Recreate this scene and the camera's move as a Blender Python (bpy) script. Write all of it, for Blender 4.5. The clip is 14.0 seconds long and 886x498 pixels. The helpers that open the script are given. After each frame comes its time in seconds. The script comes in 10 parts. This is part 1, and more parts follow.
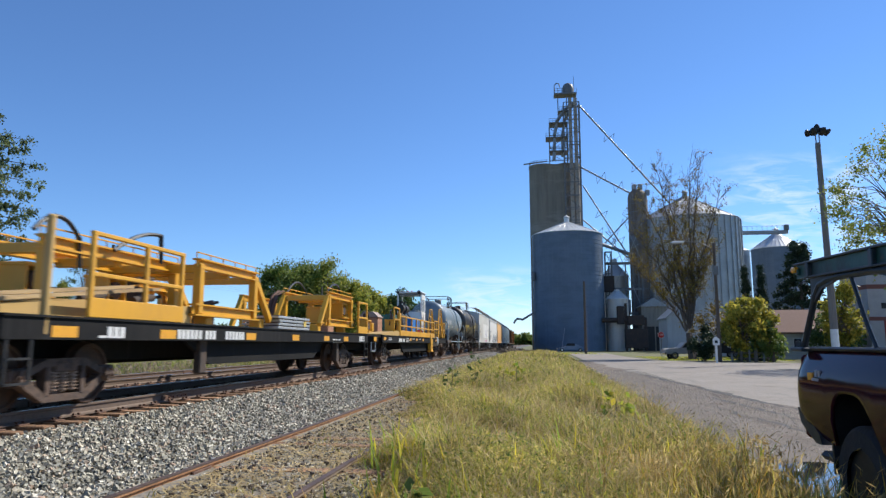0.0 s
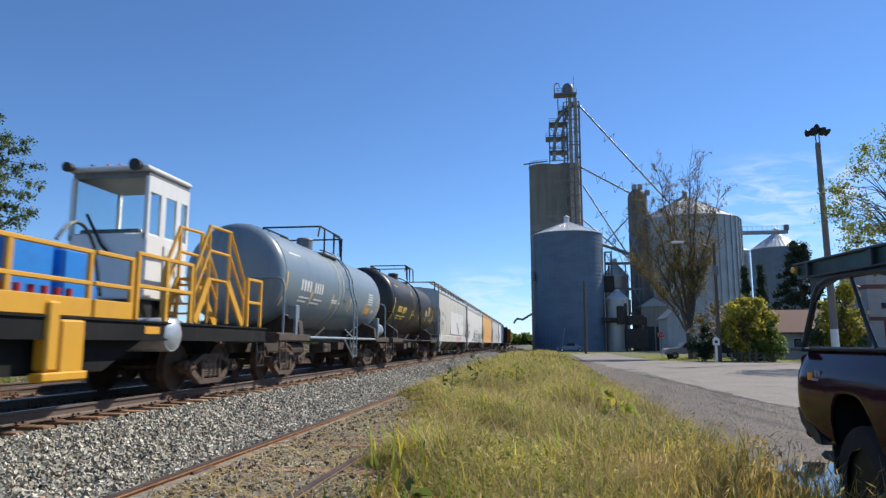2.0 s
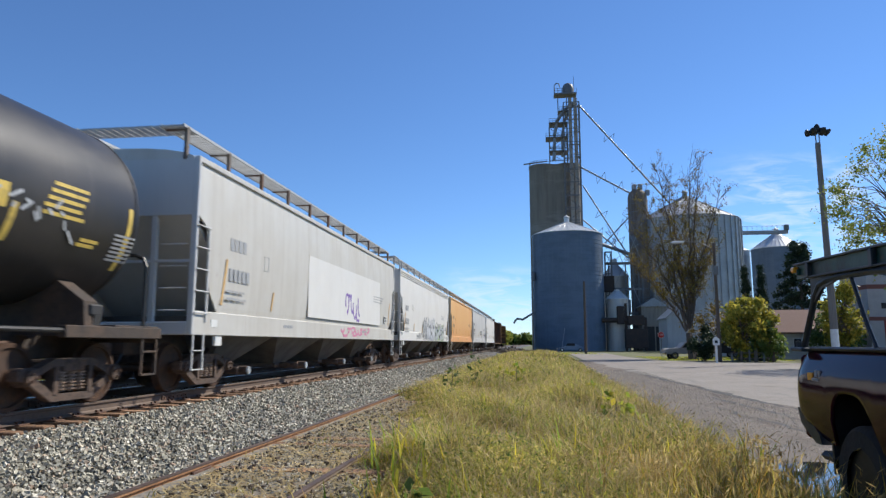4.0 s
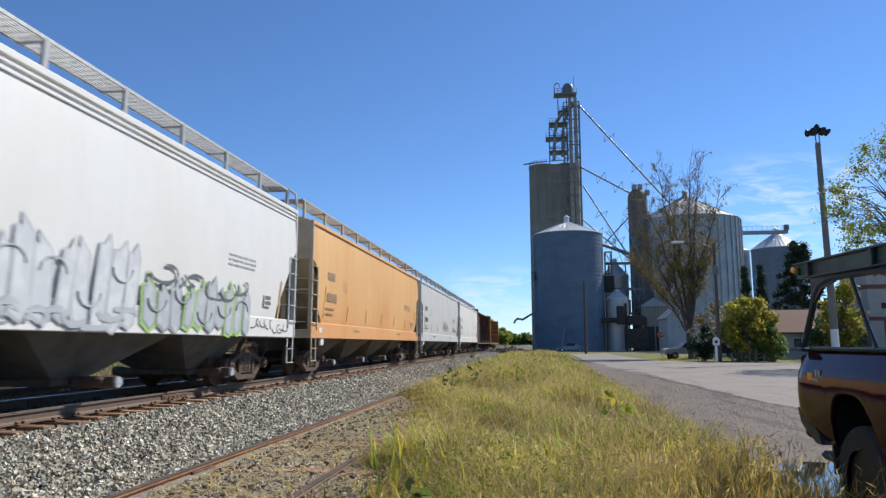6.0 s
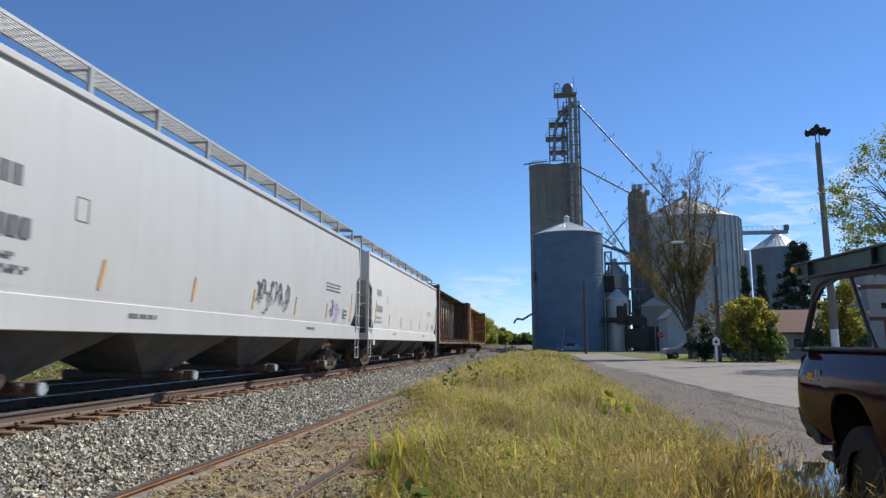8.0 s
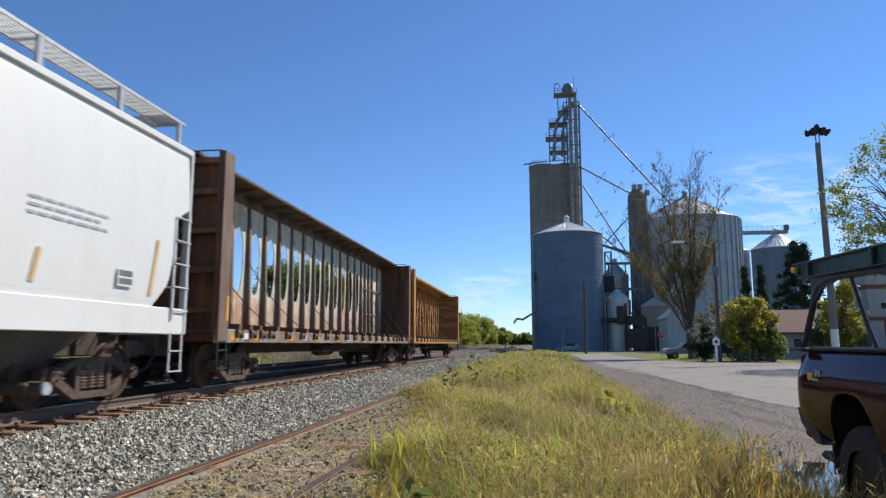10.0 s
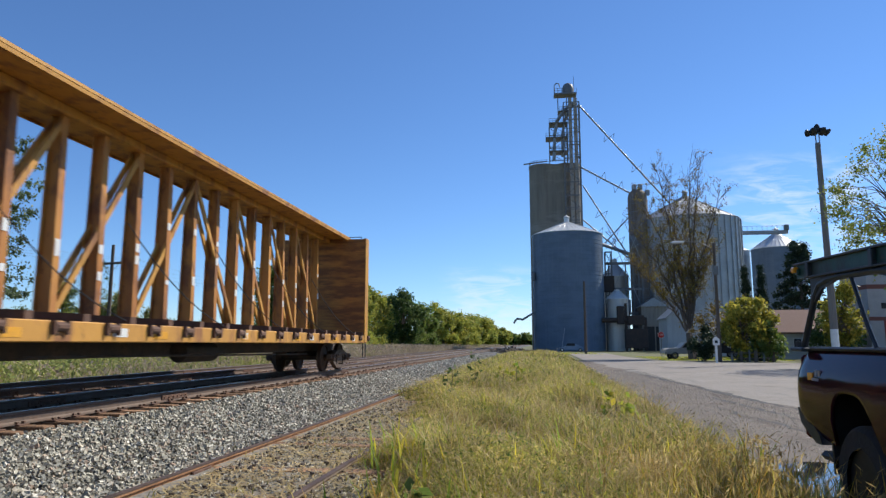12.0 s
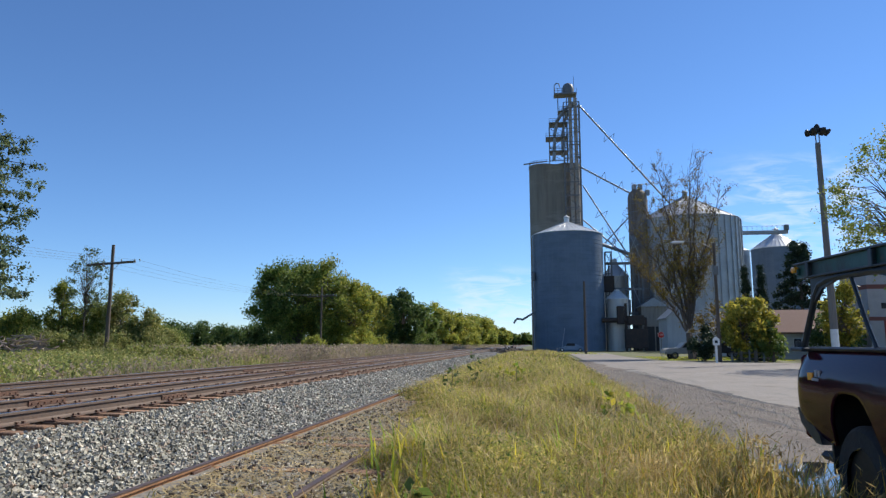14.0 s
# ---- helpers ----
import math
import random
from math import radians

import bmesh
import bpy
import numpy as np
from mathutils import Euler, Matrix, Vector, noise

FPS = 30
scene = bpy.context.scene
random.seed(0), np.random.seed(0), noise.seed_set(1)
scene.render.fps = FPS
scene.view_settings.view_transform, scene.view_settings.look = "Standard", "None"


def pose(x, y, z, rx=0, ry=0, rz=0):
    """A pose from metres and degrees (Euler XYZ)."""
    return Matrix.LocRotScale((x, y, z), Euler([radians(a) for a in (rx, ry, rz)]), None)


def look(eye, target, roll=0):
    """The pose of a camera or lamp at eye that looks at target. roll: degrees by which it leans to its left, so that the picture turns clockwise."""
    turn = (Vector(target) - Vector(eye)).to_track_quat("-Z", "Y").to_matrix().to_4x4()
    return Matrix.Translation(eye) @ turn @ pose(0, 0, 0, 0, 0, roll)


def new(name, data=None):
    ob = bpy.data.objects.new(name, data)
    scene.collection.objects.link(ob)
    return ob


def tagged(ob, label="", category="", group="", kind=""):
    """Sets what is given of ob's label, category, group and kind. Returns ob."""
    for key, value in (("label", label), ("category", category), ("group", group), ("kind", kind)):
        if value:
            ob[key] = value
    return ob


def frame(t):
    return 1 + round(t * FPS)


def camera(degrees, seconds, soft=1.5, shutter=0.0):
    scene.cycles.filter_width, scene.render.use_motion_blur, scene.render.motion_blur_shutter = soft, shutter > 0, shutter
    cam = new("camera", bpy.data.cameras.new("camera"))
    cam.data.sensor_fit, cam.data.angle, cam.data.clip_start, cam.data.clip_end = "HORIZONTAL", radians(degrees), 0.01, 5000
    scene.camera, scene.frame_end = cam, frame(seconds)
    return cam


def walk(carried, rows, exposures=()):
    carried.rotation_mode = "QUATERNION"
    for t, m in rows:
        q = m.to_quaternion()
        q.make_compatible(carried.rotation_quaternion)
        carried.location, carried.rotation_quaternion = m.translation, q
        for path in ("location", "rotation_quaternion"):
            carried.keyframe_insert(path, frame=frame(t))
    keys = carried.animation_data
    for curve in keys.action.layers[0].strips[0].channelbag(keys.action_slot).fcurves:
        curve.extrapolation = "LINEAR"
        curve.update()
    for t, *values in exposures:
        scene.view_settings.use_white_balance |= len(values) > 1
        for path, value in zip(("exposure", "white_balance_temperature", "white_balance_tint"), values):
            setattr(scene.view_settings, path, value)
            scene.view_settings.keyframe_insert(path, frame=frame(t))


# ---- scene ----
# ---------------------------------------------------------------- camera
cam = camera(67.0, 14.0, soft=1.35, shutter=0.16)
EYE = Vector((0.0, 0.0, 1.5))
GAZE = Vector((-0.1320, 0.98126, 0.14037))
walk(cam, [(0.0, look(EYE, EYE + GAZE)), (14.0, look(EYE, EYE + GAZE))],
     [(0.0, 0.48, 5960, 10), (0.6, 0.46, 5960, 10), (1.0, 0.36, 5960, 10), (7.2, 0.36, 5960, 10), (8.0, 0.24, 5960, 10), (9.0, 0.28, 5960, 10), (10.4, 0.36, 5960, 10), (14.0, 0.36, 5960, 10)])

# ---------------------------------------------------------------- daylight
SUN_AZ, SUN_EL = radians(43), radians(43)          # azimuth counted from +x towards +y
sun_dir = Vector((math.cos(SUN_EL) * math.cos(SUN_AZ), math.cos(SUN_EL) * math.sin(SUN_AZ), math.sin(SUN_EL)))
sun = new("sun", bpy.data.lights.new("sun", "SUN"))
sun.data.energy, sun.data.angle, sun.data.color = 4.5, radians(0.53), (1.0, 0.90, 0.74)
sun.matrix_world = look(sun_dir * 50, (0, 0, 0))
world = bpy.data.worlds.new("world")
scene.world = world
world.use_nodes = True
wn = world.node_tree
sky = wn.nodes.new("ShaderNodeTexSky")
sky.sky_type, sky.sun_disc = "NISHITA", False
sky.sun_elevation, sky.sun_rotation = SUN_EL, math.pi / 2 - SUN_AZ
sky.air_density, sky.dust_density, sky.ozone_density, sky.altitude = 1.0, 0.0, 8.0, 900
wn.links.new(sky.outputs[0], wn.nodes["Background"].inputs[0])
wn.nodes["Background"].inputs[1].default_value = 0.106


# ---------------------------------------------------------------- materials
def mat(name, base, layers=(), rough=0.6, metal=0.0, bump=0.0, bscale=40.0, rand=0.0, island=0.0, rvar=0.1, spec=0.5, coat=0.0, low=None):
    """Base colour, then layers (colour, scale or (sx, sy, sz), lo, hi, strength) mixed in by noise; bump; brightness varied by object or island."""
    m = bpy.data.materials.new(name)
    m.use_nodes = True
    nt = m.node_tree
    nodes, links = nt.nodes, nt.links
    bsdf = nodes["Principled BSDF"]
    bsdf.inputs["Roughness"].default_value = rough
    bsdf.inputs["Metallic"].default_value = metal
    bsdf.inputs["Specular IOR Level"].default_value = spec
    bsdf.inputs["Coat Weight"].default_value = coat
    tc = nodes.new("ShaderNodeTexCoord")
    rgb = nodes.new("ShaderNodeRGB")
    rgb.outputs[0].default_value = (*base, 1)
    out = rgb.outputs[0]
    first = None
    for k, (col, scale, lo, hi, strength) in enumerate(layers):
        mp = nodes.new("ShaderNodeMapping")
        mp.inputs["Scale"].default_value = scale if isinstance(scale, tuple) else (scale,) * 3
        mp.inputs["Location"].default_value = (k * 7.3, k * 3.1, k * 1.7)
        links.new(tc.outputs["Object"], mp.inputs[0])
        nz = nodes.new("ShaderNodeTexNoise")
        nz.inputs["Scale"].default_value, nz.inputs["Detail"].default_value, nz.inputs["Roughness"].default_value = 1.0, 6.0, 0.62
        links.new(mp.outputs[0], nz.inputs["Vector"])
        mr = nodes.new("ShaderNodeMapRange")
        mr.inputs["From Min"].default_value, mr.inputs["From Max"].default_value, mr.inputs["To Max"].default_value = lo, hi, strength
        links.new(nz.outputs[0], mr.inputs["Value"])
        mx = nodes.new("ShaderNodeMix")
        mx.data_type = "RGBA"
        links.new(mr.outputs[0], mx.inputs["Factor"])
        links.new(out, mx.inputs[6])
        mx.inputs[7].default_value = (*col, 1)
        out = mx.outputs[2]
        first = first or nz
    if low:
        # a worn foot: colour mixed in below a ragged height
        col, z0, z1, strength = low
        sp = nodes.new("ShaderNodeSeparateXYZ")
        links.new(tc.outputs["Object"], sp.inputs[0])
        nz = nodes.new("ShaderNodeTexNoise")
        nz.inputs["Scale"].default_value, nz.inputs["Detail"].default_value = 2.2, 7.0
        links.new(tc.outputs["Object"], nz.inputs["Vector"])
        ad = nodes.new("ShaderNodeMath")
        ad.operation = "MULTIPLY_ADD"
        ad.inputs[1].default_value = 2.4
        links.new(nz.outputs[0], ad.inputs[0])
        links.new(sp.outputs["Z"], ad.inputs[2])
        mr = nodes.new("ShaderNodeMapRange")
        mr.inputs["From Min"].default_value, mr.inputs["From Max"].default_value = z0 + 1.2, z1 + 1.2
        mr.inputs["To Min"].default_value, mr.inputs["To Max"].default_value = strength, 0.0
        links.new(ad.outputs[0], mr.inputs["Value"])
        mx = nodes.new("ShaderNodeMix")
        mx.data_type = "RGBA"
        links.new(mr.outputs[0], mx.inputs["Factor"])
        links.new(out, mx.inputs[6])
        mx.inputs[7].default_value = (*col, 1)
        out = mx.outputs[2]
    if rand or island:
        if rand:
            src = nodes.new("ShaderNodeObjectInfo").outputs["Random"]
        else:
            src = nodes.new("ShaderNodeNewGeometry").outputs["Random Per Island"]
        mr = nodes.new("ShaderNodeMapRange")
        amt = rand or island
        mr.inputs["To Min"].default_value, mr.inputs["To Max"].default_value = 1 - amt, 1 + amt
        links.new(src, mr.inputs["Value"])
        hs = nodes.new("ShaderNodeHueSaturation")
        links.new(mr.outputs[0], hs.inputs["Value"])
        links.new(out, hs.inputs["Color"])
        out = hs.outputs[0]
    links.new(out, bsdf.inputs["Base Color"])
    if first and rvar:
        rr = nodes.new("ShaderNodeMapRange")
        rr.inputs["From Min"].default_value, rr.inputs["From Max"].default_value = 0.3, 0.7
        rr.inputs["To Min"].default_value, rr.inputs["To Max"].default_value = max(rough - rvar, 0.02), min(rough + rvar, 1)
        links.new(first.outputs[0], rr.inputs["Value"])
        links.new(rr.outputs[0], bsdf.inputs["Roughness"])
    if bump:
        nb = nodes.new("ShaderNodeTexNoise")
        nb.inputs["Scale"].default_value, nb.inputs["Detail"].default_value = bscale, 4.0
        links.new(tc.outputs["Object"], nb.inputs["Vector"])
        bp = nodes.new("ShaderNodeBump")
        bp.inputs["Strength"].default_value, bp.inputs["Distance"].default_value = bump, 0.02
        links.new(nb.outputs[0], bp.inputs["Height"])
        links.new(bp.outputs[0], bsdf.inputs["Normal"])
    return m


def ramp_mat(name, cols, rough=0.7, translucent=0.0, size=0.0):
    """Colours picked by island from a list, for leaves, blades and stones."""
    m = bpy.data.materials.new(name)
    m.use_nodes = True
    nt = m.node_tree
    nodes, links = nt.nodes, nt.links
    bsdf = nodes["Principled BSDF"]
    bsdf.inputs["Roughness"].default_value = rough
    bsdf.inputs["Specular IOR Level"].default_value = 0.3
    geo = nodes.new("ShaderNodeNewGeometry")
    cr = nodes.new("ShaderNodeValToRGB")
    cr.color_ramp.interpolation = "LINEAR"
    els = cr.color_ramp.elements
    while len(els) < len(cols):
        els.new(0.5)
    for k, c in enumerate(cols):
        els[k].position, els[k].color = k / max(len(cols) - 1, 1), (*c, 1)
    links.new(geo.outputs["Random Per Island"], cr.inputs[0])
    out = cr.outputs[0]
    if size:
        tc = nodes.new("ShaderNodeTexCoord")
        nz = nodes.new("ShaderNodeTexNoise")
        nz.inputs["Scale"].default_value, nz.inputs["Detail"].default_value = size, 3.0
        links.new(tc.outputs["Object"], nz.inputs["Vector"])
        mr = nodes.new("ShaderNodeMapRange")
        mr.inputs["From Min"].default_value, mr.inputs["From Max"].default_value = 0.3, 0.7
        mr.inputs["To Min"].default_value, mr.inputs["To Max"].default_value = 0.6, 1.35
        links.new(nz.outputs[0], mr.inputs["Value"])
        hs = nodes.new("ShaderNodeHueSaturation")
        links.new(mr.outputs[0], hs.inputs["Value"])
        links.new(out, hs.inputs["Color"])
        out = hs.outputs[0]
    links.new(out, bsdf.inputs["Base Color"])
    if translucent:
        tr = nodes.new("ShaderNodeBsdfTranslucent")
        links.new(out, tr.inputs["Color"])
        mx = nodes.new("ShaderNodeMixShader")
        mx.inputs[0].default_value = translucent
        links.new(bsdf.outputs[0], mx.inputs[1])
        links.new(tr.outputs[0], mx.inputs[2])
        links.new(mx.outputs[0], nodes["Material Output"].inputs["Surface"])
    return m


def glass_mat(name, tint=(0.85, 0.9, 0.9)):
    m = bpy.data.materials.new(name)
    m.use_nodes = True
    b = m.node_tree.nodes["Principled BSDF"]
    b.inputs["Base Color"].default_value = (*tint, 1)
    b.inputs["Roughness"].default_value, b.inputs["Transmission Weight"].default_value, b.inputs["IOR"].default_value = 0.02, 1.0, 1.1
    return m


RUST, DARKRUST = (0.20, 0.075, 0.03), (0.07, 0.03, 0.018)
M_SOIL = mat("soil_and_turf", (0.13, 0.12, 0.05), [((0.10, 0.13, 0.03), 0.35, 0.4, 0.6, 0.8), ((0.17, 0.13, 0.07), 3.0, 0.45, 0.7, 0.6)], 0.95, bump=0.6, bscale=12)
M_BED = mat("gravel_bed", (0.10, 0.095, 0.085), [((0.04, 0.04, 0.038), 26.0, 0.45, 0.62, 0.85), ((0.30, 0.285, 0.26), 19.0, 0.55, 0.72, 0.7), ((0.16, 0.11, 0.08), 0.5, 0.5, 0.75, 0.5)], 0.9, bump=1.0, bscale=24)
M_SIDING = mat("dirt_gravel", (0.245, 0.22, 0.182), [((0.33, 0.31, 0.28), 22.0, 0.5, 0.7, 0.7), ((0.06, 0.055, 0.045), 8.0, 0.5, 0.7, 0.7), ((0.12, 0.115, 0.05), 0.9, 0.5, 0.75, 0.5)], 0.95, bump=0.9, bscale=26)
M_ASPHALT = mat("worn_asphalt", (0.212, 0.183, 0.153), [((0.272, 0.238, 0.202), 0.35, 0.42, 0.62, 0.8), ((0.13, 0.118, 0.105), (1.2, 0.25, 1), 0.54, 0.70, 0.7), ((0.09, 0.085, 0.08), 6.0, 0.57, 0.72, 0.6), ((0.30, 0.28, 0.255), 50.0, 0.5, 0.65, 0.5), ((0.15, 0.12, 0.09), 0.9, 0.56, 0.68, 0.6)], 0.9, bump=0.5, bscale=45)
M_SHOULDER = mat("shoulder_gravel", (0.142, 0.113, 0.086), [((0.09, 0.069, 0.05), (2.2, 0.5, 1), 0.46, 0.62, 0.8), ((0.15, 0.09, 0.055), 1.6, 0.54, 0.70, 0.5), ((0.28, 0.25, 0.22), 25.0, 0.52, 0.7, 0.6), ((0.07, 0.06, 0.05), 14.0, 0.56, 0.7, 0.7)], 0.95, bump=0.8, bscale=30)
M_RAIL = mat("rail_side", (0.145, 0.102, 0.075), [((0.15, 0.09, 0.06), 2.0, 0.5, 0.7, 0.6), ((0.07, 0.055, 0.05), 16.0, 0.5, 0.7, 0.6)], 0.75, 0.2, 0.3, 60)
M_RAILSUN = mat("rusty_rail", (0.36, 0.18, 0.08), [((0.46, 0.26, 0.13), 2.5, 0.45, 0.65, 0.7), ((0.10, 0.05, 0.03), 9.0, 0.5, 0.7, 0.6)], 0.8, 0.1, 0.3, 60)
M_RAILTAN = mat("dusty_buried_rail", (0.30, 0.235, 0.17), [((0.38, 0.32, 0.25), 3.0, 0.45, 0.65, 0.7), ((0.09, 0.06, 0.045), 12.0, 0.5, 0.7, 0.6)], 0.85, 0.0, 0.3, 60)
M_RAILHEAD = mat("dull_brown_railhead", (0.095, 0.062, 0.048), [((0.16, 0.11, 0.085), 4.0, 0.45, 0.65, 0.7), ((0.05, 0.035, 0.03), 14.0, 0.5, 0.7, 0.6)], 0.6, 0.3, 0.2, 60)
M_RAILTOP = mat("polished_railhead", (0.45, 0.45, 0.47), [((0.2, 0.18, 0.17), (8, 1, 8), 0.5, 0.75, 0.5)], 0.28, 1.0)
M_TIE = mat("weathered_tie", (0.29, 0.165, 0.09), [((0.42, 0.24, 0.12), (6, 2, 6), 0.45, 0.65, 0.7), ((0.04, 0.03, 0.025), (30, 4, 30), 0.5, 0.65, 0.8)], 0.9, bump=0.7, bscale=30, rand=0.35)
M_PLATE = mat("rusty_plate", (0.15, 0.08, 0.05), [((0.08, 0.045, 0.03), 14.0, 0.45, 0.6, 0.8)], 0.85, bump=0.3)
M_STONE = ramp_mat("ballast_stone", [(0.15, 0.136, 0.104), (0.34, 0.318, 0.245), (0.52, 0.485, 0.375), (0.235, 0.215, 0.158), (0.74, 0.69, 0.56), (0.16, 0.148, 0.116), (0.50, 0.465, 0.36), (0.40, 0.285, 0.20)], 0.85, 0, 9.0)


# ---------------------------------------------------------------- mesh helpers
def part(name, bm, material, parent, label="", smooth=False):
    """Links a bmesh as one mesh object under a thing, or as a thing of its own."""
    me = bpy.data.meshes.new(name)
    if smooth:
        for f in bm.faces:
            f.smooth = True
    bm.to_mesh(me)
    bm.free()
    me.materials.append(material)
    ob = new(name, me)
    ob.parent = parent
    if smooth:
        me.set_sharp_from_angle(angle=radians(40))
    return tagged(ob, label)


def thing(name, label, category, group="", kind="", at=None):
    ob = new(name)
    ob.empty_display_size = 0.3
    if at is not None:
        ob.matrix_basis = at
    return tagged(ob, label, category, group, kind)


def box(bm, a, b, bevel=0.0, m=None):
    """An axis-aligned box between corners a and b, with rounded edges."""
    c = [(a[i] + b[i]) / 2 for i in range(3)]
    s = [max(abs(b[i] - a[i]), 1e-4) for i in range(3)]
    mx = Matrix.Translation(c) @ Matrix.Diagonal((*s, 1))
    g = bmesh.ops.create_cube(bm, size=1.0, matrix=(m @ mx) if m else mx)
    if bevel:
        es = list({e for v in g["verts"] for e in v.link_edges})
        bmesh.ops.bevel(bm, geom=es, offset=min(bevel, min(s) * 0.45), segments=1, affect="EDGES")
    return bm


def rod(bm, p, q, r, r2=None, seg=8, caps=True):
    """A round bar from p to q."""
    p, q = Vector(p), Vector(q)
    d = q - p
    if d.length < 1e-6:
        return bm
    m = Matrix.Translation((p + q) / 2) @ d.to_track_quat("Z", "Y").to_matrix().to_4x4()
    bmesh.ops.create_cone(bm, cap_ends=caps, segments=seg, radius1=r, radius2=r if r2 is None else r2, depth=d.length, matrix=m)
    return bm


def bar(bm, p, q, w, h, up=(0, 0, 1)):
    """A flat bar from p to q, w wide and h deep."""
    p, q = Vector(p), Vector(q)
    d = (q - p)
    y = d.normalized()
    u = Vector(up)
    if abs(y.dot(u)) > 0.98:
        u = Vector((1, 0, 0))
    x = y.cross(u).normalized()
    z = x.cross(y).normalized()
    m = Matrix((x, y, z)).transposed().to_4x4()
    m.translation = (p + q) / 2
    bmesh.ops.create_cube(bm, size=1.0, matrix=m @ Matrix.Diagonal((w, d.length, h, 1)))
    return bm


def path(bm, pts, r, seg=6):
    """A bent tube through points."""
    p = [Vector(q) for q in pts]
    d = [(b - a).normalized() for a, b in zip(p, p[1:])]
    u = d[0].orthogonal().normalized()
    rings = []
    for k, q in enumerate(p):
        t = (d[max(k - 1, 0)] + d[min(k, len(d) - 1)]).normalized()
        f = min(1.0 / max(t.dot(d[min(k, len(d) - 1)]), 0.5), 1.4)
        u = (u - t * u.dot(t)).normalized()
        w = t.cross(u)
        rings.append([bm.verts.new(q + (u * math.cos(2 * math.pi * i / seg) + w * math.sin(2 * math.pi * i / seg)) * r * (f if 0 < k < len(p) - 1 else 1)) for i in range(seg)])
    fs = [bm.faces.new(rings[0]), bm.faces.new(rings[-1][::-1])]
    for a, b in zip(rings, rings[1:]):
        fs += [bm.faces.new((a[i], b[i], b[(i + 1) % seg], a[(i + 1) % seg])) for i in range(seg)]
    bmesh.ops.recalc_face_normals(bm, faces=fs)
    return bm


def prism(bm, poly, axis, a, b):
    """A closed outline (2D points) drawn out along an axis from a to b. axis y: points are (x, z); axis x: (y, z); axis z: (x, y)."""
    def at(p, t):
        return {"y": (p[0], t, p[1]), "x": (t, p[0], p[1]), "z": (p[0], p[1], t)}[axis]
    v0 = [bm.verts.new(at(p, a)) for p in poly]
    v1 = [bm.verts.new(at(p, b)) for p in poly]
    n = len(poly)
    fs = [bm.faces.new(v0), bm.faces.new(v1[::-1])]
    for i in range(n):
        fs.append(bm.faces.new((v0[i], v1[i], v1[(i + 1) % n], v0[(i + 1) % n])))
    bmesh.ops.recalc_face_normals(bm, faces=fs)
    return bm


def lathe(bm, profile, seg=32, centre=(0, 0), caps=False):
    """A surface of revolution round a vertical line; profile is (radius, z)."""
    rings = []
    for r, z in profile:
        if r < 1e-5:
            rings.append([bm.verts.new((centre[0], centre[1], z))])
        else:
            rings.append([bm.verts.new((centre[0] + r * math.cos(2 * math.pi * k / seg), centre[1] + r * math.sin(2 * math.pi * k / seg), z)) for k in range(seg)])
    fs = []
    for a, b in zip(rings, rings[1:]):
        for k in range(seg):
            l = (k + 1) % seg
            if len(a) == 1 and len(b) == 1:
                continue
            if len(a) == 1:
                fs.append(bm.faces.new((a[0], b[l], b[k])))
            elif len(b) == 1:
                fs.append(bm.faces.new((a[k], a[l], b[0])))
            else:
                fs.append(bm.faces.new((a[k], a[l], b[l], b[k])))
    if caps:
        for ring in (rings[0], rings[-1]):
            if len(ring) > 1:
                fs.append(bm.faces.new(ring))
    bmesh.ops.recalc_face_normals(bm, faces=fs)
    return bm


def B():
    return bmesh.new()


def soup(name, verts, faces, material, parent=None):
    """One mesh from numpy arrays of vertices and equal-sized faces."""
    me = bpy.data.meshes.new(name)
    n, k = faces.shape
    me.vertices.add(len(verts))
    me.vertices.foreach_set("co", verts.astype(np.float32).ravel())
    me.loops.add(n * k)
    me.loops.foreach_set("vertex_index", faces.astype(np.int32).ravel())
    me.polygons.add(n)
    me.polygons.foreach_set("loop_start", np.arange(0, n * k, k, dtype=np.int32))
    me.polygons.foreach_set("loop_total", np.full(n, k, dtype=np.int32))
    me.polygons.foreach_set("use_smooth", np.zeros(n, dtype=bool))
    me.update(calc_edges=True)
    me.materials.append(material)
    ob = new(name, me)
    ob.parent = parent
    return ob


# ---------------------------------------------------------------- ground
RAIL_Z = 0.60                                        # top of the main rails
TRACK_X, TRACK2_X, SIDING_X = -7.65, -11.35, -2.86
GROUND_PROFILE = ((-3200, -0.9), (-260, -0.6), (-60, 0.1), (-24, 0.05), (-16, -0.25), (-13.9, 0.12), (-13.0, 0.33), (-6.1, 0.33), (-5.6, 0.28), (-4.35, 0.09), (-3.75, 0.095),
                  (-1.9, 0.065), (-1.5, 0.06), (2.2, 0.04), (2.9, -0.03), (30, -0.03), (3200, -0.6))


def ground_z(x):
    xs, zs = [p[0] for p in GROUND_PROFILE], [p[1] for p in GROUND_PROFILE]
    return float(np.interp(x, xs, zs))


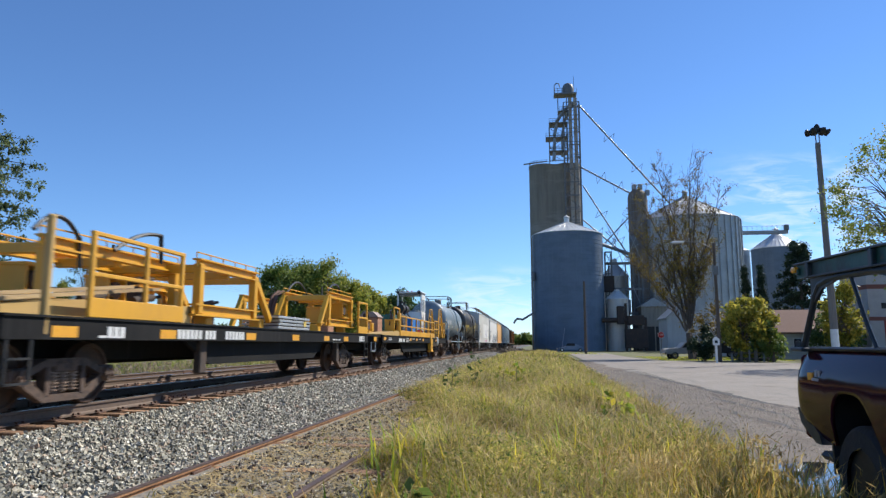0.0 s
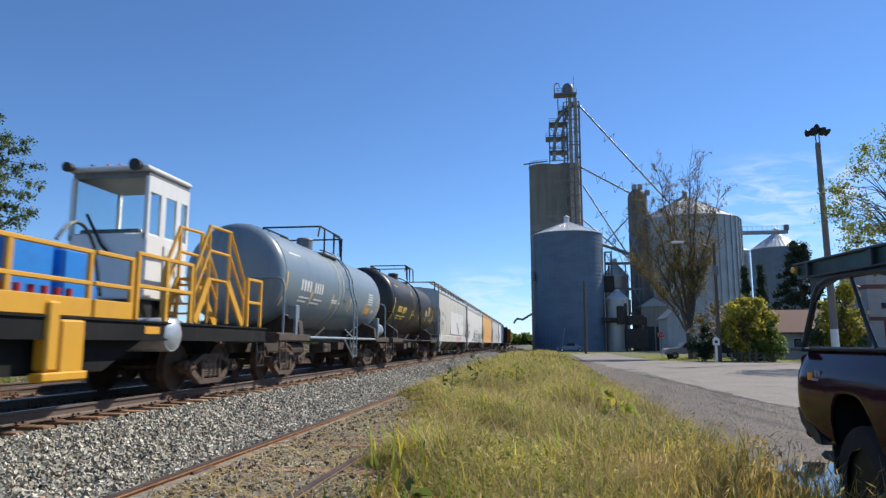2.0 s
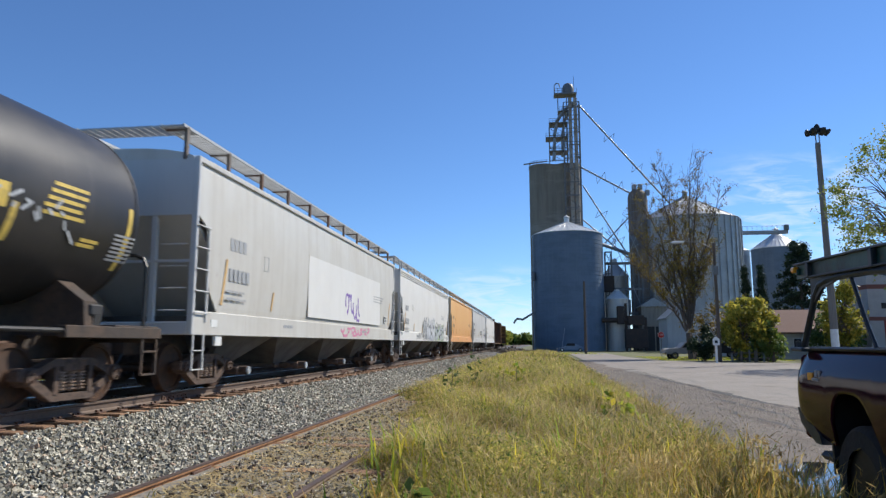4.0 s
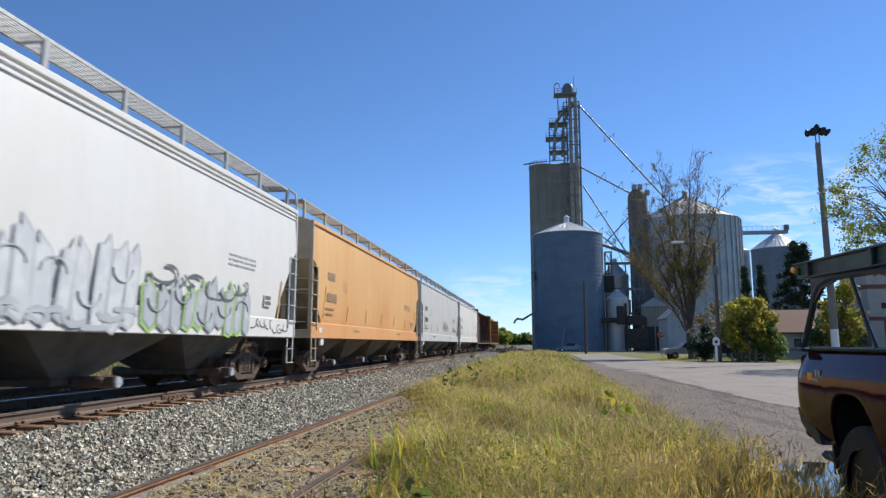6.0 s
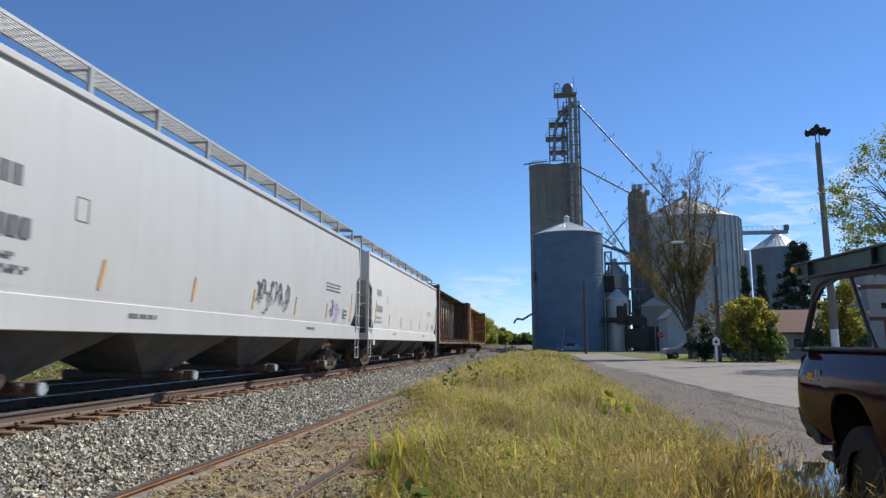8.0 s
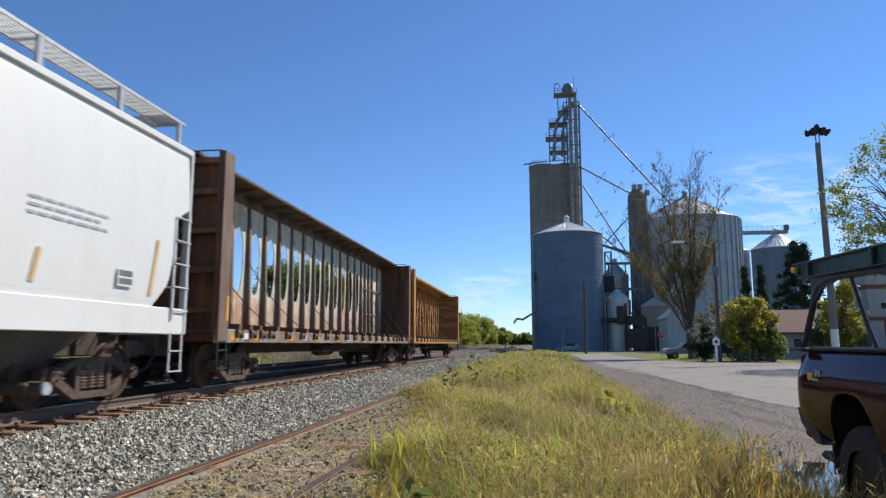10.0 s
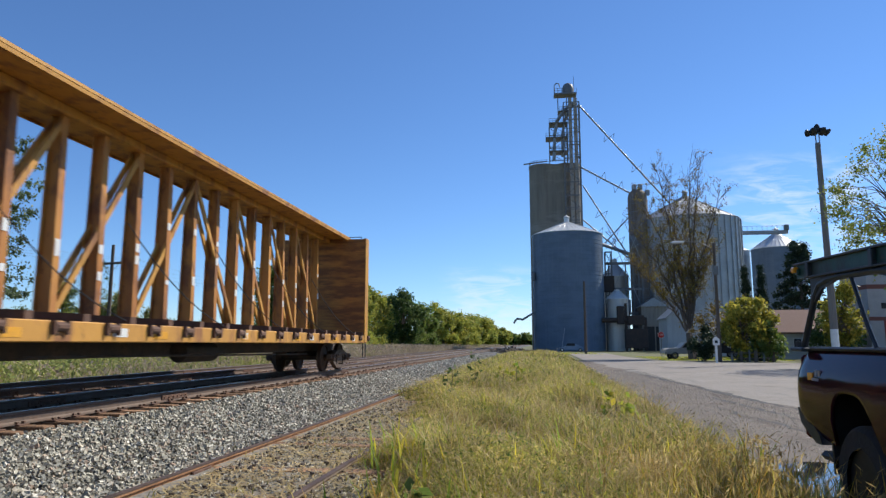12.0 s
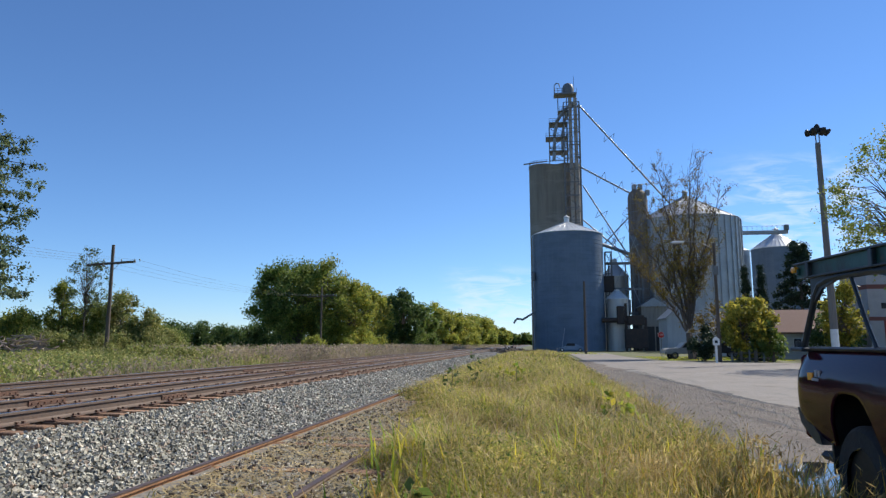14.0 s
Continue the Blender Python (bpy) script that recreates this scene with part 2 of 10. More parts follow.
def build_ground():
    bm = B()
    xs = [p[0] for p in GROUND_PROFILE]
    ys = [-3200, -60, -10, 0, 5, 10, 20, 40, 80, 160, 320, 800, 3600]
    grid = [[bm.verts.new((x, y, ground_z(x))) for x in xs] for y in ys]
    for i in range(len(ys) - 1):
        for j in range(len(xs) - 1):
            bm.faces.new((grid[i][j], grid[i][j + 1], grid[i + 1][j + 1], grid[i + 1][j]))
    tagged(part("ground", bm, M_SOIL, None, "grassy earth with dry weeds along the railway"), "", "ground", "", "structure")

    def sheet(name, outline, lift, m, label, cat, y0=-30, y1=400):
        b = B()
        rows = [y0, 0, 6, 12, 24, 60, 140, y1]
        g = [[b.verts.new((x, y, ground_z(x) + lift)) for x in outline] for y in rows]
        for i in range(len(rows) - 1):
            for j in range(len(outline) - 1):
                b.faces.new((g[i][j], g[i][j + 1], g[i + 1][j + 1], g[i + 1][j]))
        tagged(part(name, b, m, None, label), "", cat, "", "structure")
    sheet("ballast_bed", (-13.9, -13.0, -6.1, -5.6, -4.35), 0.02, M_BED, "grey crushed stone bed under two railway tracks", "ballast", -40, 900)
    sheet("siding_bed", (-4.35, -3.75, -3.2, -1.9), 0.03, M_SIDING, "dirty gravel and cinders round a siding", "ballast", -40, 90)


build_ground()


def build_road():
    b = B()
    z = 0.015
    # through street along the railway, and a side street that runs off at the corner
    poly = [(3.0, -40), (3.0, 6), (3.1, 14.5), (3.7, 38), (4.6, 70), (5.4, 112), (11.5, 116), (10.6, 80), (11.2, 62), (16.0, 57.0), (60, 57.0), (60, 38.0), (17.5, 38.0), (12.6, 34.5), (9.9, 26), (9.6, -40)]
    vs = [b.verts.new((x, y, z)) for x, y in poly]
    b.faces.new(vs)
    bmesh.ops.triangulate(b, faces=b.faces[:])
    bmesh.ops.recalc_face_normals(b, faces=b.faces[:])
    for f in b.faces:
        if f.normal.z < 0:
            f.normal_flip()
    tagged(part("road", b, M_ASPHALT, None, "pale worn asphalt village street with patches"), "", "road", "", "structure")
    b = B()
    n = 130
    ys = [-30 + 90 * (k / n) for k in range(n + 1)]
    left = [b.verts.new((2.25 + 0.010 * max(y, 0) + 0.16 * math.sin(y * 1.7) + 0.1 * math.sin(y * 4.1), y, 0.004 + 0.02)) for y in ys]
    right = [b.verts.new((float(np.interp(y, (0, 8, 12, 17, 23.5, 32, 40, 60), (7.0, 6.5, 6.15, 5.85, 5.6, 5.2, 5.0, 4.6))) + 0.22 * math.sin(y * 0.8) + 0.14 * math.sin(y * 2.3), y, 0.022)) for y in ys]
    for k in range(n):
        b.faces.new((left[k], right[k], right[k + 1], left[k + 1]))
    tagged(part("gravel_shoulder", b, M_SHOULDER, None, "brown gravel shoulder breaking up at the asphalt edge"), "", "shoulder", "", "structure")


build_road()


# ---------------------------------------------------------------- tracks
def rail_profile(s=1.0):
    half = [(0.0, 0.0), (0.034, 0.0), (0.037, -0.008), (0.036, -0.034), (0.010, -0.046), (0.009, -0.125), (0.030, -0.148), (0.070, -0.158), (0.070, -0.170)]
    return [(x * s, z * s) for x, z in half] + [(-x * s, z * s) for x, z in half[::-1][:-1]]


def rail_mesh(bm, centre, ys, top, s=1.0):
    prof = rail_profile(s)
    rings = [[bm.verts.new((centre(y) + x, y, top + z)) for x, z in prof] for y in ys]
    n = len(prof)
    fs = []
    for a, b in zip(rings, rings[1:]):
        for k in range(n):
            fs.append(bm.faces.new((a[k], a[(k + 1) % n], b[(k + 1) % n], b[k])))
    fs += [bm.faces.new(rings[0]), bm.faces.new(rings[-1][::-1])]
    bmesh.ops.recalc_face_normals(bm, faces=fs)


def build_track(cx, label, worn):
    tr = thing("railway_track", label, "track", "", "structure")
    for sx in (-0.7525, 0.7525):
        bm = B()
        rail_mesh(bm, lambda y: cx + sx, [-60, 0, 30, 100, 400, 900], RAIL_Z)
        r = part("rail", bm, M_RAIL, tr, "brown steel rail with a polished head")
        bm = B()
        box(bm, (cx + sx - 0.031, -60, RAIL_Z + 0.001), (cx + sx + 0.031, 900, RAIL_Z + 0.003))
        part("running_band", bm, M_RAILTOP, r, "polished band on the railhead")
        for y in (11.6, 23.4, 35.2):
            bm = B()
            for off in (-0.022, 0.022):
                box(bm, (cx + sx + off - 0.010, y - 0.45 + sx, RAIL_Z - 0.14), (cx + sx + off + 0.010, y + 0.45 + sx, RAIL_Z - 0.05), 0.004)
                for k in range(6):
                    rod(bm, (cx + sx + off * 1.2, y + sx - 0.38 + 0.152 * k, RAIL_Z - 0.095), (cx + sx + off * 2.3, y + sx - 0.38 + 0.152 * k, RAIL_Z - 0.095), 0.016, seg=6)
            part("joint_bar", bm, M_PLATE, r, "bolted rusty joint bar")
    return tr


track_1 = build_track(TRACK_X, "main track with brown steel rails on wooden ties", 1)
track_2 = build_track(TRACK2_X, "second main track behind, brown steel rails", 1)


def siding_centre(y):
    return SIDING_X + 0.10 * math.sin(min(max((y - 5) / 9.0, -1), 1.6)) - 0.0022 * max(y - 11, 0) ** 1.6 - 0.06


def build_siding():
    tr = thing("siding_track", "rusty disused siding half buried in gravel and weeds", "track", "", "structure")
    for sx in (-0.7525, 0.7525):
        bm = B()
        ys = [-20 + k for k in range(66)]
        rail_mesh(bm, lambda y: siding_centre(y) + sx, ys, 0.19 if sx < 0 else 0.158, 0.86)
        part("rail", bm, M_RAILSUN if sx < 0 else M_RAILTAN, tr, "rust-orange worn rail" if sx < 0 else "dark brown half-buried rail")
        top = (0.19 if sx < 0 else 0.158) + 0.002
        bm = B()
        for y0, y1 in zip(ys, ys[1:]):
            bar(bm, (siding_centre(y0) + sx, y0, top - 0.006), (siding_centre(y1) + sx, y1, top - 0.006), 0.066, 0.014)
        part("railhead", bm, M_RAILHEAD, tr, "dark brown worn railhead")
    bm = B()
    box(bm, (siding_centre(7.1) - 0.7525 + 0.01, 6.95, 0.075), (siding_centre(7.1) - 0.7525 + 0.045, 7.35, 0.15), 0.004)
    part("joint_bar", bm, M_PLATE, tr, "rusty joint bar on the siding")
    return tr


siding = build_siding()
# ---------------------------------------------------------------- grain elevator
M_GALV = mat("galvanised_steel", (0.29, 0.305, 0.32), [((0.215, 0.23, 0.25), (0.4, 0.4, 0.5), 0.4, 0.65, 0.7), ((0.36, 0.37, 0.38), (3, 3, 0.15), 0.5, 0.7, 0.5)], 0.45, 0.35, 0.15, 8)
M_BLUEBIN = mat("weathered_bin_steel", (0.14, 0.185, 0.25), [((0.11, 0.147, 0.20), (0.3, 0.3, 0.5), 0.4, 0.65, 0.7), ((0.19, 0.235, 0.29), (1.5, 1.5, 0.1), 0.5, 0.72, 0.4)], 0.62, 0.15, 0.1, 8)
M_CONC = mat("old_concrete", (0.24, 0.215, 0.175), [((0.17, 0.15, 0.12), (0.7, 0.7, 0.07), 0.42, 0.65, 0.8), ((0.37, 0.34, 0.29), (0.15, 0.15, 0.6), 0.5, 0.7, 0.5)], 0.9, bump=0.3, bscale=6)
M_STEELDARK = mat("grey_steelwork", (0.17, 0.175, 0.18), [((0.26, 0.26, 0.26), 1.5, 0.5, 0.7, 0.6), ((0.14, 0.09, 0.06), 3.0, 0.55, 0.7, 0.6)], 0.6, 0.4)
M_WHITEROOF = mat("bright_roof_steel", (0.66, 0.67, 0.67), [((0.50, 0.50, 0.49), (1.0, 1.0, 1.0), 0.45, 0.7, 0.6)], 0.45, 0.3)
M_WOODPOLE = mat("creosoted_pole", (0.10, 0.075, 0.055), [((0.17, 0.135, 0.105), (14, 14, 0.6), 0.42, 0.65, 0.8), ((0.05, 0.04, 0.03), (40, 40, 1.5), 0.5, 0.65, 0.6)], 0.9, bump=0.4, bscale=30)
M_WHITE = mat("white_paint", (0.74, 0.74, 0.71), [((0.55, 0.54, 0.50), 1.5, 0.5, 0.75, 0.6)], 0.6, bump=0.05)
M_BLACK = mat("black_metal", (0.02, 0.02, 0.021), [((0.06, 0.055, 0.05), 4.0, 0.5, 0.7, 0.5)], 0.55, 0.2)
M_WIRE = mat("dark_wire", (0.10, 0.10, 0.10), (), 0.6)


def cone_roof(bm, c, r, z, h, seg=28, top=0.6):
    lathe(bm, [(r + 0.15, z - 0.12), (r + 0.15, z), (top, z + h), (top, z + h + 0.35), (0, z + h + 0.45)], seg, c)


def grain_bin(name, c, r, eave, roof_h, m, mroof, label, rings=True, cap=True, ribs=True, stiff=0):
    b = thing(name, label, "grain bin")
    bm = B()
    prof = []
    n = max(int(eave / 0.82), 4)
    for k in range(n + 1):
        z = eave * k / n
        if rings and k:
            prof += [(r, z - 0.07), (r + 0.035, z - 0.05), (r + 0.035, z)]
        prof.append((r, z))
    lathe(bm, prof, 48, c)
    part("wall", bm, m, b, "", True)
    bm = B()
    cone_roof(bm, c, r, eave, roof_h, 36)
    roof = part("roof", bm, mroof, b, "ribbed conical steel roof")
    if ribs:
        bm = B()
        for k in range(36):
            a = 2 * math.pi * k / 36
            bar(bm, (c[0] + (r + 0.12) * math.cos(a), c[1] + (r + 0.12) * math.sin(a), eave + 0.04), (c[0] + 0.7 * math.cos(a), c[1] + 0.7 * math.sin(a), eave + roof_h + 0.02), 0.10, 0.12)
        part("roof_ribs", bm, mroof, roof)
    if cap:
        bm = B()
        lathe(bm, [(0.55, eave + roof_h + 0.2), (0.55, eave + roof_h + 1.1), (0.8, eave + roof_h + 1.15), (0.0, eave + roof_h + 1.7)], 14, c)
        part("roof_cap", bm, mroof, b)
    for k in range(stiff):
        a = 2 * math.pi * (k + 0.37) / stiff
        if math.sin(a - 0.2) < 0.45:
            bm = B()
            box(bm, (-0.05, -0.13, 0), (0.24, 0.13, eave - 0.2), 0, pose(c[0] + (r + 0.03) * math.cos(a), c[1] + (r + 0.03) * math.sin(a), 0, 0, 0, math.degrees(a)))
            part("stiffener", bm, m, b)
    return b


M_SOOT = mat("dark_rusty_steel", (0.05, 0.036, 0.03), [((0.10, 0.065, 0.045), 1.5, 0.45, 0.65, 0.6)], 0.75, 0.2)
M_RIBBIN = mat("bright_ribbed_steel", (0.40, 0.41, 0.42), [((0.30, 0.31, 0.325), (0.4, 0.4, 0.5), 0.4, 0.65, 0.7), ((0.50, 0.50, 0.50), (3, 3, 0.15), 0.5, 0.7, 0.5)], 0.45, 0.3, 0.15, 8)
M_PALEBIN = mat("pale_painted_bin_steel", (0.58, 0.54, 0.48), [((0.40, 0.35, 0.29), (1.5, 1.5, 0.12), 0.45, 0.68, 0.6)], 0.5, 0.1, 0.1, 8)
main_bin = grain_bin("grain_bin", (7.75, 150.0), 7.7, 25.4, 3.0, M_BLUEBIN, M_WHITEROOF, "tall blue-grey corrugated steel grain bin, bright conical roof", True, True, True)
big_bin = grain_bin("grain_bin", (36.8, 165.0), 12.0, 30.3, 6.4, M_RIBBIN, M_GALV, "large ribbed galvanised grain bin behind the bare tree", True, True, True, 40)
grain_bin("grain_bin", (64.0, 185.0), 6.3, 26.2, 4.2, M_BLUEBIN, M_WHITEROOF, "dark grey grain bin with a shining conical roof", True, True, True)
grain_bin("grain_bin", (57.0, 196.0), 3.4, 27.2, 1.6, M_GALV, M_GALV, "narrow galvanised bin between two larger ones", True, False, False)
grain_bin("grain_bin", (19.6, 164.0), 3.1, 17.4, 2.9, M_PALEBIN, M_WHITEROOF, "small pale galvanised bin in the midst of the plant", True, True, True)
grain_bin("grain_bin", (18.1, 149.0), 2.3, 11.1, 1.7, M_PALEBIN, M_WHITEROOF, "short pale hopper bin beside the loading shed", True, False, True)


def build_concrete_silo():
    s = thing("concrete_silo", "tan slip-formed concrete grain silo with a flat top", "silo")
    cy = 172.0
    for cx in (3.1, 9.2):
        bm = B()
        lathe(bm, [(3.5, 0), (3.5, 46.6), (3.62, 46.65), (3.62, 47.2), (0, 47.2)], 40, (cx, cy))
        part("silo_tube", bm, M_CONC, s, "", True)
    bm = B()
    box(bm, (2.6, cy - 3.3, 0), (9.6, cy + 3.3, 47.0))
    part("infill_wall", bm, M_CONC, s)
    bm = B()
    bar(bm, (-1.8, cy - 2.0, 47.55), (4.2, cy - 2.0, 48.2), 0.35, 0.25)
    part("roof_beam", bm, M_STEELDARK, s, "beam jutting from the roof edge")
    bm = B()
    for k in range(24):
        a = math.pi + math.pi * k / 23
        x = 3.1 + 3.45 * math.cos(a) if k < 12 else 9.2 + 3.45 * math.cos(a)
        y = cy + 3.45 * math.sin(a)
        rod(bm, (x, y, 47.2), (x, y, 48.2), 0.04, seg=5)
    for k in range(23):
        a, b = math.pi + math.pi * k / 23, math.pi + math.pi * (k + 1) / 23
        ca, cb = (3.1 if k < 12 else 9.2), (3.1 if k + 1 < 12 else 9.2)
        for z in (47.7, 48.2):
            bar(bm, (ca + 3.45 * math.cos(a), cy + 3.45 * math.sin(a), z), (cb + 3.45 * math.cos(b), cy + 3.45 * math.sin(b), z), 0.05, 0.05)
    part("roof_railing", bm, M_STEELDARK, s)
    return s


build_concrete_silo()


def lattice(name, x0, x1, y0, y1, z0, z1, step, t, m, label, category, parent=None):
    """A braced steel tower of angle bars."""
    s = parent or thing(name, label, category)
    for x in (x0, x1):
        for y in (y0, y1):
            bm = B()
            bar(bm, (x, y, z0), (x, y, z1), t * 1.5, t * 1.5)
            part("leg", bm, m, s)
    n = max(int((z1 - z0) / step), 1)
    bm = B()
    for k in range(n + 1):
        z = z0 + (z1 - z0) * k / n
        for p, q in (((x0, y0), (x1, y0)), ((x0, y1), (x1, y1)), ((x0, y0), (x0, y1)), ((x1, y0), (x1, y1))):
            bar(bm, (*p, z), (*q, z), t, t)
            if k < n:
                z2 = z0 + (z1 - z0) * (k + 1) / n
                a, b = (p, q) if k % 2 else (q, p)
                bar(bm, (*a, z), (*b, z2), t * 0.8, t * 0.8)
    part("bracing", bm, m, s)
    return s


# Rusty tan, lightened in the colour for the sun on the tower.
M_CASING = mat("sunlit_tan_casing", (0.36, 0.32, 0.27), [((0.24, 0.15, 0.10), (2, 2, 0.25), 0.5, 0.66, 0.6), ((0.45, 0.43, 0.40), 1.2, 0.5, 0.7, 0.5)], 0.6, 0.2)


def build_leg_tower():
    y = 166.5
    t = lattice("elevator_tower", 8.5, 12.4, y - 1.5, y + 1.5, 0, 62.0, 3.4, 0.15, M_STEELDARK, "slender braced bucket elevator tower with a domed head", "elevator tower")
    bm = B()
    for x in (10.2, 11.5):
        box(bm, (x - 0.42, y - 0.45, 1), (x + 0.42, y + 0.45, 63.5))
    part("casing", bm, M_CASING, t, "twin galvanised bucket casings")
    for k in range(18):
        bm = B()
        box(bm, (8.4, y - 1.6, 6 + 3.2 * k), (12.5, y - 1.52, 6.16 + 3.2 * k))
        part("cross_plate", bm, M_STEELDARK, t)
    # upper work platforms beside the casing
    lattice("platforms", 4.9, 9.4, y - 0.4, y + 3.2, 47.2, 57.0, 2.45, 0.13, M_STEELDARK, "", "", t)
    bm = B()
    for z, x0 in ((49.6, 4.8), (53.2, 4.0), (57.0, 4.9), (60.0, 7.2)):
        box(bm, (x0, y - 0.8, z), (9.6, y + 3.4, z + 0.14))
        for k in range(7):
            x = x0 + (9.6 - x0) * k / 6
            rod(bm, (x, y - 0.8, z), (x, y - 0.8, z + 1.1), 0.04, seg=4)
        for zz in (0.55, 1.1):
            bar(bm, (x0, y - 0.8, z + zz), (9.6, y - 0.8, z + zz), 0.06, 0.06)
            bar(bm, (x0, y - 0.8, z + zz), (x0, y + 3.4, z + zz), 0.06, 0.06)
    part("platform", bm, M_STEELDARK, t, "railed steel work platforms")
    bm = B()
    path(bm, [(11.0, y, 62.2), (8.4, y, 60.2), (6.8, y, 57.4), (6.2, y, 54.0), (6.0, y, 49.0), (5.9, y, 47.3)], 0.42, 8)
    path(bm, [(11.0, y, 62.0), (8.8, y + 1, 58.0), (8.2, y + 1, 54.0), (8.2, y + 1, 48.5)], 0.38, 8)
    part("down_spout", bm, M_GALV, t, "bent galvanised spout down to the silo roof")
    bm = B()
    box(bm, (6.2, y - 1.5, 64.2), (11.9, y + 1.5, 64.6), 0.05)
    for x in (7.2, 9.4, 11.2):
        rod(bm, (x, y, 60.5), (x, y, 64.3), 0.13, seg=6)
    for k in range(7):
        x = 6.25 + 5.6 * k / 6
        rod(bm, (x, y - 1.5, 64.6), (x, y - 1.5, 65.7), 0.05, seg=4)
    for z in (65.15, 65.7):
        bar(bm, (6.2, y - 1.5, z), (8.4, y - 1.5, z), 0.07, 0.07)
    path(bm, [(6.4, y, 64.6), (6.4, y, 67.2), (6.9, y, 67.7), (7.6, y, 67.5), (7.8, y, 66.5)], 0.12, 6)
    part("head_platform", bm, M_STEELDARK, t, "railed platform under the elevator head")
    bm = B()
    lathe(bm, [(1.45, 64.6), (1.45, 66.0), (1.3, 66.7), (0.95, 67.2), (0.4, 67.5), (0, 67.55)], 18, (9.8, y))
    part("head", bm, M_STEELDARK, t, "domed galvanised elevator head", True)
    bm = B()
    rod(bm, (11.3, y, 65), (11.3, y, 69.5), 0.05, seg=5)
    part("mast", bm, M_STEELDARK, t)
    return t


build_leg_tower()


M_SPOUT = mat("dull_spout_steel", (0.34, 0.35, 0.36), [((0.25, 0.26, 0.27), 0.5, 0.42, 0.65, 0.6)], 0.55, 0.45)


def build_spouts():
    runs = [((12.2, 165.5, 61.4), (34.2, 164, 33.6), 0.22, True), ((12.6, 165.5, 45.0), (26.4, 163, 36.0), 0.22, True), ((12.8, 165.5, 40.4), (25.4, 162, 17.5), 0.19, True),
            ((12.6, 164.5, 31.5), (22.5, 161, 21.5), 0.19, True), ((27.5, 163, 36.2), (13.2, 160, 21.0), 0.15, True), ((15.2, 156, 24.5), (24, 160, 21.8), 0.40, False)]
    for p, q, r, fins in runs:
        s = thing("grain_spout", "sloping galvanised grain spout between tower and bins", "spout", "grain spouts")
        bm = B()
        rod(bm, p, q, r, seg=16)
        part("pipe", bm, M_SPOUT, s)
        if fins:
            p, q = Vector(p), Vector(q)
            d = (q - p).normalized()
            up = d.cross(Vector((0, 1, 0))).normalized()
            for f in (0.33, 0.62):
                bm = B()
                c = p.lerp(q, f)
                bar(bm, c - up * 1.7, c + up * 1.7, 0.1, 0.1)
                bar(bm, c - up * 1.7, c - d * 1.2 - up * 0.2, 0.07, 0.07)
                bar(bm, c + up * 1.7, c + d * 1.2 + up * 0.2, 0.07, 0.07)
                part("brace", bm, M_STEELDARK, s)


build_spouts()


def build_trestle():
    s = thing("conveyor_trestle", "galvanised steel trestle of crossed struts between the bins", "trestle")
    y = 153.0
    for x in (16.9, 20.6, 24.2):
        bm = B()
        rod(bm, (x, y, 0), (x, y, 19.5), 0.14, seg=8)
        part("post", bm, M_STEELDARK, s)
    for p, q in (((16.7, 28.5), (23.8, 9.5)), ((24.6, 28.5), (16.9, 11.5)), ((20.4, 29.5), (24.4, 19.4)), ((20.4, 29.5), (16.6, 19.4)), ((17.0, 19.4), (24.2, 24.0))):
        bm = B()
        bar(bm, (p[0], y - 0.2, p[1]), (q[0], y - 0.2, q[1]), 0.11, 0.09)
        part("strut", bm, M_SPOUT, s, "pale galvanised strut")
    for z, m in ((19.4, M_STEELDARK), (13.6, M_STEELDARK), (8.2, M_STEELDARK)):
        bm = B()
        box(bm, (16.4, y + 0.16, z - 0.3), (24.7, y + 0.5, z + 0.3), 0.02)
        part("beam", bm, m, s)
    bm = B()
    box(bm, (19.6, y - 0.9, 8.5), (21.4, y + 0.14, 11.2), 0.05)
    part("gearbox", bm, M_STEELDARK, s)


build_trestle()


M_SLIM = mat("rust_streaked_silo_steel", (0.17, 0.145, 0.125), [((0.11, 0.075, 0.055), (1.2, 1.2, 0.1), 0.45, 0.65, 0.7), ((0.24, 0.22, 0.20), (0.6, 0.6, 0.4), 0.5, 0.7, 0.5)], 0.75)


def build_slim_silo():
    s = thing("slim_silo", "slender grey round silo with a domed top", "silo")
    bm = B()
    lathe(bm, [(2.25, 0), (2.25, 35.6), (2.0, 36.7), (1.3, 37.5), (0, 37.8)], 28, (24.9, 160))
    part("wall", bm, M_SLIM, s, "", True)
    bm = B()
    for k in range(17):
        lathe(bm, [(2.25, 2 + 2 * k), (2.32, 2 + 2 * k), (2.32, 2.15 + 2 * k), (2.25, 2.15 + 2 * k)], 28, (24.9, 160))
    part("hoops", bm, M_STEELDARK, s)
    bm = B()
    for x, z in ((25.6, 37.6), (27.2, 36.2), (24.2, 37.6)):
        box(bm, (x - 0.5, 159.2, z), (x + 0.5, 160.3, z + 1.3), 0.1)
    rod(bm, (25.0, 159.5, 38.9), (29.6, 159.5, 38.9), 0.08)
    part("head_box", bm, M_GALV, s)
    bm = B()
    for x in (23.0, 23.5):
        rod(bm, (x, 157.6, 1), (x, 157.6, 36), 0.05, seg=5)
    for k in range(70):
        rod(bm, (23.0, 157.6, 1 + 0.5 * k), (23.5, 157.6, 1 + 0.5 * k), 0.03, seg=4)
    part("ladder", bm, M_STEELDARK, s)


build_slim_silo()


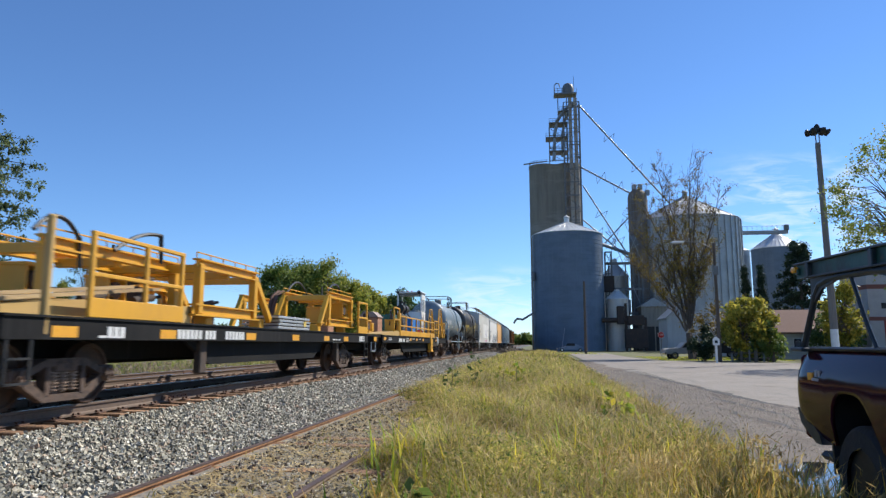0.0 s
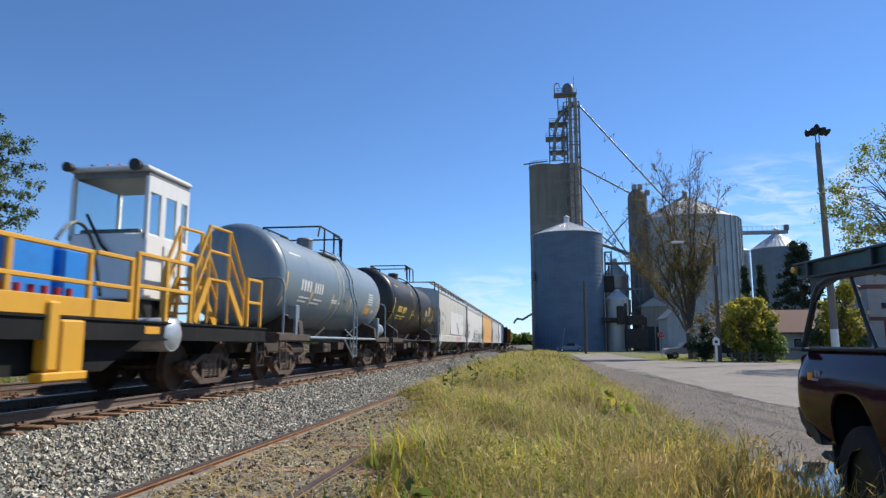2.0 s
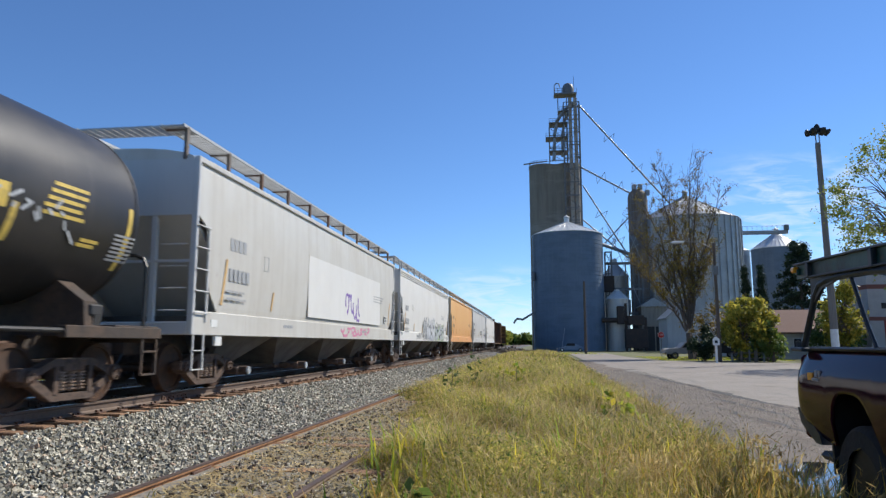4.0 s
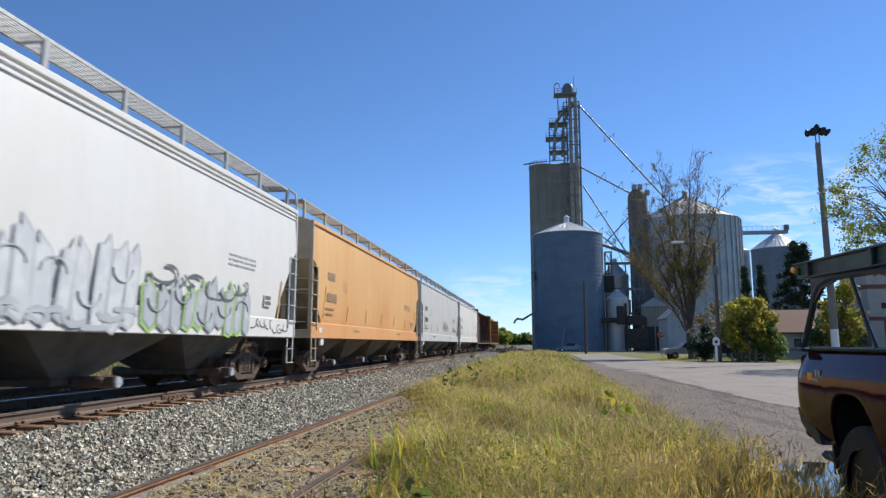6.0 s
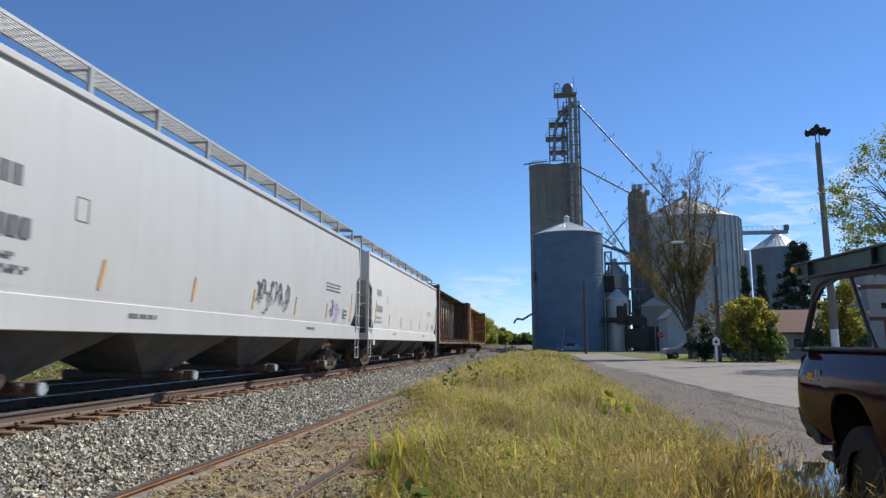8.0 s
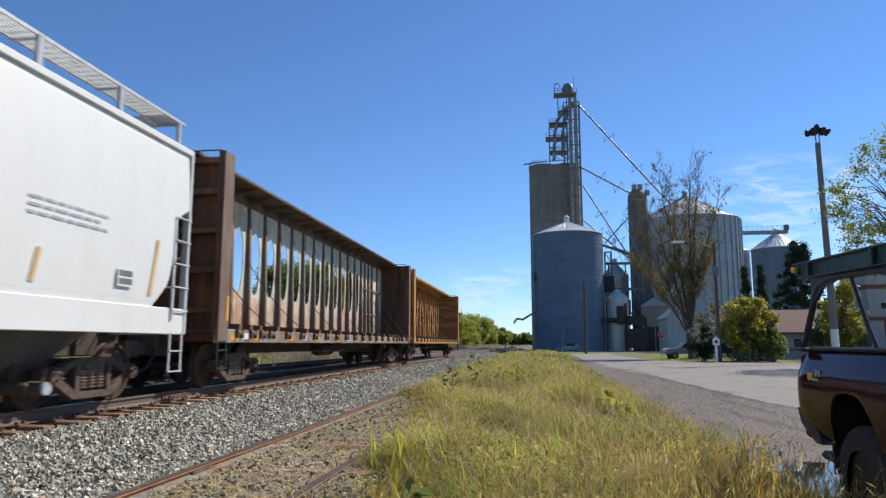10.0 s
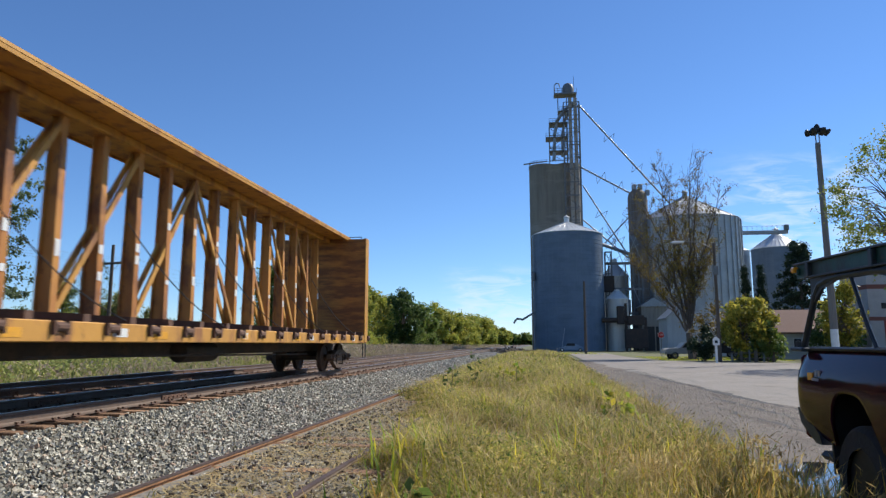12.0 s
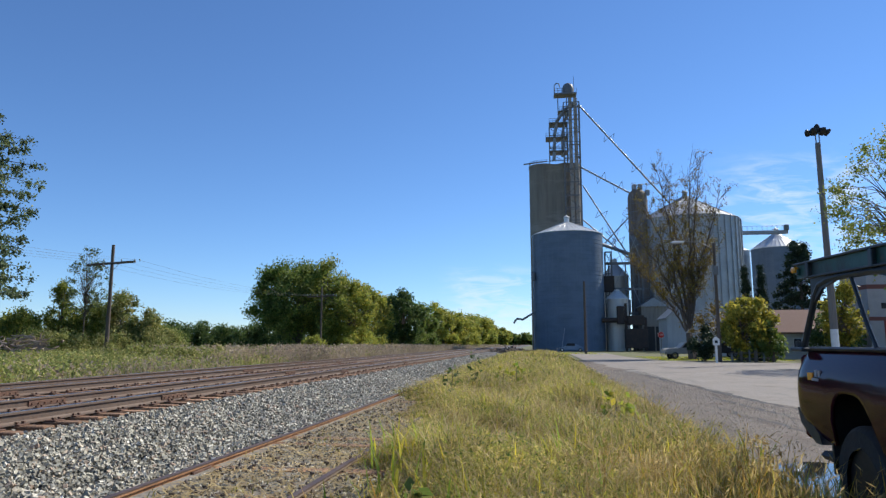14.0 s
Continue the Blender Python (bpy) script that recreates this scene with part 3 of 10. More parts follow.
def build_catwalk():
    c = thing("catwalk", "steel conveyor catwalk between bin roofs", "catwalk")
    bm = B()
    box(bm, (48.5, 177.4, 29.2), (64.4, 178.6, 30.1), 0.04)
    part("conveyor", bm, M_GALV, c)
    bm = B()
    for k in range(14):
        rod(bm, (48.5 + 1.2 * k, 177.2, 30.1), (48.5 + 1.2 * k, 177.2, 31.2), 0.04, seg=4)
    bar(bm, (48.5, 177.2, 31.2), (64.4, 177.2, 31.2), 0.06, 0.06)
    part("railing", bm, M_STEELDARK, c)
    bm = B()
    box(bm, (63.6, 177.2, 30.1), (64.6, 178.4, 31.5), 0.08)
    part("drive_box", bm, M_STEELDARK, c)


build_catwalk()


def build_plant_clutter():
    t = lattice("support_tower", 16.2, 17.6, 152.6, 154.0, 0, 22, 2.4, 0.14, M_STEELDARK, "braced steel support tower beside the main bin", "tower")
    bm = B()
    box(bm, (15.8, 152.2, 13.0), (18.0, 154.4, 16.5), 0.05)
    part("hopper", bm, M_SOOT, t, "dark steel surge hopper")
    t2 = lattice("support_tower", 22.6, 23.8, 155.0, 156.2, 0, 24.5, 2.4, 0.13, M_STEELDARK, "braced steel spout tower in the plant", "tower")
    bm = B()
    lathe(bm, [(0.5, 23.2), (0.9, 24.4), (0.9, 25.3), (0.5, 26.0), (0.9, 26.3), (0, 26.6)], 14, (22.9, 155.6))
    part("distributor", bm, M_STEELDARK, t2)
    t3 = thing("loading_gantry", "dark loading gantry with a pipe over the drive", "gantry")
    bm = B()
    rod(bm, (14.4, 145.6, 6.5), (19.8, 145.6, 6.5), 0.5, seg=10)
    part("conveyor_pipe", bm, M_SOOT, t3)
    for x in (19.3, 23.3):
        bm = B()
        box(bm, (x - 0.25, 145.3, 0), (x + 0.25, 145.9, 10.0 if x < 22 else 7.0))
        part("post", bm, M_SOOT, t3)
    bm = B()
    box(bm, (17.5, 144.8, 5.6), (18.9, 146.3, 9.4), 0.1)
    box(bm, (19.6, 144.8, 5.4), (23.0, 146.3, 7.4), 0.1)
    box(bm, (19.0, 144.8, 0.6), (23.6, 146.3, 4.6), 0.1)
    part("gate_box", bm, M_SOOT, t3)
    s = thing("loading_shed", "tan sheet-metal loading shed at the elevator", "shed")
    bm = B()
    box(bm, (23.2, 150, 0), (28.5, 156, 9.5))
    part("wall", bm, mat("tan_siding", (0.26, 0.23, 0.19), [((0.18, 0.15, 0.12), (2, 2, 0.3), 0.45, 0.65, 0.7)], 0.7), s)
    bm = B()
    prism(bm, [(22.8, 9.5), (25.8, 11.4), (29, 9.5)], "y", 149.6, 156.4)
    part("roof", bm, M_GALV, s)
    # Black panels on the wall stand in for the dark inside open doorways.
    for x in (24.6, 27.1):
        bm = B()
        box(bm, (x - 1.0, 149.9, 0.0), (x + 1.2, 149.98, 5.2))
        part("doorway", bm, M_BLACK, s, "black panel standing in for the dark of an open doorway")
    # curved discharge arm on the main bin
    a = thing("discharge_arm", "bent dark pipe arm reaching out from the bin", "pipe")
    bm = B()
    path(bm, [(0.2, 147, 8.2), (-1.2, 146.6, 7.4), (-2.3, 146.4, 6.7), (-3.4, 146.3, 6.9), (-3.9, 146.2, 6.5), (-4.2, 146.2, 5.9)], 0.22, 7)
    part("pipe", bm, M_STEELDARK, a)
    l = thing("bin_ladder", "caged ladder up the shaded edge of the bin", "ladder")
    bm = B()
    for y in (146.9, 147.5):
        rod(bm, (0.35, y, 1.5), (0.35, y, 26), 0.06, seg=5)
    for k in range(48):
        rod(bm, (0.35, 146.9, 2 + 0.5 * k), (0.35, 147.5, 2 + 0.5 * k), 0.03, seg=4)
    box(bm, (-0.35, 146.6, 15.2), (0.35, 147.8, 17.0))
    part("rungs", bm, M_STEELDARK, l)


build_plant_clutter()


# ---------------------------------------------------------------- poles, signs, wires
def utility_pole(name, x, y, h, r, label, lean=0.0):
    p = thing(name, label, "pole", "", "", pose(x, y, ground_z(x), 0, lean, 0))
    bm = B()
    rod(bm, (0, 0, -0.2), (0, 0, h), r, r * 0.72, 12)
    part("pole", bm, M_WOODPOLE, p, "", True)
    return p


def telegraph_pole(x, y, h, arm):
    p = utility_pole("telegraph_pole", x, y, h, 0.17, "weathered wooden telegraph pole with one crossarm", 0.0)
    tagged(p, "", "", "telegraph line")
    bm = B()
    box(bm, (-arm, -0.07, h - 1.62), (arm, 0.07, h - 1.44), 0.01, pose(0, 0, 0, 0, -1.0, -12))
    part("crossarm", bm, M_WOODPOLE, p)
    bm = B()
    for s in (-1, 1):
        bar(bm, (s * 0.75, -0.1, h - 1.55), (0, -0.16, h - 2.3), 0.05, 0.02)
    part("brace", bm, M_STEELDARK, p)
    for k in (-0.95, -0.75, -0.3, 0.32, 0.78, 0.95):
        bm = B()
        rod(bm, (k * arm, 0, h - 1.46), (k * arm, 0, h - 1.3), 0.02, seg=6)
        lathe(bm, [(0.035, h - 1.32), (0.06, h - 1.28), (0.045, h - 1.2), (0, h - 1.17)], 8, (k * arm, 0))
        part("insulator", bm, mat("glass_insulator", (0.35, 0.45, 0.42), (), 0.2), p)
    return p


POLES = [(-34.35, 50.7, 9.55), (-33.0, 102.0, 10.4), (-33.0, 155.5, 10.0), (-33.0, 227.0, 10.3), (-33, 285, 10.2), (-36.4, -5.0, 9.6)]
for px_, py_, ph_ in POLES:
    telegraph_pole(px_, py_, ph_, 2.5 if py_ > 60 else 2.55)


def wire_run(k, off):
    bm = B()
    order = sorted(POLES, key=lambda p: p[1])
    pts = []
    for (x0, y0, h0), (x1, y1, h1) in zip(order, order[1:]):
        for i in range(10):
            t = i / 10
            sag = 4 * t * (1 - t) * 0.9
            pts.append((x0 + (x1 - x0) * t + off, y0 + (y1 - y0) * t, h0 - 1.25 + (h1 - h0) * t - sag))
    path(bm, pts, 0.008, 4)
    tagged(part("telegraph_wire", bm, M_WIRE, None, "thin dark wire strung along the telegraph poles"), "", "wire", "telegraph line")


for k_, o_ in enumerate((-2.4, -0.8, 0.8, 2.4)):
    wire_run(k_, o_)

utility_pole("utility_pole", 7.75, 104.0, 11.0, 0.22, "bare grey utility pole before the grain bin")
M_GREYPOLE = mat("grey_pole", (0.21, 0.19, 0.17), [((0.14, 0.125, 0.11), (10, 10, 0.5), 0.42, 0.65, 0.8)], 0.8, bump=0.2)


def build_street_light():
    p = utility_pole("street_light_pole", 15.6, 60.0, 10.2, 0.17, "wooden street light pole with a curved arm")
    bm = B()
    path(bm, [(0, 0, 9.6), (-1.2, 0, 10.3), (-2.6, 0, 10.35)], 0.035, 6)
    part("arm", bm, M_STEELDARK, p)
    bm = B()
    box(bm, (-3.5, -0.15, 10.22), (-2.5, 0.15, 10.42), 0.05)
    part("lamp_head", bm, M_WHITE, p, "pale lamp head")
    bm = B()
    box(bm, (-0.22, -0.25, 7.4), (0.22, -0.12, 8.2), 0.03)
    part("meter_box", bm, M_STEELDARK, p)


build_street_light()


def build_flood_pole():
    p = thing("floodlight_pole", "tall weathered pole with a cluster of black floodlights", "light pole", "", "", pose(24.0, 58.0, -0.03))
    bm = B()
    rod(bm, (0, 0, -0.1), (-0.12, 0, 18.2), 0.30, 0.20, 14)
    part("pole", bm, M_GREYPOLE, p, "", True)
    bm = B()
    rod(bm, (0, 0, 0.0), (-0.02, 0, 2.7), 0.304, 0.292, 14)
    part("white_band", bm, M_WHITE, p, "white painted band")
    bm = B()
    for x in (-0.26, 0.02):
        rod(bm, (x, -0.1, 17.9), (x - 0.04, -0.1, 19.1), 0.05, seg=6)
    bar(bm, (-1.0, 0, 19.05), (0.85, 0, 19.05), 0.12, 0.12)
    part("bracket", bm, M_STEELDARK, p)
    for x, y, z, s in ((-0.88, 0.0, 19.15, 0.75), (-0.42, -0.1, 19.25, 1.0), (0.32, -0.1, 19.25, 1.0), (0.72, 0.0, 19.15, 0.75), (-0.06, 0.1, 19.55, 0.9)):
        bm = B()
        mm = pose(x, y, z, 70 if z < 19.4 else 20, 0, 40 * x)
        for v0, v1, r0, r1 in (((0, 0, -0.30), (0, 0, 0.05), 0.34, 0.28), ((0, 0, 0.05), (0, 0, 0.32), 0.28, 0.10)):
            rod(bm, mm @ Vector(v0) * 1.0, mm @ Vector(v1), r0 * s, r1 * s, 12)
        part("floodlight", bm, M_BLACK, p, "black bell-shaped floodlight")


build_flood_pole()


def text_part(name, body, size, m, parent, mtx):
    cu = bpy.data.curves.new(name, "FONT")
    cu.body, cu.size, cu.align_x, cu.align_y, cu.extrude = body, size, "CENTER", "CENTER", 0.002
    tmp = bpy.data.objects.new("tmp", cu)
    scene.collection.objects.link(tmp)
    me = bpy.data.meshes.new_from_object(tmp)
    bpy.data.objects.remove(tmp)
    me.materials.clear()
    me.materials.append(m)
    ob = new(name, me)
    ob.parent = parent
    ob.matrix_basis = mtx
    return ob


M_RED = mat("sign_red", (0.45, 0.02, 0.02), [((0.32, 0.03, 0.03), 4, 0.5, 0.7, 0.5)], 0.45)


def build_signs():
    s = thing("stop_sign", "red octagonal stop sign on a steel post", "road sign", "", "", pose(15.9, 88.0, -0.03, 0, 0, -8))
    bm = B()
    box(bm, (-0.04, 0.01, 0), (0.04, 0.06, 3.0))
    part("post", bm, M_STEELDARK, s)
    for r, y, m, n in ((0.42, 0.0, M_WHITE, "border"), (0.39, -0.006, M_RED, "face")):
        bm = B()
        prism(bm, [(r * math.cos(math.pi / 8 + k * math.pi / 4), 2.65 + r * math.sin(math.pi / 8 + k * math.pi / 4)) for k in range(8)], "y", y - 0.006, y)
        part(n, bm, m, s)
    text_part("legend", "STOP", 0.26, M_WHITE, s, pose(0, -0.016, 2.65, 90, 0, 0))
    w = thing("small_sign", "white pentagonal marker sign on a white wooden post", "sign", "", "", pose(14.3, 56.0, -0.03))
    bm = B()
    box(bm, (-0.08, -0.08, 0), (0.08, 0.08, 2.1), 0.02)
    part("post", bm, M_WHITE, w)
    bm = B()
    prism(bm, [(-0.26, 1.42), (0.26, 1.42), (0.26, 1.9), (0, 2.12), (-0.26, 1.9)], "y", -0.13, -0.09)
    part("panel", bm, M_WHITE, w)
    bm = B()
    prism(bm, [(-0.1, 1.6), (0.1, 1.6), (0.1, 1.8), (-0.1, 1.8)], "y", -0.14, -0.132)
    part("mark", bm, M_BLACK, w, "dark block of lettering")


build_signs()
# ---------------------------------------------------------------- train: materials
def paint(name, col, grime, rust=0.3, rough=0.5, streak=0.5):
    """Car paint with streaks down the side, patches of grime and specks of rust."""
    return mat(name, col, [(grime, (0.5, 0.5, 0.35), 0.42, 0.68, 0.45), (grime, (3.0, 3.0, 0.10), 0.48, 0.72, streak), (RUST, (5.0, 5.0, 2.0), 0.66, 0.76, rust), (RUST, (9.0, 9.0, 0.35), 0.66, 0.80, rust)], rough, 0.0, 0.04, 5.0, rvar=0.12)


M_UNDER = mat("dusty_underframe", (0.055, 0.042, 0.034), [((0.12, 0.08, 0.055), 2.2, 0.42, 0.65, 0.7), ((0.025, 0.02, 0.018), 9.0, 0.5, 0.7, 0.6)], 0.85, 0.1, 0.2, 30)
M_BOGIE = mat("rust_brown_casting", (0.105, 0.072, 0.054), [((0.17, 0.105, 0.072), 4.0, 0.45, 0.65, 0.7), ((0.03, 0.022, 0.019), 11.0, 0.48, 0.66, 0.7)], 0.85, 0.1, 0.3, 40)
M_SPRING = mat("dull_spring_steel", (0.30, 0.215, 0.155), [((0.11, 0.07, 0.05), 8, 0.45, 0.65, 0.7)], 0.7, 0.3)
M_WHEEL = mat("rusty_wheel", (0.07, 0.04, 0.026), [((0.14, 0.07, 0.035), 5.0, 0.45, 0.65, 0.7), ((0.04, 0.027, 0.02), 9.0, 0.5, 0.7, 0.6)], 0.7, 0.3, 0.2, 40)
M_YELLOW = paint("equipment_yellow", (0.68, 0.345, 0.018), (0.44, 0.235, 0.035), 0.25, 0.45, 0.25)
M_YELLOWDIRTY = paint("dusty_yellow", (0.52, 0.33, 0.09), (0.35, 0.24, 0.11), 0.4, 0.6, 0.4)
M_FLATBLACK = mat("black_car_paint", (0.012, 0.012, 0.0125), [((0.026, 0.025, 0.024), (1.0, 1.0, 1.0), 0.42, 0.65, 0.6), ((0.06, 0.058, 0.056), (6, 6, 0.4), 0.55, 0.75, 0.4)], 0.75, 0.0, 0.05, 8, spec=0.12)
M_MARKWHITE = mat("stencil_white", (0.62, 0.62, 0.60), [((0.35, 0.35, 0.34), 8.0, 0.5, 0.7, 0.7)], 0.6)
M_MARKDARK = mat("stencil_dark", (0.12, 0.125, 0.13), [((0.25, 0.25, 0.25), 8.0, 0.5, 0.7, 0.6)], 0.6)
M_MARKGREY = mat("stencil_grey", (0.33, 0.335, 0.34), [((0.45, 0.45, 0.45), 8.0, 0.5, 0.7, 0.6)], 0.6)
M_MARKFADED = mat("stencil_faded_brown", (0.30, 0.20, 0.12), [((0.45, 0.29, 0.14), 6.0, 0.45, 0.66, 0.7)], 0.6)
M_MARKYELLOW = mat("stencil_yellow", (0.66, 0.48, 0.10), [((0.3, 0.22, 0.08), 8.0, 0.5, 0.7, 0.6)], 0.6)
M_REFLECT = mat("reflector_amber", (0.70, 0.34, 0.03), [((0.50, 0.26, 0.05), 6.0, 0.5, 0.7, 0.6)], 0.35)
M_REFLECTDULL = mat("reflector_faded", (0.62, 0.40, 0.16), [((0.50, 0.32, 0.14), 6.0, 0.5, 0.7, 0.6)], 0.5)
M_WHITECAR = paint("white_hopper_paint", (0.715, 0.70, 0.665), (0.58, 0.56, 0.52), 0.10, 0.45, 0.22)
M_GREYCAR = paint("pale_grey_hopper_paint", (0.56, 0.555, 0.54), (0.44, 0.43, 0.41), 0.10, 0.45, 0.30)
M_BEIGECAR = paint("chalky_beige_hopper_paint", (0.56, 0.545, 0.50), (0.40, 0.365, 0.31), 0.35, 0.5, 0.45)
M_ORANGECAR = mat("faded_orange_hopper_paint", (0.62, 0.335, 0.115), [((0.68, 0.42, 0.175), (0.35, 0.35, 0.20), 0.40, 0.66, 0.7), ((0.60, 0.28, 0.09), (1.3, 1.3, 0.10), 0.50, 0.68, 0.6), ((0.72, 0.50, 0.27), (4, 4, 0.12), 0.52, 0.72, 0.5), (RUST, (7, 7, 1.5), 0.68, 0.78, 0.4)], 0.55, 0.0, 0.04, 5.0, low=((0.64, 0.29, 0.11), 1.2, 2.6, 0.65))
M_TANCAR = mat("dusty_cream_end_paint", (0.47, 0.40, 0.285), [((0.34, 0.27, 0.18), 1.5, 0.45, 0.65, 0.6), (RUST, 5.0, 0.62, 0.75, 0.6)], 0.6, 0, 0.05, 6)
M_TANKGREY = mat("blue_grey_tank_paint", (0.172, 0.222, 0.262), [((0.210, 0.262, 0.298), (0.6, 0.25, 0.6), 0.42, 0.66, 0.6), ((0.095, 0.135, 0.158), (4.0, 4.0, 0.2), 0.5, 0.72, 0.4)], 0.40, 0.0, 0.03, 3.0, spec=0.6)
M_TANKBLACK = mat("dusty_black_tank_paint", (0.020, 0.019, 0.018), [((0.045, 0.040, 0.036), (0.6, 0.3, 0.6), 0.42, 0.66, 0.7), ((0.075, 0.066, 0.058), (5.0, 5.0, 0.25), 0.54, 0.74, 0.4)], 0.42, 0.0, 0.03, 3.0)
M_BEAMRUST = mat("rusting_grey_beam", (0.15, 0.125, 0.105), [((0.13, 0.07, 0.042), (1.6, 1.6, 0.5), 0.44, 0.58, 0.9), ((0.09, 0.055, 0.04), (4, 4, 0.8), 0.52, 0.70, 0.7)], 0.75, 0.1, 0.2, 14)
M_PANELRUST = mat("peeling_white_panel", (0.62, 0.575, 0.46), [((0.50, 0.44, 0.32), (1.0, 1.0, 0.4), 0.42, 0.66, 0.6), ((0.50, 0.29, 0.14), (1.3, 1.3, 0.9), 0.54, 0.62, 0.7), ((0.24, 0.10, 0.055), (3.2, 3.2, 1.1), 0.58, 0.68, 0.85)], 0.7, 0.0, 0.15, 10, low=((0.40, 0.20, 0.10), 1.3, 2.5, 0.9))
M_POSTTAN = mat("rust_stained_post", (0.185, 0.145, 0.11), [((0.15, 0.08, 0.045), (2.5, 2.5, 0.5), 0.46, 0.62, 0.9), ((0.12, 0.07, 0.045), (5, 5, 1.2), 0.56, 0.70, 0.8)], 0.75, 0.0, 0.15, 12)
M_SILLRUST = mat("rust_stained_sill", (0.28, 0.245, 0.205), [((0.20, 0.10, 0.055), (1.4, 1.4, 2.5), 0.42, 0.56, 0.9), ((0.08, 0.05, 0.04), (5, 5, 5), 0.56, 0.70, 0.7)], 0.75, 0.0, 0.15, 12)
M_EDGEGREY = mat("rusty_edge_steel", (0.18, 0.13, 0.10), [((0.14, 0.07, 0.042), (2, 2, 0.6), 0.42, 0.60, 0.85)], 0.7, 0.1, 0.1, 14)
M_BULKRUST = mat("dark_rusted_bulkhead", (0.12, 0.058, 0.034), [((0.26, 0.12, 0.05), (1.6, 1.6, 0.25), 0.48, 0.62, 0.9), ((0.04, 0.026, 0.022), (3, 3, 0.4), 0.46, 0.62, 0.85)], 0.8, 0.1, 0.2, 14)
M_CBYELLOW = mat("worn_yellow_beam", (0.54, 0.27, 0.045), [((0.42, 0.21, 0.045), (0.8, 0.8, 0.5), 0.42, 0.66, 0.6), ((0.24, 0.10, 0.04), (2.6, 2.6, 0.9), 0.50, 0.62, 0.85), ((0.10, 0.05, 0.03), (6, 6, 2.5), 0.60, 0.70, 0.8)], 0.65, 0.0, 0.1, 12)
M_CBPOST = mat("rusting_yellow_post", (0.50, 0.225, 0.04), [((0.34, 0.13, 0.035), (1.2, 1.2, 0.5), 0.42, 0.60, 0.8), ((0.17, 0.07, 0.03), (2.6, 2.6, 1.2), 0.50, 0.62, 0.85), ((0.09, 0.045, 0.03), (6, 6, 3.0), 0.60, 0.70, 0.8)], 0.7, 0.0, 0.12, 12)
M_BULKYELLOW = mat("scarred_yellow_bulkhead", (0.44, 0.18, 0.034), [((0.15, 0.058, 0.024), (0.7, 1.0, 3.0), 0.40, 0.56, 0.85), ((0.10, 0.042, 0.022), (1.0, 2.0, 13.0), 0.55, 0.68, 0.7), ((0.62, 0.54, 0.42), (4, 4, 9), 0.69, 0.73, 0.7)], 0.75, 0.0, 0.2, 14)
# Bay colours, darker than the sides of the hopper cars.
M_BAY = mat("dark_grey_bay", (0.11, 0.105, 0.10), [((0.07, 0.062, 0.055), 2.0, 0.42, 0.65, 0.7), ((0.20, 0.15, 0.11), 1.2, 0.52, 0.7, 0.6)], 0.75)
M_BAYTAN = mat("dark_tan_bay", (0.135, 0.11, 0.078), [((0.09, 0.07, 0.05), 2.0, 0.42, 0.65, 0.7)], 0.75)
M_CAP = mat("pale_drive_cap", (0.36, 0.40, 0.43), [((0.20, 0.16, 0.13), 9.0, 0.5, 0.65, 0.7)], 0.6)
M_RISER = mat("rusty_riser", (0.11, 0.06, 0.04), [((0.20, 0.11, 0.07), 6.0, 0.45, 0.65, 0.7)], 0.85, 0.1, 0.2, 30)
M_LADDER = mat("grey_grab_iron", (0.34, 0.35, 0.355), [((0.20, 0.15, 0.11), 6.0, 0.5, 0.7, 0.6)], 0.55, 0.2)
M_GRATE = mat("galvanised_grating", (0.42, 0.43, 0.43), [((0.28, 0.28, 0.28), 6.0, 0.45, 0.65, 0.6)], 0.55, 0.3)
M_RUBBER = mat("black_rubber_hose", (0.015, 0.015, 0.015), (), 0.5)
M_GREENBOX = mat("dark_green_enamel", (0.015, 0.095, 0.06), [((0.03, 0.06, 0.045), 2.0, 0.45, 0.7, 0.6)], 0.4)
M_BROWNBOX = mat("weathered_brown_crate", (0.40, 0.20, 0.11), [((0.27, 0.13, 0.07), (2, 2, 6), 0.42, 0.65, 0.6)], 0.75)
M_BLUETANK = mat("bright_blue_tank", (0.03, 0.21, 0.60), [((0.02, 0.13, 0.40), 3.0, 0.5, 0.7, 0.5)], 0.4)
M_GLASS = glass_mat("window_glass")
M_GRAF_DARK = mat("spray_paint_dark", (0.10, 0.11, 0.12), [((0.3, 0.3, 0.3), 5.0, 0.5, 0.7, 0.6)], 0.6)
M_GRAF_GREY = mat("spray_paint_grey", (0.40, 0.42, 0.44), [((0.6, 0.6, 0.6), 5.0, 0.5, 0.7, 0.6)], 0.6)
M_GRAF_MID = mat("spray_paint_mid_grey", (0.26, 0.28, 0.30), [((0.4, 0.4, 0.4), 5.0, 0.5, 0.7, 0.6)], 0.6)
M_GRAF_PALE = mat("spray_paint_pale", (0.52, 0.53, 0.55), [((0.62, 0.63, 0.63), 4.0, 0.45, 0.6, 0.8)], 0.6)
M_GRAF_VIOLET = mat("spray_paint_violet", (0.20, 0.12, 0.38), (), 0.6)
M_GRAF_PINK = mat("spray_paint_pink", (0.60, 0.22, 0.34), (), 0.6)
M_GRAF_GREEN = mat("spray_paint_green", (0.35, 0.55, 0.12), (), 0.6)
M_PLACARD = mat("white_placard", (0.70, 0.70, 0.67), [((0.5, 0.5, 0.48), 5.0, 0.5, 0.7, 0.4)], 0.5)
NEAR = 1.0                                           # the lit side of the train is +x
WHEEL_R = 0.457
WHEELSETS = []
MESHES = {}


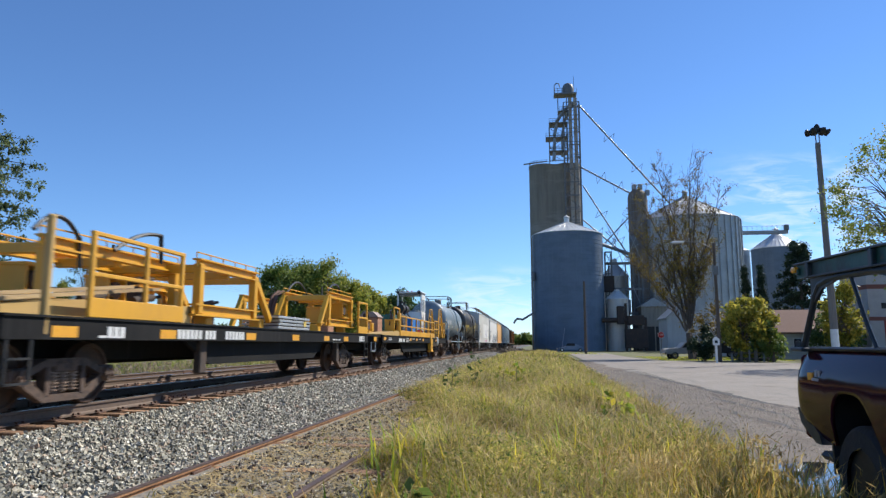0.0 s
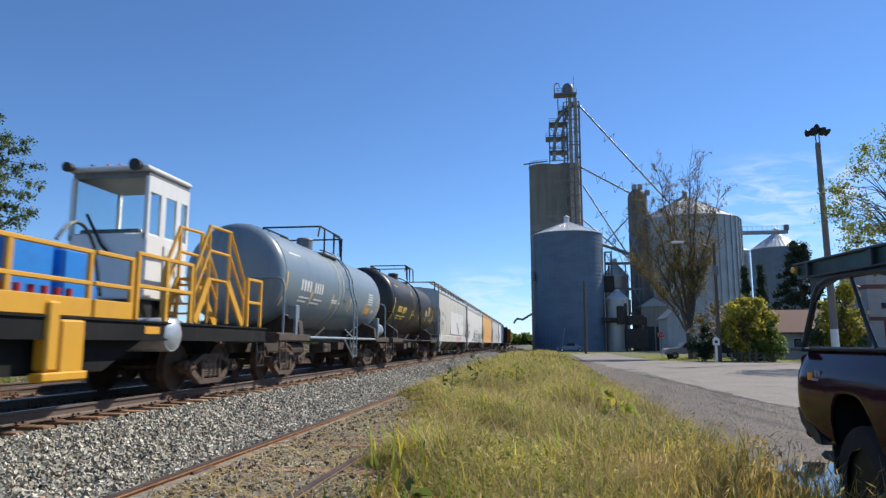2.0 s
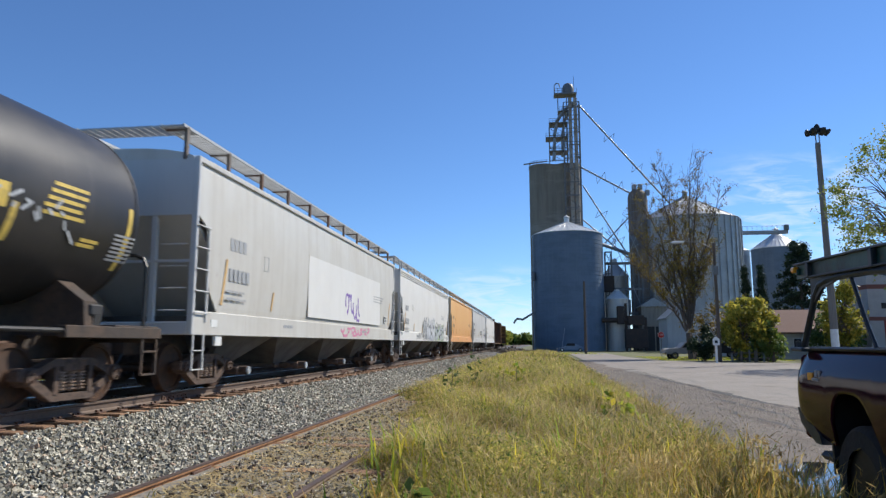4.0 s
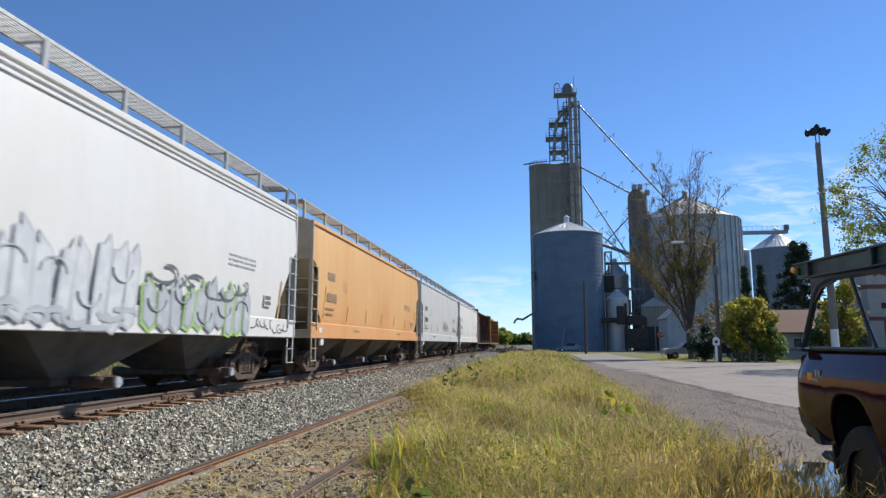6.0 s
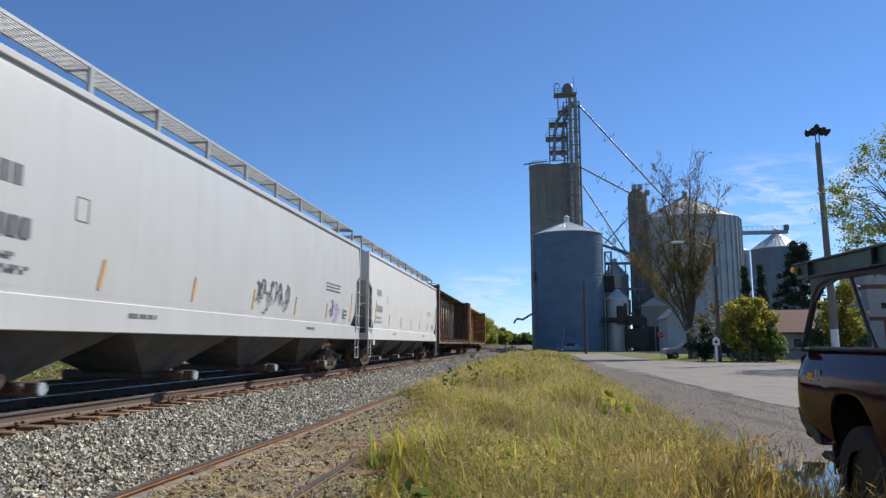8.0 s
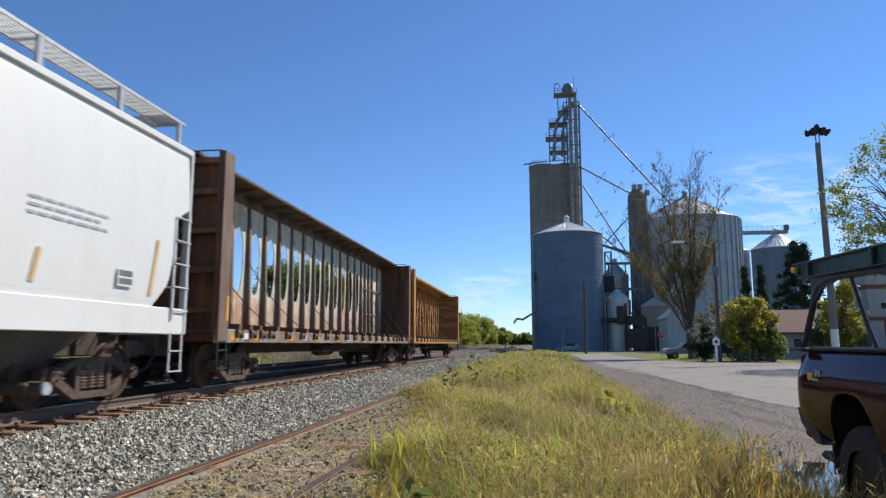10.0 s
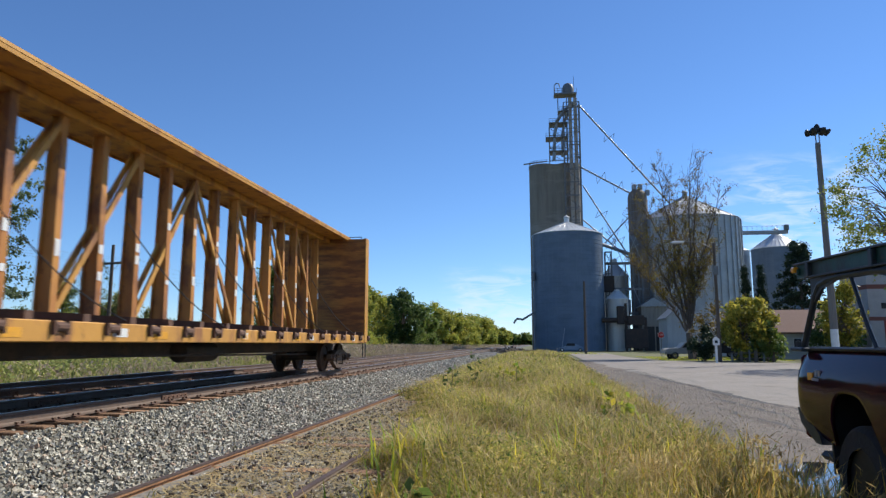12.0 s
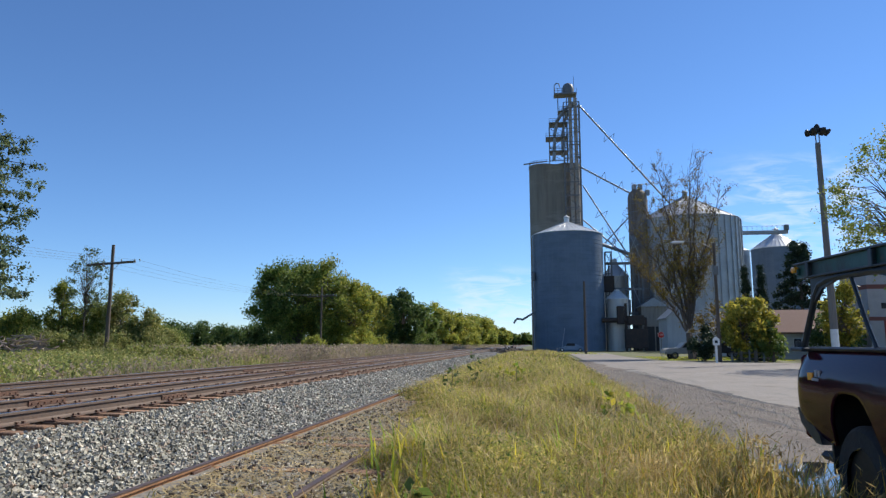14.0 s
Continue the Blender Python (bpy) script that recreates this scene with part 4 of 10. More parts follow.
def shared(name, key, build, material, parent, label="", at=None, smooth=False):
    """A part whose mesh is built once and used by all its repeats."""
    if key not in MESHES:
        ob = part(name, build(), material, parent, label, smooth)
        MESHES[key] = ob.data
    else:
        ob = new(name, MESHES[key])
        ob.parent = parent
        tagged(ob, label)
    if at is not None:
        ob.matrix_basis = at
    return ob


def bogie_frame_mesh():
    bm = B()
    for sx in (-1, 1):
        x0, x1 = (0.93, 1.09) if sx > 0 else (-1.09, -0.93)
        top = [(-1.08, 0.42), (-1.08, 0.54), (-0.72, 0.57), (-0.40, 0.70), (0.40, 0.70), (0.72, 0.57), (1.08, 0.54), (1.08, 0.42), (0.74, 0.46), (0.42, 0.59), (-0.42, 0.59), (-0.74, 0.46)]
        prism(bm, top, "x", x0, x1)
        low = [(-0.98, 0.43), (-0.80, 0.47), (-0.36, 0.21), (0.36, 0.21), (0.80, 0.47), (0.98, 0.43), (0.42, 0.11), (-0.42, 0.11)]
        prism(bm, low, "x", x0 + 0.01, x1 - 0.01)
        for y in (-0.36, 0.36):
            box(bm, (x0, y - 0.045, 0.2), (x1, y + 0.045, 0.62))
        for y in (-0.889, 0.889):
            rod(bm, (x0, y, WHEEL_R), (sx * 1.16, y, WHEEL_R), 0.13, 0.11, 12)
            box(bm, (min(x0, x1) - 0.02, y - 0.16, 0.40), (max(x0, x1) + 0.01, y + 0.16, 0.58), 0.02)
    box(bm, (-1.10, -0.24, 0.50), (1.10, 0.24, 0.68), 0.03)
    rod(bm, (-0.85, 0.55, 0.4), (0.85, 0.55, 0.4), 0.04, seg=6)
    rod(bm, (0, 0, 0.66), (0, 0, 0.86), 0.25, seg=14)
    return bm


def spring_mesh():
    bm = B()
    prof = [(0.055, 0.24)]
    for k in range(6):
        z = 0.255 + k * 0.046
        prof += [(0.058, z), (0.085, z + 0.004), (0.085, z + 0.022), (0.058, z + 0.026)]
    lathe(bm, prof + [(0.055, 0.53)], 10, caps=True)
    return bm


def wheelset_mesh():
    bm = B()
    for s in (-1, 1):
        prof = [(0.08, 0.86), (0.10, 0.84), (0.11, 0.80), (0.30, 0.775), (0.385, 0.775), (0.395, 0.805), (0.45, 0.805), (0.457, 0.79), (0.462, 0.71), (0.485, 0.70), (0.487, 0.685), (0.47, 0.675), (0.40, 0.675), (0.38, 0.70), (0.28, 0.735), (0.12, 0.70), (0.09, 0.66)]
        seg = 36
        rings = [[bm.verts.new((s * x, r * math.cos(2 * math.pi * k / seg), r * math.sin(2 * math.pi * k / seg))) for k in range(seg)] for r, x in prof]
        fs = []
        for a, b in zip(rings, rings[1:]):
            for k in range(seg):
                fs.append(bm.faces.new((a[k], a[(k + 1) % seg], b[(k + 1) % seg], b[k])))
        bmesh.ops.recalc_face_normals(bm, faces=fs)
    rod(bm, (-1.13, 0, 0), (1.13, 0, 0), 0.08, seg=12)
    for s in (-1, 1):
        for k in range(3):
            a = 2.0944 * k
            rod(bm, (s * 1.12, 0.06 * math.cos(a), 0.06 * math.sin(a)), (s * 1.19, 0.06 * math.cos(a), 0.06 * math.sin(a)), 0.022, seg=6)
    return bm


def bogie(car, y, ymid):
    """A two-axle truck; wheelsets turn."""
    b = shared("bogie", "bogie", bogie_frame_mesh, M_BOGIE, car, "dust-brown cast bogie", pose(0, y - ymid, 0))
    for x in (-1.01, 1.01):
        for dy in (-0.2, 0.0, 0.2):
            shared("coil_spring", "springs", spring_mesh, M_SPRING, b, "", pose(x, dy, 0), False)
    for a in (-0.889, 0.889):
        w = shared("wheelset", "wheelset", wheelset_mesh, M_WHEEL, b, "rust-rimmed wheels on an axle", pose(0, a, WHEEL_R), True)
        WHEELSETS.append((w, a))
    return b


def coupler(car, y, way):
    bm = B()
    box(bm, (-0.11, min(y, y + way * 0.45), 0.70), (0.11, max(y, y + way * 0.45), 0.92), 0.02)
    prism(bm, [(-0.16, y + way * 0.40), (0.20, y + way * 0.40), (0.22, y + way * 0.62), (0.04, y + way * 0.70), (-0.02, y + way * 0.56), (-0.16, y + way * 0.72)], "z", 0.66, 0.96)
    part("coupler", bm, M_BOGIE, car)
    bm = B()
    path(bm, [(0.3, y, 0.72), (0.3, y + way * 0.25, 0.45), (0.2, y + way * 0.5, 0.32), (0.05, y + way * 0.68, 0.36)], 0.03, 6)
    part("air_hose", bm, M_RUBBER, car)


def blocks(car, name, m, x, y, z, rows, cell=0.16, high=0.24, gap=0.05, label="", rnd=None):
    """Rows of stencilled characters as plain bars on the side at x; rows are strings, a space leaves a gap."""
    for r, row in enumerate(rows):
        n, h, s = (row, high, cell) if isinstance(row, str) else (row[0], row[1], row[2])
        zz = z - sum((high if isinstance(q, str) else q[1]) + gap for q in rows[:r])
        yy = y
        for ch in n:
            if ch != " ":
                w = s * (0.78 if ch == "x" else 0.5)
                bm = B()
                box(bm, (x, yy, zz - h), (x + 0.004, yy + w, zz))
                part(name, bm, m, car, label)
            yy += s


def lines_of_text(car, m, x, y, z, n, w, h=0.045, gap=0.035, seed=0, label="small stencilled lines"):
    """Lines too small to read: short bars."""
    rng = random.Random(seed)
    bm = B()
    for k in range(n):
        yy = y
        end = y + w * rng.uniform(0.7, 1.0)
        while yy < end:
            l = rng.uniform(0.08, 0.28)
            box(bm, (x, yy, z - k * (h + gap) - h), (x + 0.004, min(yy + l, end), z - k * (h + gap)))
            yy += l + 0.05
    return part("stencilled_text", bm, m, car, label)


def reflectors(car, m, x, ys, z, w, h, lean=0.0, label="amber reflector strip", tilt=0.0):
    for y in ys:
        bm = B()
        box(bm, (-0.002, -w / 2, 0), (0.004, w / 2, h), 0, pose(x, y, z, lean, tilt, 0))
        part("reflector", bm, m, car, label)


def scrawl(car, x, y0, y1, z0, z1, m, seed, n, thick=0.05, label="sprayed graffiti strokes"):
    """Sprayed strokes: bent flat ribbons lying on the side."""
    rng = random.Random(seed)
    bm = B()
    for k in range(n):
        cy = y0 + (y1 - y0) * (k + rng.uniform(0.2, 0.8)) / n
        cz = rng.uniform(z0 + 0.2 * (z1 - z0), z1 - 0.2 * (z1 - z0))
        a, ry, rz = rng.uniform(0, 6.28), (y1 - y0) / n * rng.uniform(0.35, 0.75), (z1 - z0) * rng.uniform(0.25, 0.5)
        sweep = rng.uniform(2.2, 5.0)
        pts = []
        for i in range(9):
            t = a + sweep * i / 8
            pts.append((x + 0.001 * (k % 3), cy + ry * math.cos(t) + 0.05 * i * (y1 - y0) / n, min(max(cz + rz * math.sin(t * rng.choice((1, 1, 1.02))), z0), z1)))
        for p, q in zip(pts, pts[1:]):
            bar(bm, p, q, thick * rng.uniform(0.7, 1.2), 0.003, (1, 0, 0))
    return tagged(part("graffiti", bm, m, car, label), label, "", "", "stuff")


def spiky_letters(car, x, y0, y1, z0, z1, fill, outline, seed, n, halo=None):
    """Sprayed wild-style lettering without words: leaning spiked stems joined by bows, pale with dark edges."""
    rng = random.Random(seed)
    pitch = (y1 - y0) / n

    def stem(c, w, zb, zt, lean, tip, grow):
        g = grow
        return [(c - w / 2 - g, zb + rng.uniform(0, 0.08) - g), (c + w * 0.1, zb - 0.06 - g), (c + w / 2 + g, zb + rng.uniform(0, 0.1) - g),
                (c + w / 2 + lean + g, zt - 0.10), (c + w * tip + lean, zt + 0.10 + 1.5 * g), (c - w * 0.2 + lean, zt - 0.06 + g), (c - w / 2 + lean - g, zt - 0.02)]
    for k in range(n):
        c = y0 + pitch * (k + 0.5)
        for j in range(2):
            w = pitch * rng.uniform(0.30, 0.46)
            cj = c + pitch * (j - 0.5) * 0.52
            zb, zt = z0 + rng.uniform(0.0, 0.14), z1 - rng.uniform(0.05, 0.38)
            lean, tip = rng.uniform(-0.05, 0.16), rng.choice((-0.3, 0.0, 0.25, 0.4))
            state = rng.getstate()
            for m_, grow, off, nm in ((halo, 0.085, 0.0, "graffiti_glow"), (outline, 0.04, 0.002, "graffiti_outline"), (fill, 0.0, 0.004, "graffiti_fill")):
                if m_ is None or (nm == "graffiti_glow" and (k + j) % 2):
                    continue
                rng.setstate(state)
                bm = B()
                prism(bm, stem(cj, w, zb, zt, lean, tip, grow), "x", x + off + 0.006 * j, x + off + 0.006 * j + 0.002)
                part(nm, bm, m_, car, "sprayed lettering with spiked tips" if nm == "graffiti_fill" else "")
        bm = B()
        zc, up = z0 + (z1 - z0) * rng.uniform(0.35, 0.7), rng.choice((-1, 1))
        path(bm, [(x + 0.013, c + pitch * 0.34 * math.cos(t), zc + up * 0.2 * math.sin(t)) for t in [math.pi * i / 6 for i in range(7)]], 0.018, 4)
        part("graffiti_stroke", bm, outline, car)


def new_car(name, label, s0, s1, group="freight train"):
    """A car between two ends counted along the train; its origin is at rail height in its middle."""
    car = thing(name, label, "railcar", group)
    car["mid"] = (s0 + s1) / 2
    CARS.append((car, (s0 + s1) / 2))
    return car


CARS = []


# ---------------------------------------------------------------- covered hoppers
def hopper(label, s0, s1, side_m, end_m, roofboard, seed, style="slant", bogie_in=1.68):
    mid = (s0 + s1) / 2
    h = (s1 - s0) / 2
    car = new_car("covered_hopper_car", label, s0, s1)
    zs, ze = 1.48, 4.28                               # side sheet from sill to eave

    def cut(z):
        """How far the side sheet stands back from the end at this height."""
        if style == "slant":
            return float(np.interp(z, (1.48, 1.75, 2.75, 3.05, 3.2), (1.25, 1.20, 0.48, 0.36, 0.06)))
        return float(np.interp(z, (1.48, 1.9, 2.5, 3.0, 3.12, 3.2), (1.05, 0.62, 0.50, 0.46, 0.36, 0.06)))
    for sx in (1, -1):
        bm = B()
        rows, cols = 22, 20
        grid = []
        for i in range(rows + 1):
            z = zs + (ze - zs) * i / rows
            c = cut(z)
            x = 1.545 + 0.055 * math.sin(math.pi * (z - zs) / (ze - zs)) ** 0.7
            grid.append([bm.verts.new((sx * x, -h + c + (2 * h - 2 * c) * j / cols, z)) for j in range(cols + 1)])
        fs = [bm.faces.new((grid[i][j], grid[i][j + 1], grid[i + 1][j + 1], grid[i + 1][j])) for i in range(rows) for j in range(cols)]
        bmesh.ops.recalc_face_normals(bm, faces=fs)
        if fs[0].normal.x * sx < 0:
            bmesh.ops.reverse_faces(bm, faces=fs)
        ob = part("side_panel", bm, side_m, car)
        so = ob.modifiers.new("sheet", "SOLIDIFY")
        so.thickness = 0.03
        # sill and top chord
        bm = B()
        box(bm, (sx * 1.50, -h, 1.06), (sx * 1.585, h, 1.50), 0.015)
        box(bm, (sx * 1.40, -h + 0.02, 1.06), (sx * 1.586, h - 0.02, 1.12), 0.01)
        part("side_sill", bm, side_m, car)
        bm = B()
        box(bm, (sx * 1.50, -h, 4.25), (sx * 1.60, h, 4.36), 0.012)
        part("top_chord", bm, side_m, car)
        if style == "slant":
            for z in (4.16, 4.06):
                bm = B()
                box(bm, (sx * 1.53, -h + 0.1, z), (sx * 1.592, h - 0.1, z + 0.05), 0.01)
                part("chord_rib", bm, side_m, car)
        for way in (-1, 1):
            ye = way * h
            bm = B()
            box(bm, (sx * 1.49, ye - way * 0.09, 1.06), (sx * 1.60, ye, 4.36), 0.012)
            if style == "slant":
                path(bm, [(sx * 1.56, ye - way * 0.06, 4.3), (sx * 1.56, ye - way * 0.02, 4.55), (sx * 1.50, ye + way * 0.02, 4.80), (sx * 1.32, ye + way * 0.02, 4.94)], 0.035, 6)
            part("corner_post", bm, end_m, car)
            bm = B()
            bar(bm, (sx * 1.60, ye - way * 0.50, 1.30), (sx * 1.60, ye - way * 0.50, 3.02), 0.05, 0.03)
            for k in range(5):
                z = 1.46 + 0.40 * k
                rod(bm, (sx * 1.625, ye - way * 0.03, z), (sx * 1.625, ye - way * 0.52, z), 0.014, seg=6)
            bar(bm, (sx * 1.58, ye - way * 0.10, 0.42), (sx * 1.58, ye - way * 0.10, 1.1), 0.04, 0.02)
            bar(bm, (sx * 1.58, ye - way * 0.48, 0.42), (sx * 1.58, ye - way * 0.48, 1.1), 0.04, 0.02)
            for z in (0.44, 0.78):
                bar(bm, (sx * 1.58, ye - way * 0.08, z), (sx * 1.58, ye - way * 0.50, z), 0.05, 0.02)
            part("ladder", bm, end_m, car, "side ladder with grab irons")
    # roof with a curved top
    bm = B()
    top = [(-1.55, 4.30)] + [(1.5 * math.sin(a), 4.30 + 0.26 * math.cos(a)) for a in [radians(-90 + 18 * k) for k in range(11)]] + [(1.55, 4.30)]
    prism(bm, top, "y", -h + 0.05, h - 0.05)
    part("roof", bm, side_m, car, "", True)
    bm = B()
    n = 10
    for k in range(n):
        y = -h + 0.9 + (2 * h - 1.8) * (k + 0.5) / n
        box(bm, (-0.36, y - 0.72, 4.55), (0.36, y + 0.72, 4.68), 0.04)
    part("hatch_cover", bm, M_GRATE, car)
    for sx in (1, -1):
        rb = thing_part("running_board", car)
        bm = B()
        nx = int(2 * h / 1.75)
        for x in (0.86, 1.30):
            bar(bm, (sx * x, -h - 0.12, 4.92), (sx * x, h + 0.12, 4.92), 0.03, 0.05)
        for k in range(9):
            x = 0.88 + 0.05 * k
            bar(bm, (sx * x, -h - 0.12, 4.92), (sx * x, h + 0.12, 4.92), 0.012, 0.03)
        ny = int(2 * h / 0.16)
        for k in range(ny):
            y = -h + 2 * h * k / ny
            bar(bm, (sx * 0.86, y, 4.915), (sx * 1.30, y, 4.915), 0.014, 0.012)
        ob = part("grating", bm, M_GRATE, rb, "open steel grating")
        for k in range(nx + 1):
            y = -h + 0.05 + (2 * h - 0.1) * k / nx
            bm = B()
            box(bm, (sx * 1.26, y - 0.045, 4.30), (sx * 1.32, y + 0.045, 4.92))
            bar(bm, (sx * 0.86, y, 4.88), (sx * 1.31, y, 4.88), 0.05, 0.03)
            part("bracket", bm, roofboard, rb)
    for way in (-1, 1):
        ye = way * h
        bm = B()
        for k in range(8):
            bar(bm, (-1.30, ye + way * (0.10 - 0.075 * k), 4.915), (1.30, ye + way * (0.10 - 0.075 * k), 4.915), 0.014, 0.03)
        for k in range(17):
            bar(bm, (-1.28 + 0.16 * k, ye + way * 0.11, 4.91), (-1.28 + 0.16 * k, ye - way * 0.44, 4.91), 0.012, 0.02)
        part("end_walk", bm, M_GRATE, car, "steel grating walk across the roof end")
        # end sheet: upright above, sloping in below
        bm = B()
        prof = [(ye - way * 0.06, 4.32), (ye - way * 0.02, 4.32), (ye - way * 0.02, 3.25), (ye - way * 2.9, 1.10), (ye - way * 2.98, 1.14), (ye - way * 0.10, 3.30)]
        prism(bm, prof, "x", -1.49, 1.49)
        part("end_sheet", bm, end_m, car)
        bm = B()
        box(bm, (-1.5, ye - way * 0.28, 1.06), (1.5, ye, 1.30), 0.02)
        for x in (-0.75, 0.75):
            bar(bm, (x, ye - way * 0.1, 1.25), (x, ye - way * 0.08, 3.3), 0.09, 0.09)
        bar(bm, (-1.5, ye - way * 0.05, 2.4), (1.5, ye - way * 0.05, 2.4), 0.05, 0.05)
        for k in range(4):
            rod(bm, (0.95, ye + way * 0.03, 1.5 + 0.4 * k), (1.45, ye + way * 0.03, 1.5 + 0.4 * k), 0.014, seg=6)
        part("end_frame", bm, end_m, car)
        bm = B()
        box(bm, (-0.33, ye - way * 2.9, 0.70), (0.33, ye, 1.10), 0.02)
        part("draft_sill", bm, M_UNDER, car)
        coupler(car, ye, way)
        blocks_end(car, ye, way, seed)
        bogie(car, mid + way * (h - bogie_in), mid)
    # hopper bays
    pitch = (2 * h - 6.1) / 3
    for k in range(4):
        c = -h + 3.05 + pitch * k
        y0, y1 = max(c - pitch / 2, -h + 1.9), min(c + pitch / 2, h - 1.9)
        bm = B()
        hi = [bm.verts.new(p) for p in ((-1.42, y0, 1.48), (1.42, y0, 1.48), (1.42, y1, 1.48), (-1.42, y1, 1.48))]
        mi = [bm.verts.new(p) for p in ((-1.22, y0 + 0.1, 1.10), (1.22, y0 + 0.1, 1.10), (1.22, y1 - 0.1, 1.10), (-1.22, y1 - 0.1, 1.10))]
        lo = [bm.verts.new(p) for p in ((-0.55, c - 0.38, 0.36), (0.55, c - 0.38, 0.36), (0.55, c + 0.38, 0.36), (-0.55, c + 0.38, 0.36))]
        fs = [bm.faces.new(hi), bm.faces.new(lo[::-1])]
        for u, w in ((hi, mi), (mi, lo)):
            for i in range(4):
                fs.append(bm.faces.new((u[i], u[(i + 1) % 4], w[(i + 1) % 4], w[i])))
        bmesh.ops.recalc_face_normals(bm, faces=fs)
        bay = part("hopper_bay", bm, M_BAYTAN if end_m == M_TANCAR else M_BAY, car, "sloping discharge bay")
        bm = B()
        box(bm, (-0.62, c - 0.45, 0.27), (0.62, c + 0.45, 0.38), 0.02)
        for sx in (-1, 1):
            box(bm, (sx * 0.62, c - 0.10, 0.24), (sx * 1.15, c + 0.22, 0.40), 0.03)
            rod(bm, (sx * 1.1, c + 0.05, 0.32), (sx * 1.32, c + 0.05, 0.32), 0.10, seg=10)
        part("outlet_gate", bm, M_BOGIE, bay, "rusty outlet gate with its drive")
        bm = B()
        rod(bm, (1.32, c + 0.05, 0.32), (1.36, c + 0.05, 0.32), 0.085, seg=12)
        part("drive_cap", bm, M_CAP, bay, "pale worn drive cap")
    bm = B()
    box(bm, (-0.2, -h + 2.5, 1.0), (0.2, h - 2.5, 1.25))
    part("centre_sill", bm, M_UNDER, car)
    return car, h


def thing_part(name, car):
    """An empty part that carries its own pieces."""
    ob = new(name)
    ob.parent = car
    ob.empty_display_size = 0.2
    return ob


def blocks_end(car, ye, way, seed):
    bm = B()
    for r, n in ((3.98, 4), (3.72, 5)):
        for k in range(n):
            box(bm, (-0.95 + 0.2 * k, ye - way * 0.02, r), (-0.82 + 0.2 * k, ye + way * 0.002, r + 0.17))
    part("end_marks", bm, M_MARKDARK, car, "dark stencilled marks")


def dress_hopper(car, h, marks, refl, refl_m, seed, mark_y=2.4, mz=3.05, rz=1.66):
    x = 1.601
    blocks(car, "stencil_mark", marks, x + 0.003, -h + mark_y - 1.0, mz - 0.02, ["xxxx", " ", "xxxxx"], 0.20, 0.25, 0.06, "faded stencilled block")
    lines_of_text(car, marks, x + 0.003, -h + mark_y - 1.1, mz - 1.08, 2, 1.1, 0.05, 0.10, seed)
    bm = B()
    for a, b in (((-h + 3.15, 2.55), (-h + 3.15, 2.85)), ((-h + 3.4, 2.55), (-h + 3.4, 2.85)), ((-h + 3.15, 2.86), (-h + 3.4, 2.86)), ((-h + 3.15, 2.54), (-h + 3.4, 2.54))):
        box(bm, (x, a[0] - 0.008, a[1]), (x + 0.004, b[0] + 0.008, b[1] + 0.01))
    part("stencil_box", bm, marks, car)
    lines_of_text(car, marks, x + 0.003, h - 3.9, 2.72, 3, 1.7, 0.038, 0.06, seed + 1)
    lines_of_text(car, marks, 1.589, -h + 4.5, 1.36, 1, 0.8, 0.07, 0.05, seed + 2)
    lines_of_text(car, marks, 1.589, h - 5.5, 1.36, 1, 0.8, 0.07, 0.05, seed + 3)
    bm = B()
    box(bm, (x, h - 2.05, 1.75), (x + 0.005, h - 1.65, 2.02))
    dp = part("data_plate", bm, M_PLACARD, car, "white data plate with dark print")
    for k in range(2):
        bm = B()
        box(bm, (x + 0.005, h - 2.02, 1.78 + 0.12 * k), (x + 0.008, h - 1.68, 1.87 + 0.12 * k))
        part("print_bar", bm, M_MARKDARK, dp)
    bm = B()
    box(bm, (1.586, -h + 0.75, 1.22), (1.592, -h + 1.0, 1.36))
    part("side_label", bm, M_PLACARD, car)
    bm = B()
    box(bm, (1.5, -h + 1.0, 0.86), (1.56, -h + 1.28, 1.07), 0.01)
    part("hanger_plate", bm, M_PLACARD if refl else M_TANCAR, car)
    if refl:
        ys = [-h + 1.15 + (2 * h - 2.3) * k / 6 for k in range(7)]
        reflectors(car, refl_m, x - 0.028, [ys[0], ys[-1]], rz, 0.085, 0.92, -8, "tall faded orange reflector strip", 2.4)
        reflectors(car, refl_m, x - 0.028, ys[1:-1], rz, 0.075, 0.44, -10, "faded orange reflector strip", 3.2)


A_car, A_h = hopper("beige covered hopper car with a rusty top and small graffiti", -28.0, -10.4, M_BEIGECAR, M_GREYCAR, M_BEAMRUST, 1, "round")
dress_hopper(A_car, A_h, M_MARKGREY, True, M_REFLECTDULL, 1)
scrawl(A_car, 1.606, 1.0, 3.0, 1.7, 2.5, M_GRAF_VIOLET, 5, 6, 0.10)
scrawl(A_car, 1.590, 0.6, 4.2, 1.16, 1.44, M_GRAF_PINK, 6, 12, 0.08)
bm_ = B()
box(bm_, (1.602, -2.6, 1.62), (1.606, 6.0, 3.3))
part("repaint_patch", bm_, M_WHITECAR, A_car, "cleaner white repaint patch")
B_car, B_h = hopper("white covered hopper car with grey graffiti lettering", -9.1, 8.75, M_WHITECAR, M_GREYCAR, M_LADDER, 2)
dress_hopper(B_car, B_h, M_MARKGREY, True, M_REFLECTDULL, 2, 2.3, 2.76, 1.49)
spiky_letters(B_car, 1.602, -1.0, 1.9, 1.12, 2.42, M_GRAF_PALE, M_GRAF_GREY, 11, 4)
scrawl(B_car, 1.618, -0.9, 1.9, 1.12, 1.40, M_GRAF_GREY, 17, 7, 0.09, "grey drips below the lettering")
